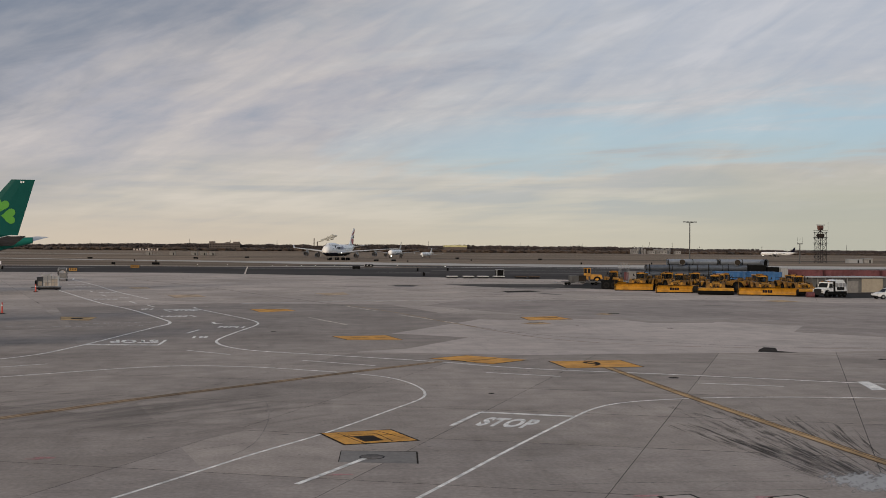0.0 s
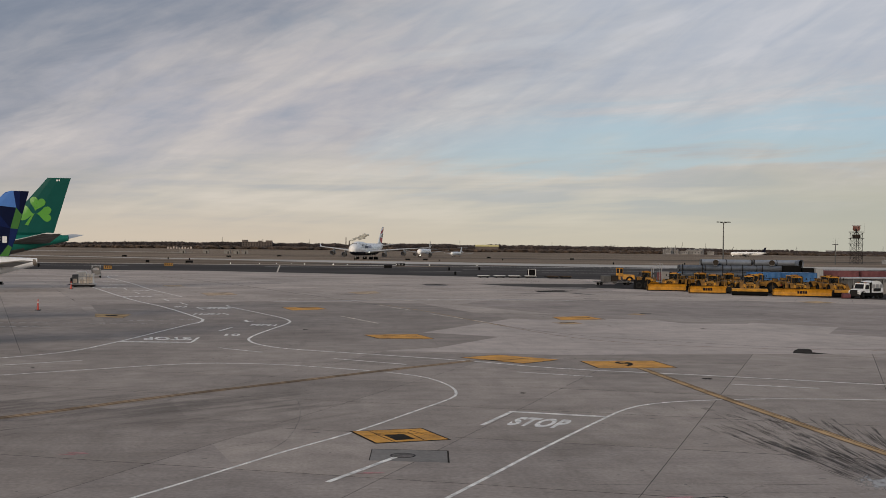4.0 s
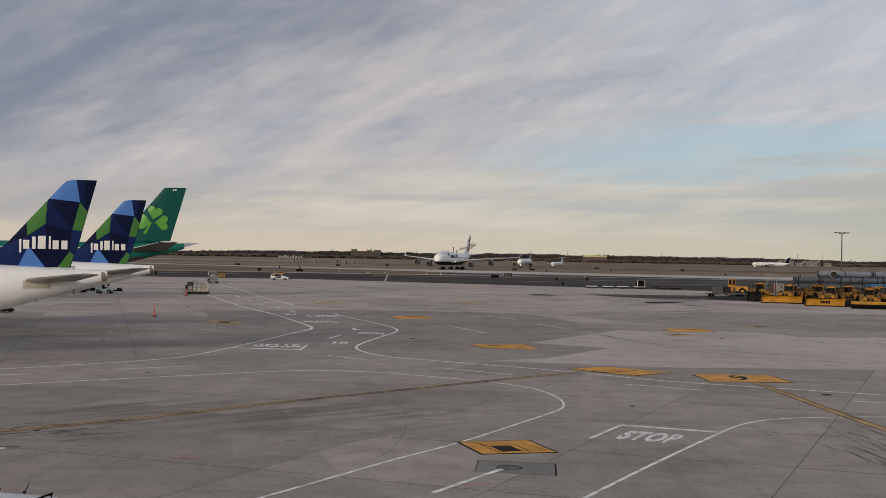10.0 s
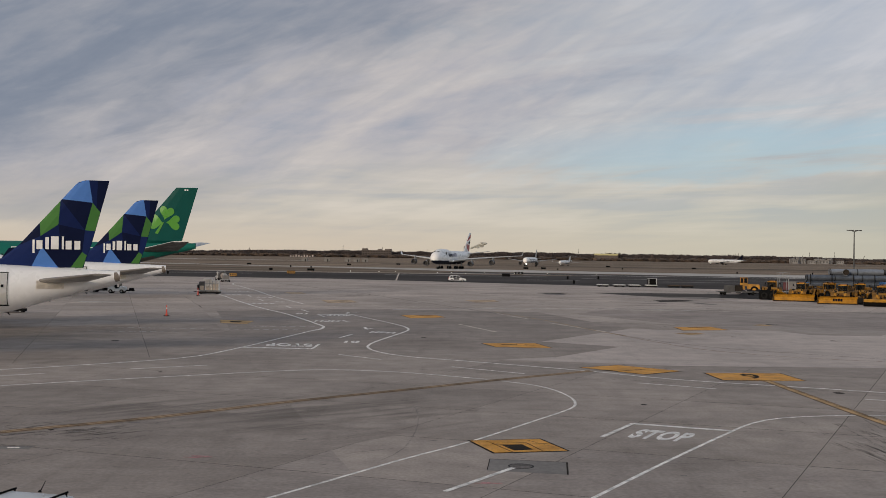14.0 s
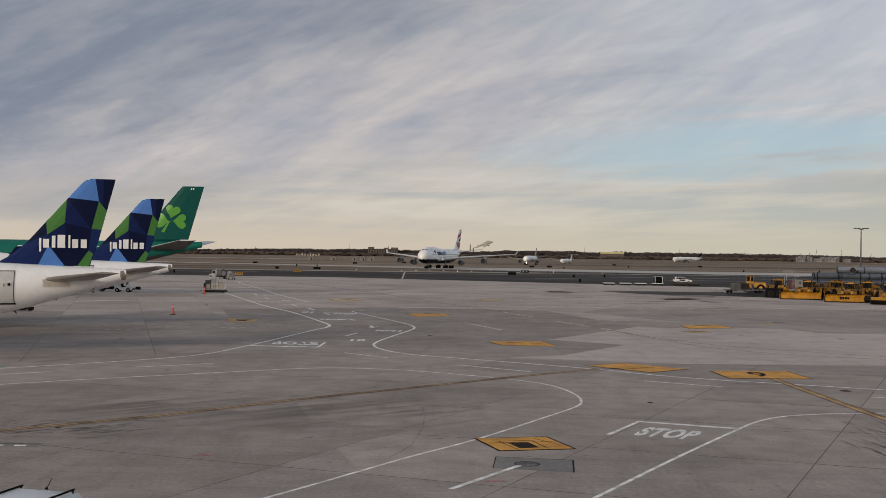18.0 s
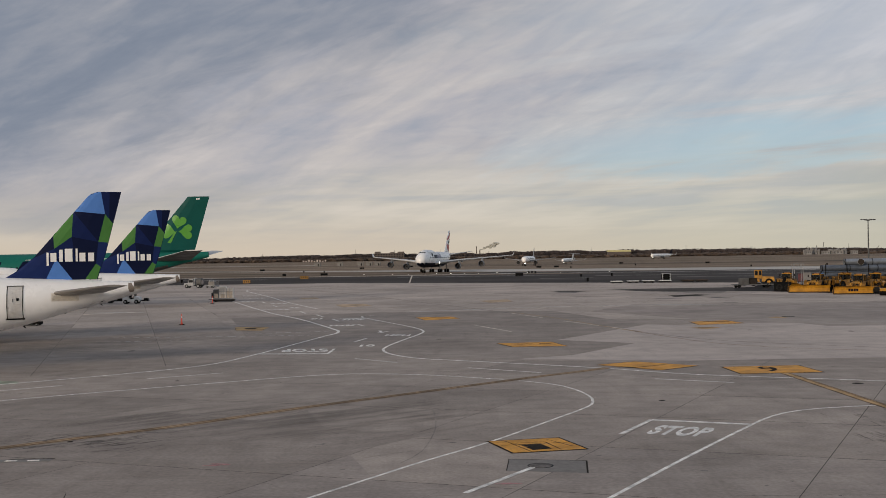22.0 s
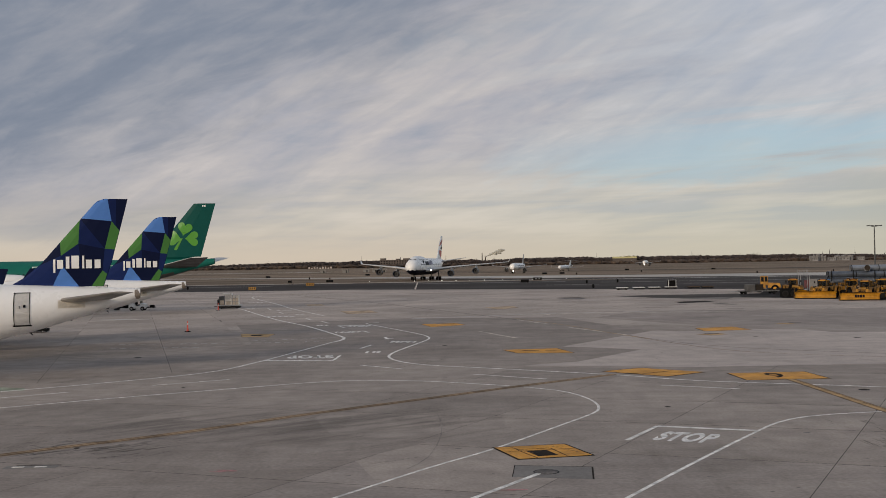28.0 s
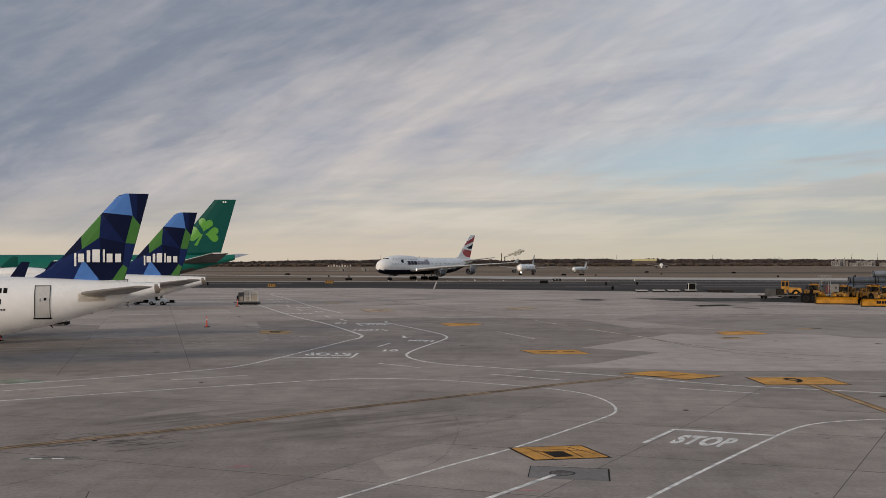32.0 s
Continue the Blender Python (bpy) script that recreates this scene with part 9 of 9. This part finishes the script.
    for x, h, lean in ((767, 19, 2), (781, 26, 4), (898, 17, 9), (752, 17, -3)):
        ob = thing("crane_mast", "thin dark crane mast on the horizon", "crane", pose(x, 2420, -0.02), "far cranes")
        bm = bmesh.new()
        rod(bm, (0, 0, 0), (lean, 0, h), 0.8, 0.35, 6)
        part("jib", bm, DARK_METAL, ob)
        bm = bmesh.new()
        box(bm, 0, 0, 0, 5, 5, 4)
        part("cab", bm, BRICK, ob)
    # power station stacks with their steam
    for x, h, r in ((12, 32, 1.2), (21, 22, 1.5)):
        ob = thing("chimney_stack", "slim dark chimney stack on the horizon", "chimney", pose(x, 3000, -0.02), "chimney stacks")
        bm = bmesh.new()
        rod(bm, (0, 0, 0), (0, 0, h), r * 1.3, r, 10)
        part("shaft", bm, BRICK, ob)
        bm = bmesh.new()
        rod(bm, (0, 0, h), (0, 0, h + 0.8), r * 1.15, r * 1.15, 10)
        part("rim", bm, DARK_METAL, ob)
    ob = thing("steam_plume", "drifting white steam plume above the chimney", "steam", pose(21, 2998, 22.0))
    for k in range(26):
        s = k / 25
        r = 1.2 + 2.6 * s
        bm = bmesh.new()
        bmesh.ops.create_icosphere(bm, subdivisions=2, radius=1)
        seed = rnd.uniform(0, 99)
        for v in bm.verts:
            v.co *= 1 + 0.3 * noise.noise(v.co * 1.6 + Vector((seed, 0, 0)))
            v.co = Vector((v.co.x * r * 1.8, v.co.y * r, v.co.z * r * 0.75))
        part("puff", bm, SMOKE, ob, m=pose(1 + 46 * s + rnd.gauss(0, 1.2), 0, 1.5 + 15 * s ** 0.9 + rnd.gauss(0, 0.5 + 2.0 * s)), smooth=True)
    # belts of bare trees and scrub
    def belt(name, label, count, y0, y1, h0, h1, mat, wide):
        verts, faces = [], []
        for k in range(count):
            y = rnd.uniform(y0, y1)
            x = y * math.tan(radians(-33 + 72 * (k + rnd.random()) / count))
            drop = 0.95 + 0.42 * noise.noise(Vector((x * 0.006, y * 0.002, 3))) + 0.25 * noise.noise(Vector((x * 0.03, 0, 7)))
            h = rnd.uniform(h0, h1) * drop * (1.38 if x < 820 else 1.38 - 0.42 * min(1.0, (x - 820) / 150))
            w = rnd.uniform(0.5, 1.0) * wide
            base = len(verts)
            n = 7
            prof = ((0, 0.7), (0.3, 1.0), (0.6, 1.05), (0.84, 0.95), (0.98, 0.7))
            for fz, fr in prof:
                for i in range(n):
                    a = 2 * math.pi * i / n + rnd.uniform(-0.25, 0.25)
                    q = w * fr * rnd.uniform(0.6, 1.15)
                    verts.append((x + q * math.cos(a), y + q * math.sin(a), h * fz * rnd.uniform(0.88, 1.08)))
            verts.append((x + rnd.uniform(-1, 1), y, h * rnd.uniform(0.98, 1.05)))
            for r in range(len(prof) - 1):
                for i in range(n):
                    faces.append((base + r * n + i, base + r * n + (i + 1) % n, base + (r + 1) * n + (i + 1) % n, base + (r + 1) * n + i))
            for i in range(n):
                faces.append((base + (len(prof) - 1) * n + i, base + (len(prof) - 1) * n + (i + 1) % n, len(verts) - 1))
        me = bpy.data.meshes.new(name)
        me.from_pydata(verts, [], faces)
        me.materials.append(mat)
        tagged(new(name, me), label, "trees", kind="stuff")

    belt("far_tree_belt", "dense belt of bare brown winter trees", 8000, 2130, 2400, 7.0, 9.8, TWIG, 6)
    belt("scrub_belt", "low brown winter scrub before the trees", 1600, 2000, 2130, 2.5, 5.0, SCRUB, 9)

    def twigs(name, label, count, y0, y1, mat):
        """Thin upright twigs that make the ragged top of the belt."""
        verts, faces = [], []
        for k in range(count):
            y = rnd.uniform(y0, y1)
            x = y * math.tan(radians(-33 + 72 * (k + rnd.random()) / count))
            drop = 0.95 + 0.42 * noise.noise(Vector((x * 0.006, y * 0.002, 3))) + 0.25 * noise.noise(Vector((x * 0.03, 0, 7)))
            h = rnd.uniform(8.0, 11.2) * max(0.3, drop) * (1.38 if x < 820 else 1.38 - 0.42 * min(1.0, (x - 820) / 150))
            for i in range(6):
                dx, w = rnd.gauss(0, 2.2), rnd.uniform(0.25, 0.6)
                top = h * rnd.uniform(0.82, 1.06) - abs(dx) * 0.5
                base = len(verts)
                for q in (-w, w):
                    verts.append((x + dx * 0.4 + q, y, h * 0.35))
                    verts.append((x + dx * 0.4, y + q, h * 0.35))
                verts.append((x + dx, y + rnd.uniform(-1, 1), top))
                for u, v in ((0, 1), (1, 2), (2, 3), (3, 0)):
                    faces.append((base + u, base + v, base + 4))
        me = bpy.data.meshes.new(name)
        me.from_pydata(verts, [], faces)
        me.materials.append(mat)
        tagged(new(name, me), label, "trees", kind="stuff")

    twigs("bare_twigs", "ragged bare twigs along the top of the tree belt", 15000, 2110, 2380, TWIG)
    # single taller bare trees and thin poles along the belt
    for k in range(34):
        y = rnd.uniform(2080, 2200)
        x = y * math.tan(radians(rnd.uniform(-27, 35)))
        h = rnd.uniform(11, 16)
        ob = thing("bare_tree", "single bare winter tree above the belt", "tree", pose(x, y, -0.02), "single far trees")
        bm = bmesh.new()
        rod(bm, (0, 0, 0), (0, 0, h * 0.6), 0.45, 0.2, 6)
        part("trunk", bm, TWIG, ob)
        bm = bmesh.new()
        for i in range(22):
            a, u = rnd.uniform(0, 6.28), rnd.uniform(0.3, 0.62)
            ln = rnd.uniform(0.25, 0.5) * h * (1.1 - u)
            rod(bm, (0, 0, h * u), (math.cos(a) * ln * 0.8, math.sin(a) * ln * 0.8, h * u + ln), 0.22, 0.05, 4)
        part("limbs", bm, TWIG, ob)
    for k in range(14):
        y = 2050
        x = y * math.tan(radians(-24 + 4.3 * k + rnd.uniform(-1, 1)))
        ob = thing("utility_pole", "thin utility pole rising above the trees", "pole", pose(x, y, -0.02), "far poles")
        bm = bmesh.new()
        rod(bm, (0, 0, 0), (0, 0, rnd.uniform(16, 24)), 0.3, 0.2, 6)
        part("shaft", bm, DARK_METAL, ob)
        bm = bmesh.new()
        box(bm, 0, 0, 14, 3, 0.3, 0.3)
        part("cross_arm", bm, DARK_METAL, ob)


def hose_tractor():
    """Tow tractor with a round reel, pulling a low trailer; nose along +x."""
    ob = thing("tow_tractor", "grey tow tractor with round reel driving across the apron", "tow tractor", pose(-51.3, 231, 0, 0, 0, 105))
    bm = bmesh.new()
    prism(bm, [(1.9, 0.5), (1.9, 1.2), (0.7, 1.35), (0.6, 2.2), (-0.6, 2.25), (-0.7, 0.5)], -0.95, 0.95, 0.06)
    bmesh.ops.bevel(bm, geom=bm.edges[:], offset=0.05, segments=1, affect="EDGES", clamp_overlap=True)
    part("body", bm, GREY_PAINT, ob)
    for s in (1, -1):
        bm = bmesh.new()
        pane(bm, [(0.55, s * 0.93, 1.4), (-0.5, s * 0.93, 1.4), (-0.5, s * 0.90, 2.05), (0.5, s * 0.90, 2.05)])
        part("side_window", bm, WINDOW_DARK, ob)
    bm = bmesh.new()
    box(bm, -1.7, 0, 0.5, 2.2, 1.8, 0.25, 0.03)
    part("rear_deck", bm, DARK_METAL, ob)
    bm = bmesh.new()
    lathe(bm, (-2.6, 0, 1.45), (1, 0, 0), [(0, 0.62), (-0.08, 0.95), (0.0, 1.0), (1.2, 1.0), (1.28, 0.95), (1.2, 0.62)], 22)
    part("reel", bm, TRAILER_GREY, ob, "dark round hose reel")
    bm = bmesh.new()
    lathe(bm, (-2.72, 0, 1.45), (1, 0, 0), [(0, 0.05), (0, 0.6), (0.1, 0.62)], 18, caps=False)
    part("reel_face", bm, CONCRETE_PALE, ob)
    bm = bmesh.new()
    rod(bm, (-0.9, 0.85, 0.7), (-0.9, 0.85, 2.5), 0.05, n=6)
    rod(bm, (-0.9, -0.85, 0.7), (-0.9, -0.85, 2.5), 0.05, n=6)
    rod(bm, (-0.9, -0.85, 2.5), (-0.9, 0.85, 2.5), 0.05, n=6)
    part("guard_frame", bm, WING_PALE, ob)
    tyre_set(ob, [(1.2, 0.85), (1.2, -0.85), (-1.9, 0.85), (-1.9, -0.85)], 0.46, 0.32)
    tr = thing("equipment_cart", "low grey equipment cart towed behind the tractor", "cart", pose(-50, 226, 0, 0, 0, 105))
    bm = bmesh.new()
    box(bm, 0, 0, 0.45, 3.2, 1.7, 0.2, 0.03)
    part("bed", bm, GREY_PAINT, tr)
    bm = bmesh.new()
    box(bm, -0.2, 0, 0.65, 2.2, 1.4, 0.9, 0.08)
    part("unit", bm, HUT_GREY, tr)
    bm = bmesh.new()
    rod(bm, (1.6, 0, 0.5), (2.6, 0, 0.45), 0.05, n=6)
    part("tow_bar", bm, DARK_METAL, tr)
    for x in (-0.9, -0.2, 0.5):
        bm = bmesh.new()
        box(bm, x, 0.2, 1.55, 0.4, 0.8, 0.3 + 0.15 * (x > 0), 0.05)
        part("coiled_gear", bm, GREY_METAL if x else RUBBER, tr)
    bm = bmesh.new()
    for q in (-0.75, 0.75):
        rod(bm, (-1.4, q, 0.65), (-1.4, q, 1.9), 0.035, n=6)
        rod(bm, (-1.4, q, 1.9), (1.2, q, 1.7), 0.03, n=6)
    part("side_rail", bm, STEEL, tr)
    tyre_set(tr, [(1.1, 0.75), (1.1, -0.75), (-1.1, 0.75), (-1.1, -0.75)], 0.32, 0.22)
    return ob, tr


plow_yard()
grey_trailer()
service_truck()
yard_background()
radar_dish = radar_tower()
cones()
west_side_equipment()
airfield_signs()
far_things()
sport_utility("parked_car", "white utility car with black roof rails parked below", pose(-9.65, 22.0, 0.0, 0, 0, -104))
patrol_car = sport_utility("patrol_car", "white utility car with dark door panel driving along taxiway", pose(-140, 285, 0), stripe=True)
tractor, tractor_cart = hose_tractor()
stripe("hold_line", [(-17.2, 291), (-22.6, 400)], 0.45, FAINT_LINE, z=-0.012, curve=False)
stripe("worn_edge_line", [(-52, 146), (-45.3, 146.6)], 1.3, WHITE_WORN, z=0.005, curve=False)
for a, b, y, w in ((-26, 30, 372, 5), (40, 140, 352, 4), (-200, -70, 362, 4), (20, 36, 322, 3), (60, 84, 318, 3), (-320, -110, 408, 5)):
    stripe("pale_shoulder", [(a, y), (b, y)], w, PATCH_GREY, z=-0.015, curve=False)


def motions_more():
    # along the taxiway from west to east, about nine metres a second
    walk(patrol_car, [(t, pose(x, y, -0.02, 0, 0, 2)) for t, x, y in PATROL_ROWS])
    walk(tractor, [(t, pose(x, y, 0, 0, 0, turn)) for t, x, y, turn in TRACTOR_ROWS])
    rows = []
    for t, x, y, turn in TRACTOR_ROWS:
        back = turn - (22 if 13 < t < 24 else 0)
        rows.append((t, pose(x - 5.4 * math.cos(radians(turn)), y - 5.4 * math.sin(radians(turn)), 0, 0, 0, back)))
    walk(tractor_cart, rows)


PATROL_ROWS = [(0, -107.9, 284), (5.5, -77.9, 284), (8, -61.6, 284), (11, -34.9, 284), (14, -0.6, 284), (17, 41.3, 284), (18.5, 65.2, 284), (32, 288.7, 284)]
TRACTOR_ROWS = [(0, -51.3, 232, 104), (6, -53.2, 240, 104), (9, -54.6, 248, 106), (13, -57.0, 256, 112), (16.5, -59.5, 262, 128), (19, -63.5, 267, 150), (21, -68.0, 269.5, 165), (23, -74.5, 271, 176), (25.5, -84, 271.5, 180), (32, -110, 271.5, 180)]


build_slabs()


# ---- what moves ----
def facing(x, y, off):
    """The turn of a thing at x, y that heads off degrees west of straight towards the eye."""
    return math.degrees(math.atan2(-y, -x)) - off


def motions():
    rows = []
    for t, x, y, off in JUMBO_ROWS:
        rows.append((t, pose(x, y, -0.02, 0, 0, facing(x, y, off))))
    walk(jumbo, rows)
    walk(queue_a, [(t, pose(x, y, -0.02, 0, 0, facing(x, y, off))) for t, x, y, off in QUEUE_A_ROWS])
    walk(queue_b, [(t, pose(x, y, -0.02, 0, 0, facing(x, y, off))) for t, x, y, off in QUEUE_B_ROWS])
    walk(lander, [(t, pose(x, 1250, -0.02, 0, 0, turn)) for t, x, turn in LANDER_ROWS])
    # one turn of the antenna in 4.7 seconds
    walk(radar_dish, [(0.8 * k, pose(0, 0, 22.3, 0, 0, 100 + 360 * 0.8 * k / 4.7)) for k in range(41)])
    motions_more()


JUMBO_ROWS = [(0, 17.7, 640, 14), (3, 16.2, 620, 14.5), (8, 6.1, 598, 14.6), (13, -2.1, 564, 15.3), (18, -11.8, 516, 15.5), (22, -16.8, 484, 11), (25, -19.6, 468, 8.7), (27.3, -21.4, 459, 10), (29, -23.3, 455, 15), (30.5, -27.3, 453, 25.5), (32, -29.7, 448, 34.5)]
QUEUE_A_ROWS = [(0, 62.8, 789, 13), (3, 60.8, 780, 13), (8, 56.1, 766, 13), (13, 50.3, 748, 13), (18, 44.0, 728, 12), (22, 37.0, 705, 11), (25, 30.4, 682, 11), (29, 22.5, 652, 12), (32, 17.0, 624, 14)]
QUEUE_B_ROWS = [(0, 93.0, 850, 15), (3, 91.8, 845, 15), (8, 86.2, 834, 15), (13, 81.8, 824, 15), (18, 76.6, 812, 15), (25, 67.0, 786, 15), (30.5, 59.9, 762, 16), (32, 58.2, 754, 17)]
LANDER_ROWS = [(0, 566, 180), (3, 503, 180), (6, 451, 180), (9, 392, 181), (13, 322, 190), (19, 245, 215), (23, 212, 232), (28, 194, 256), (32, 189, 262)]
motions()
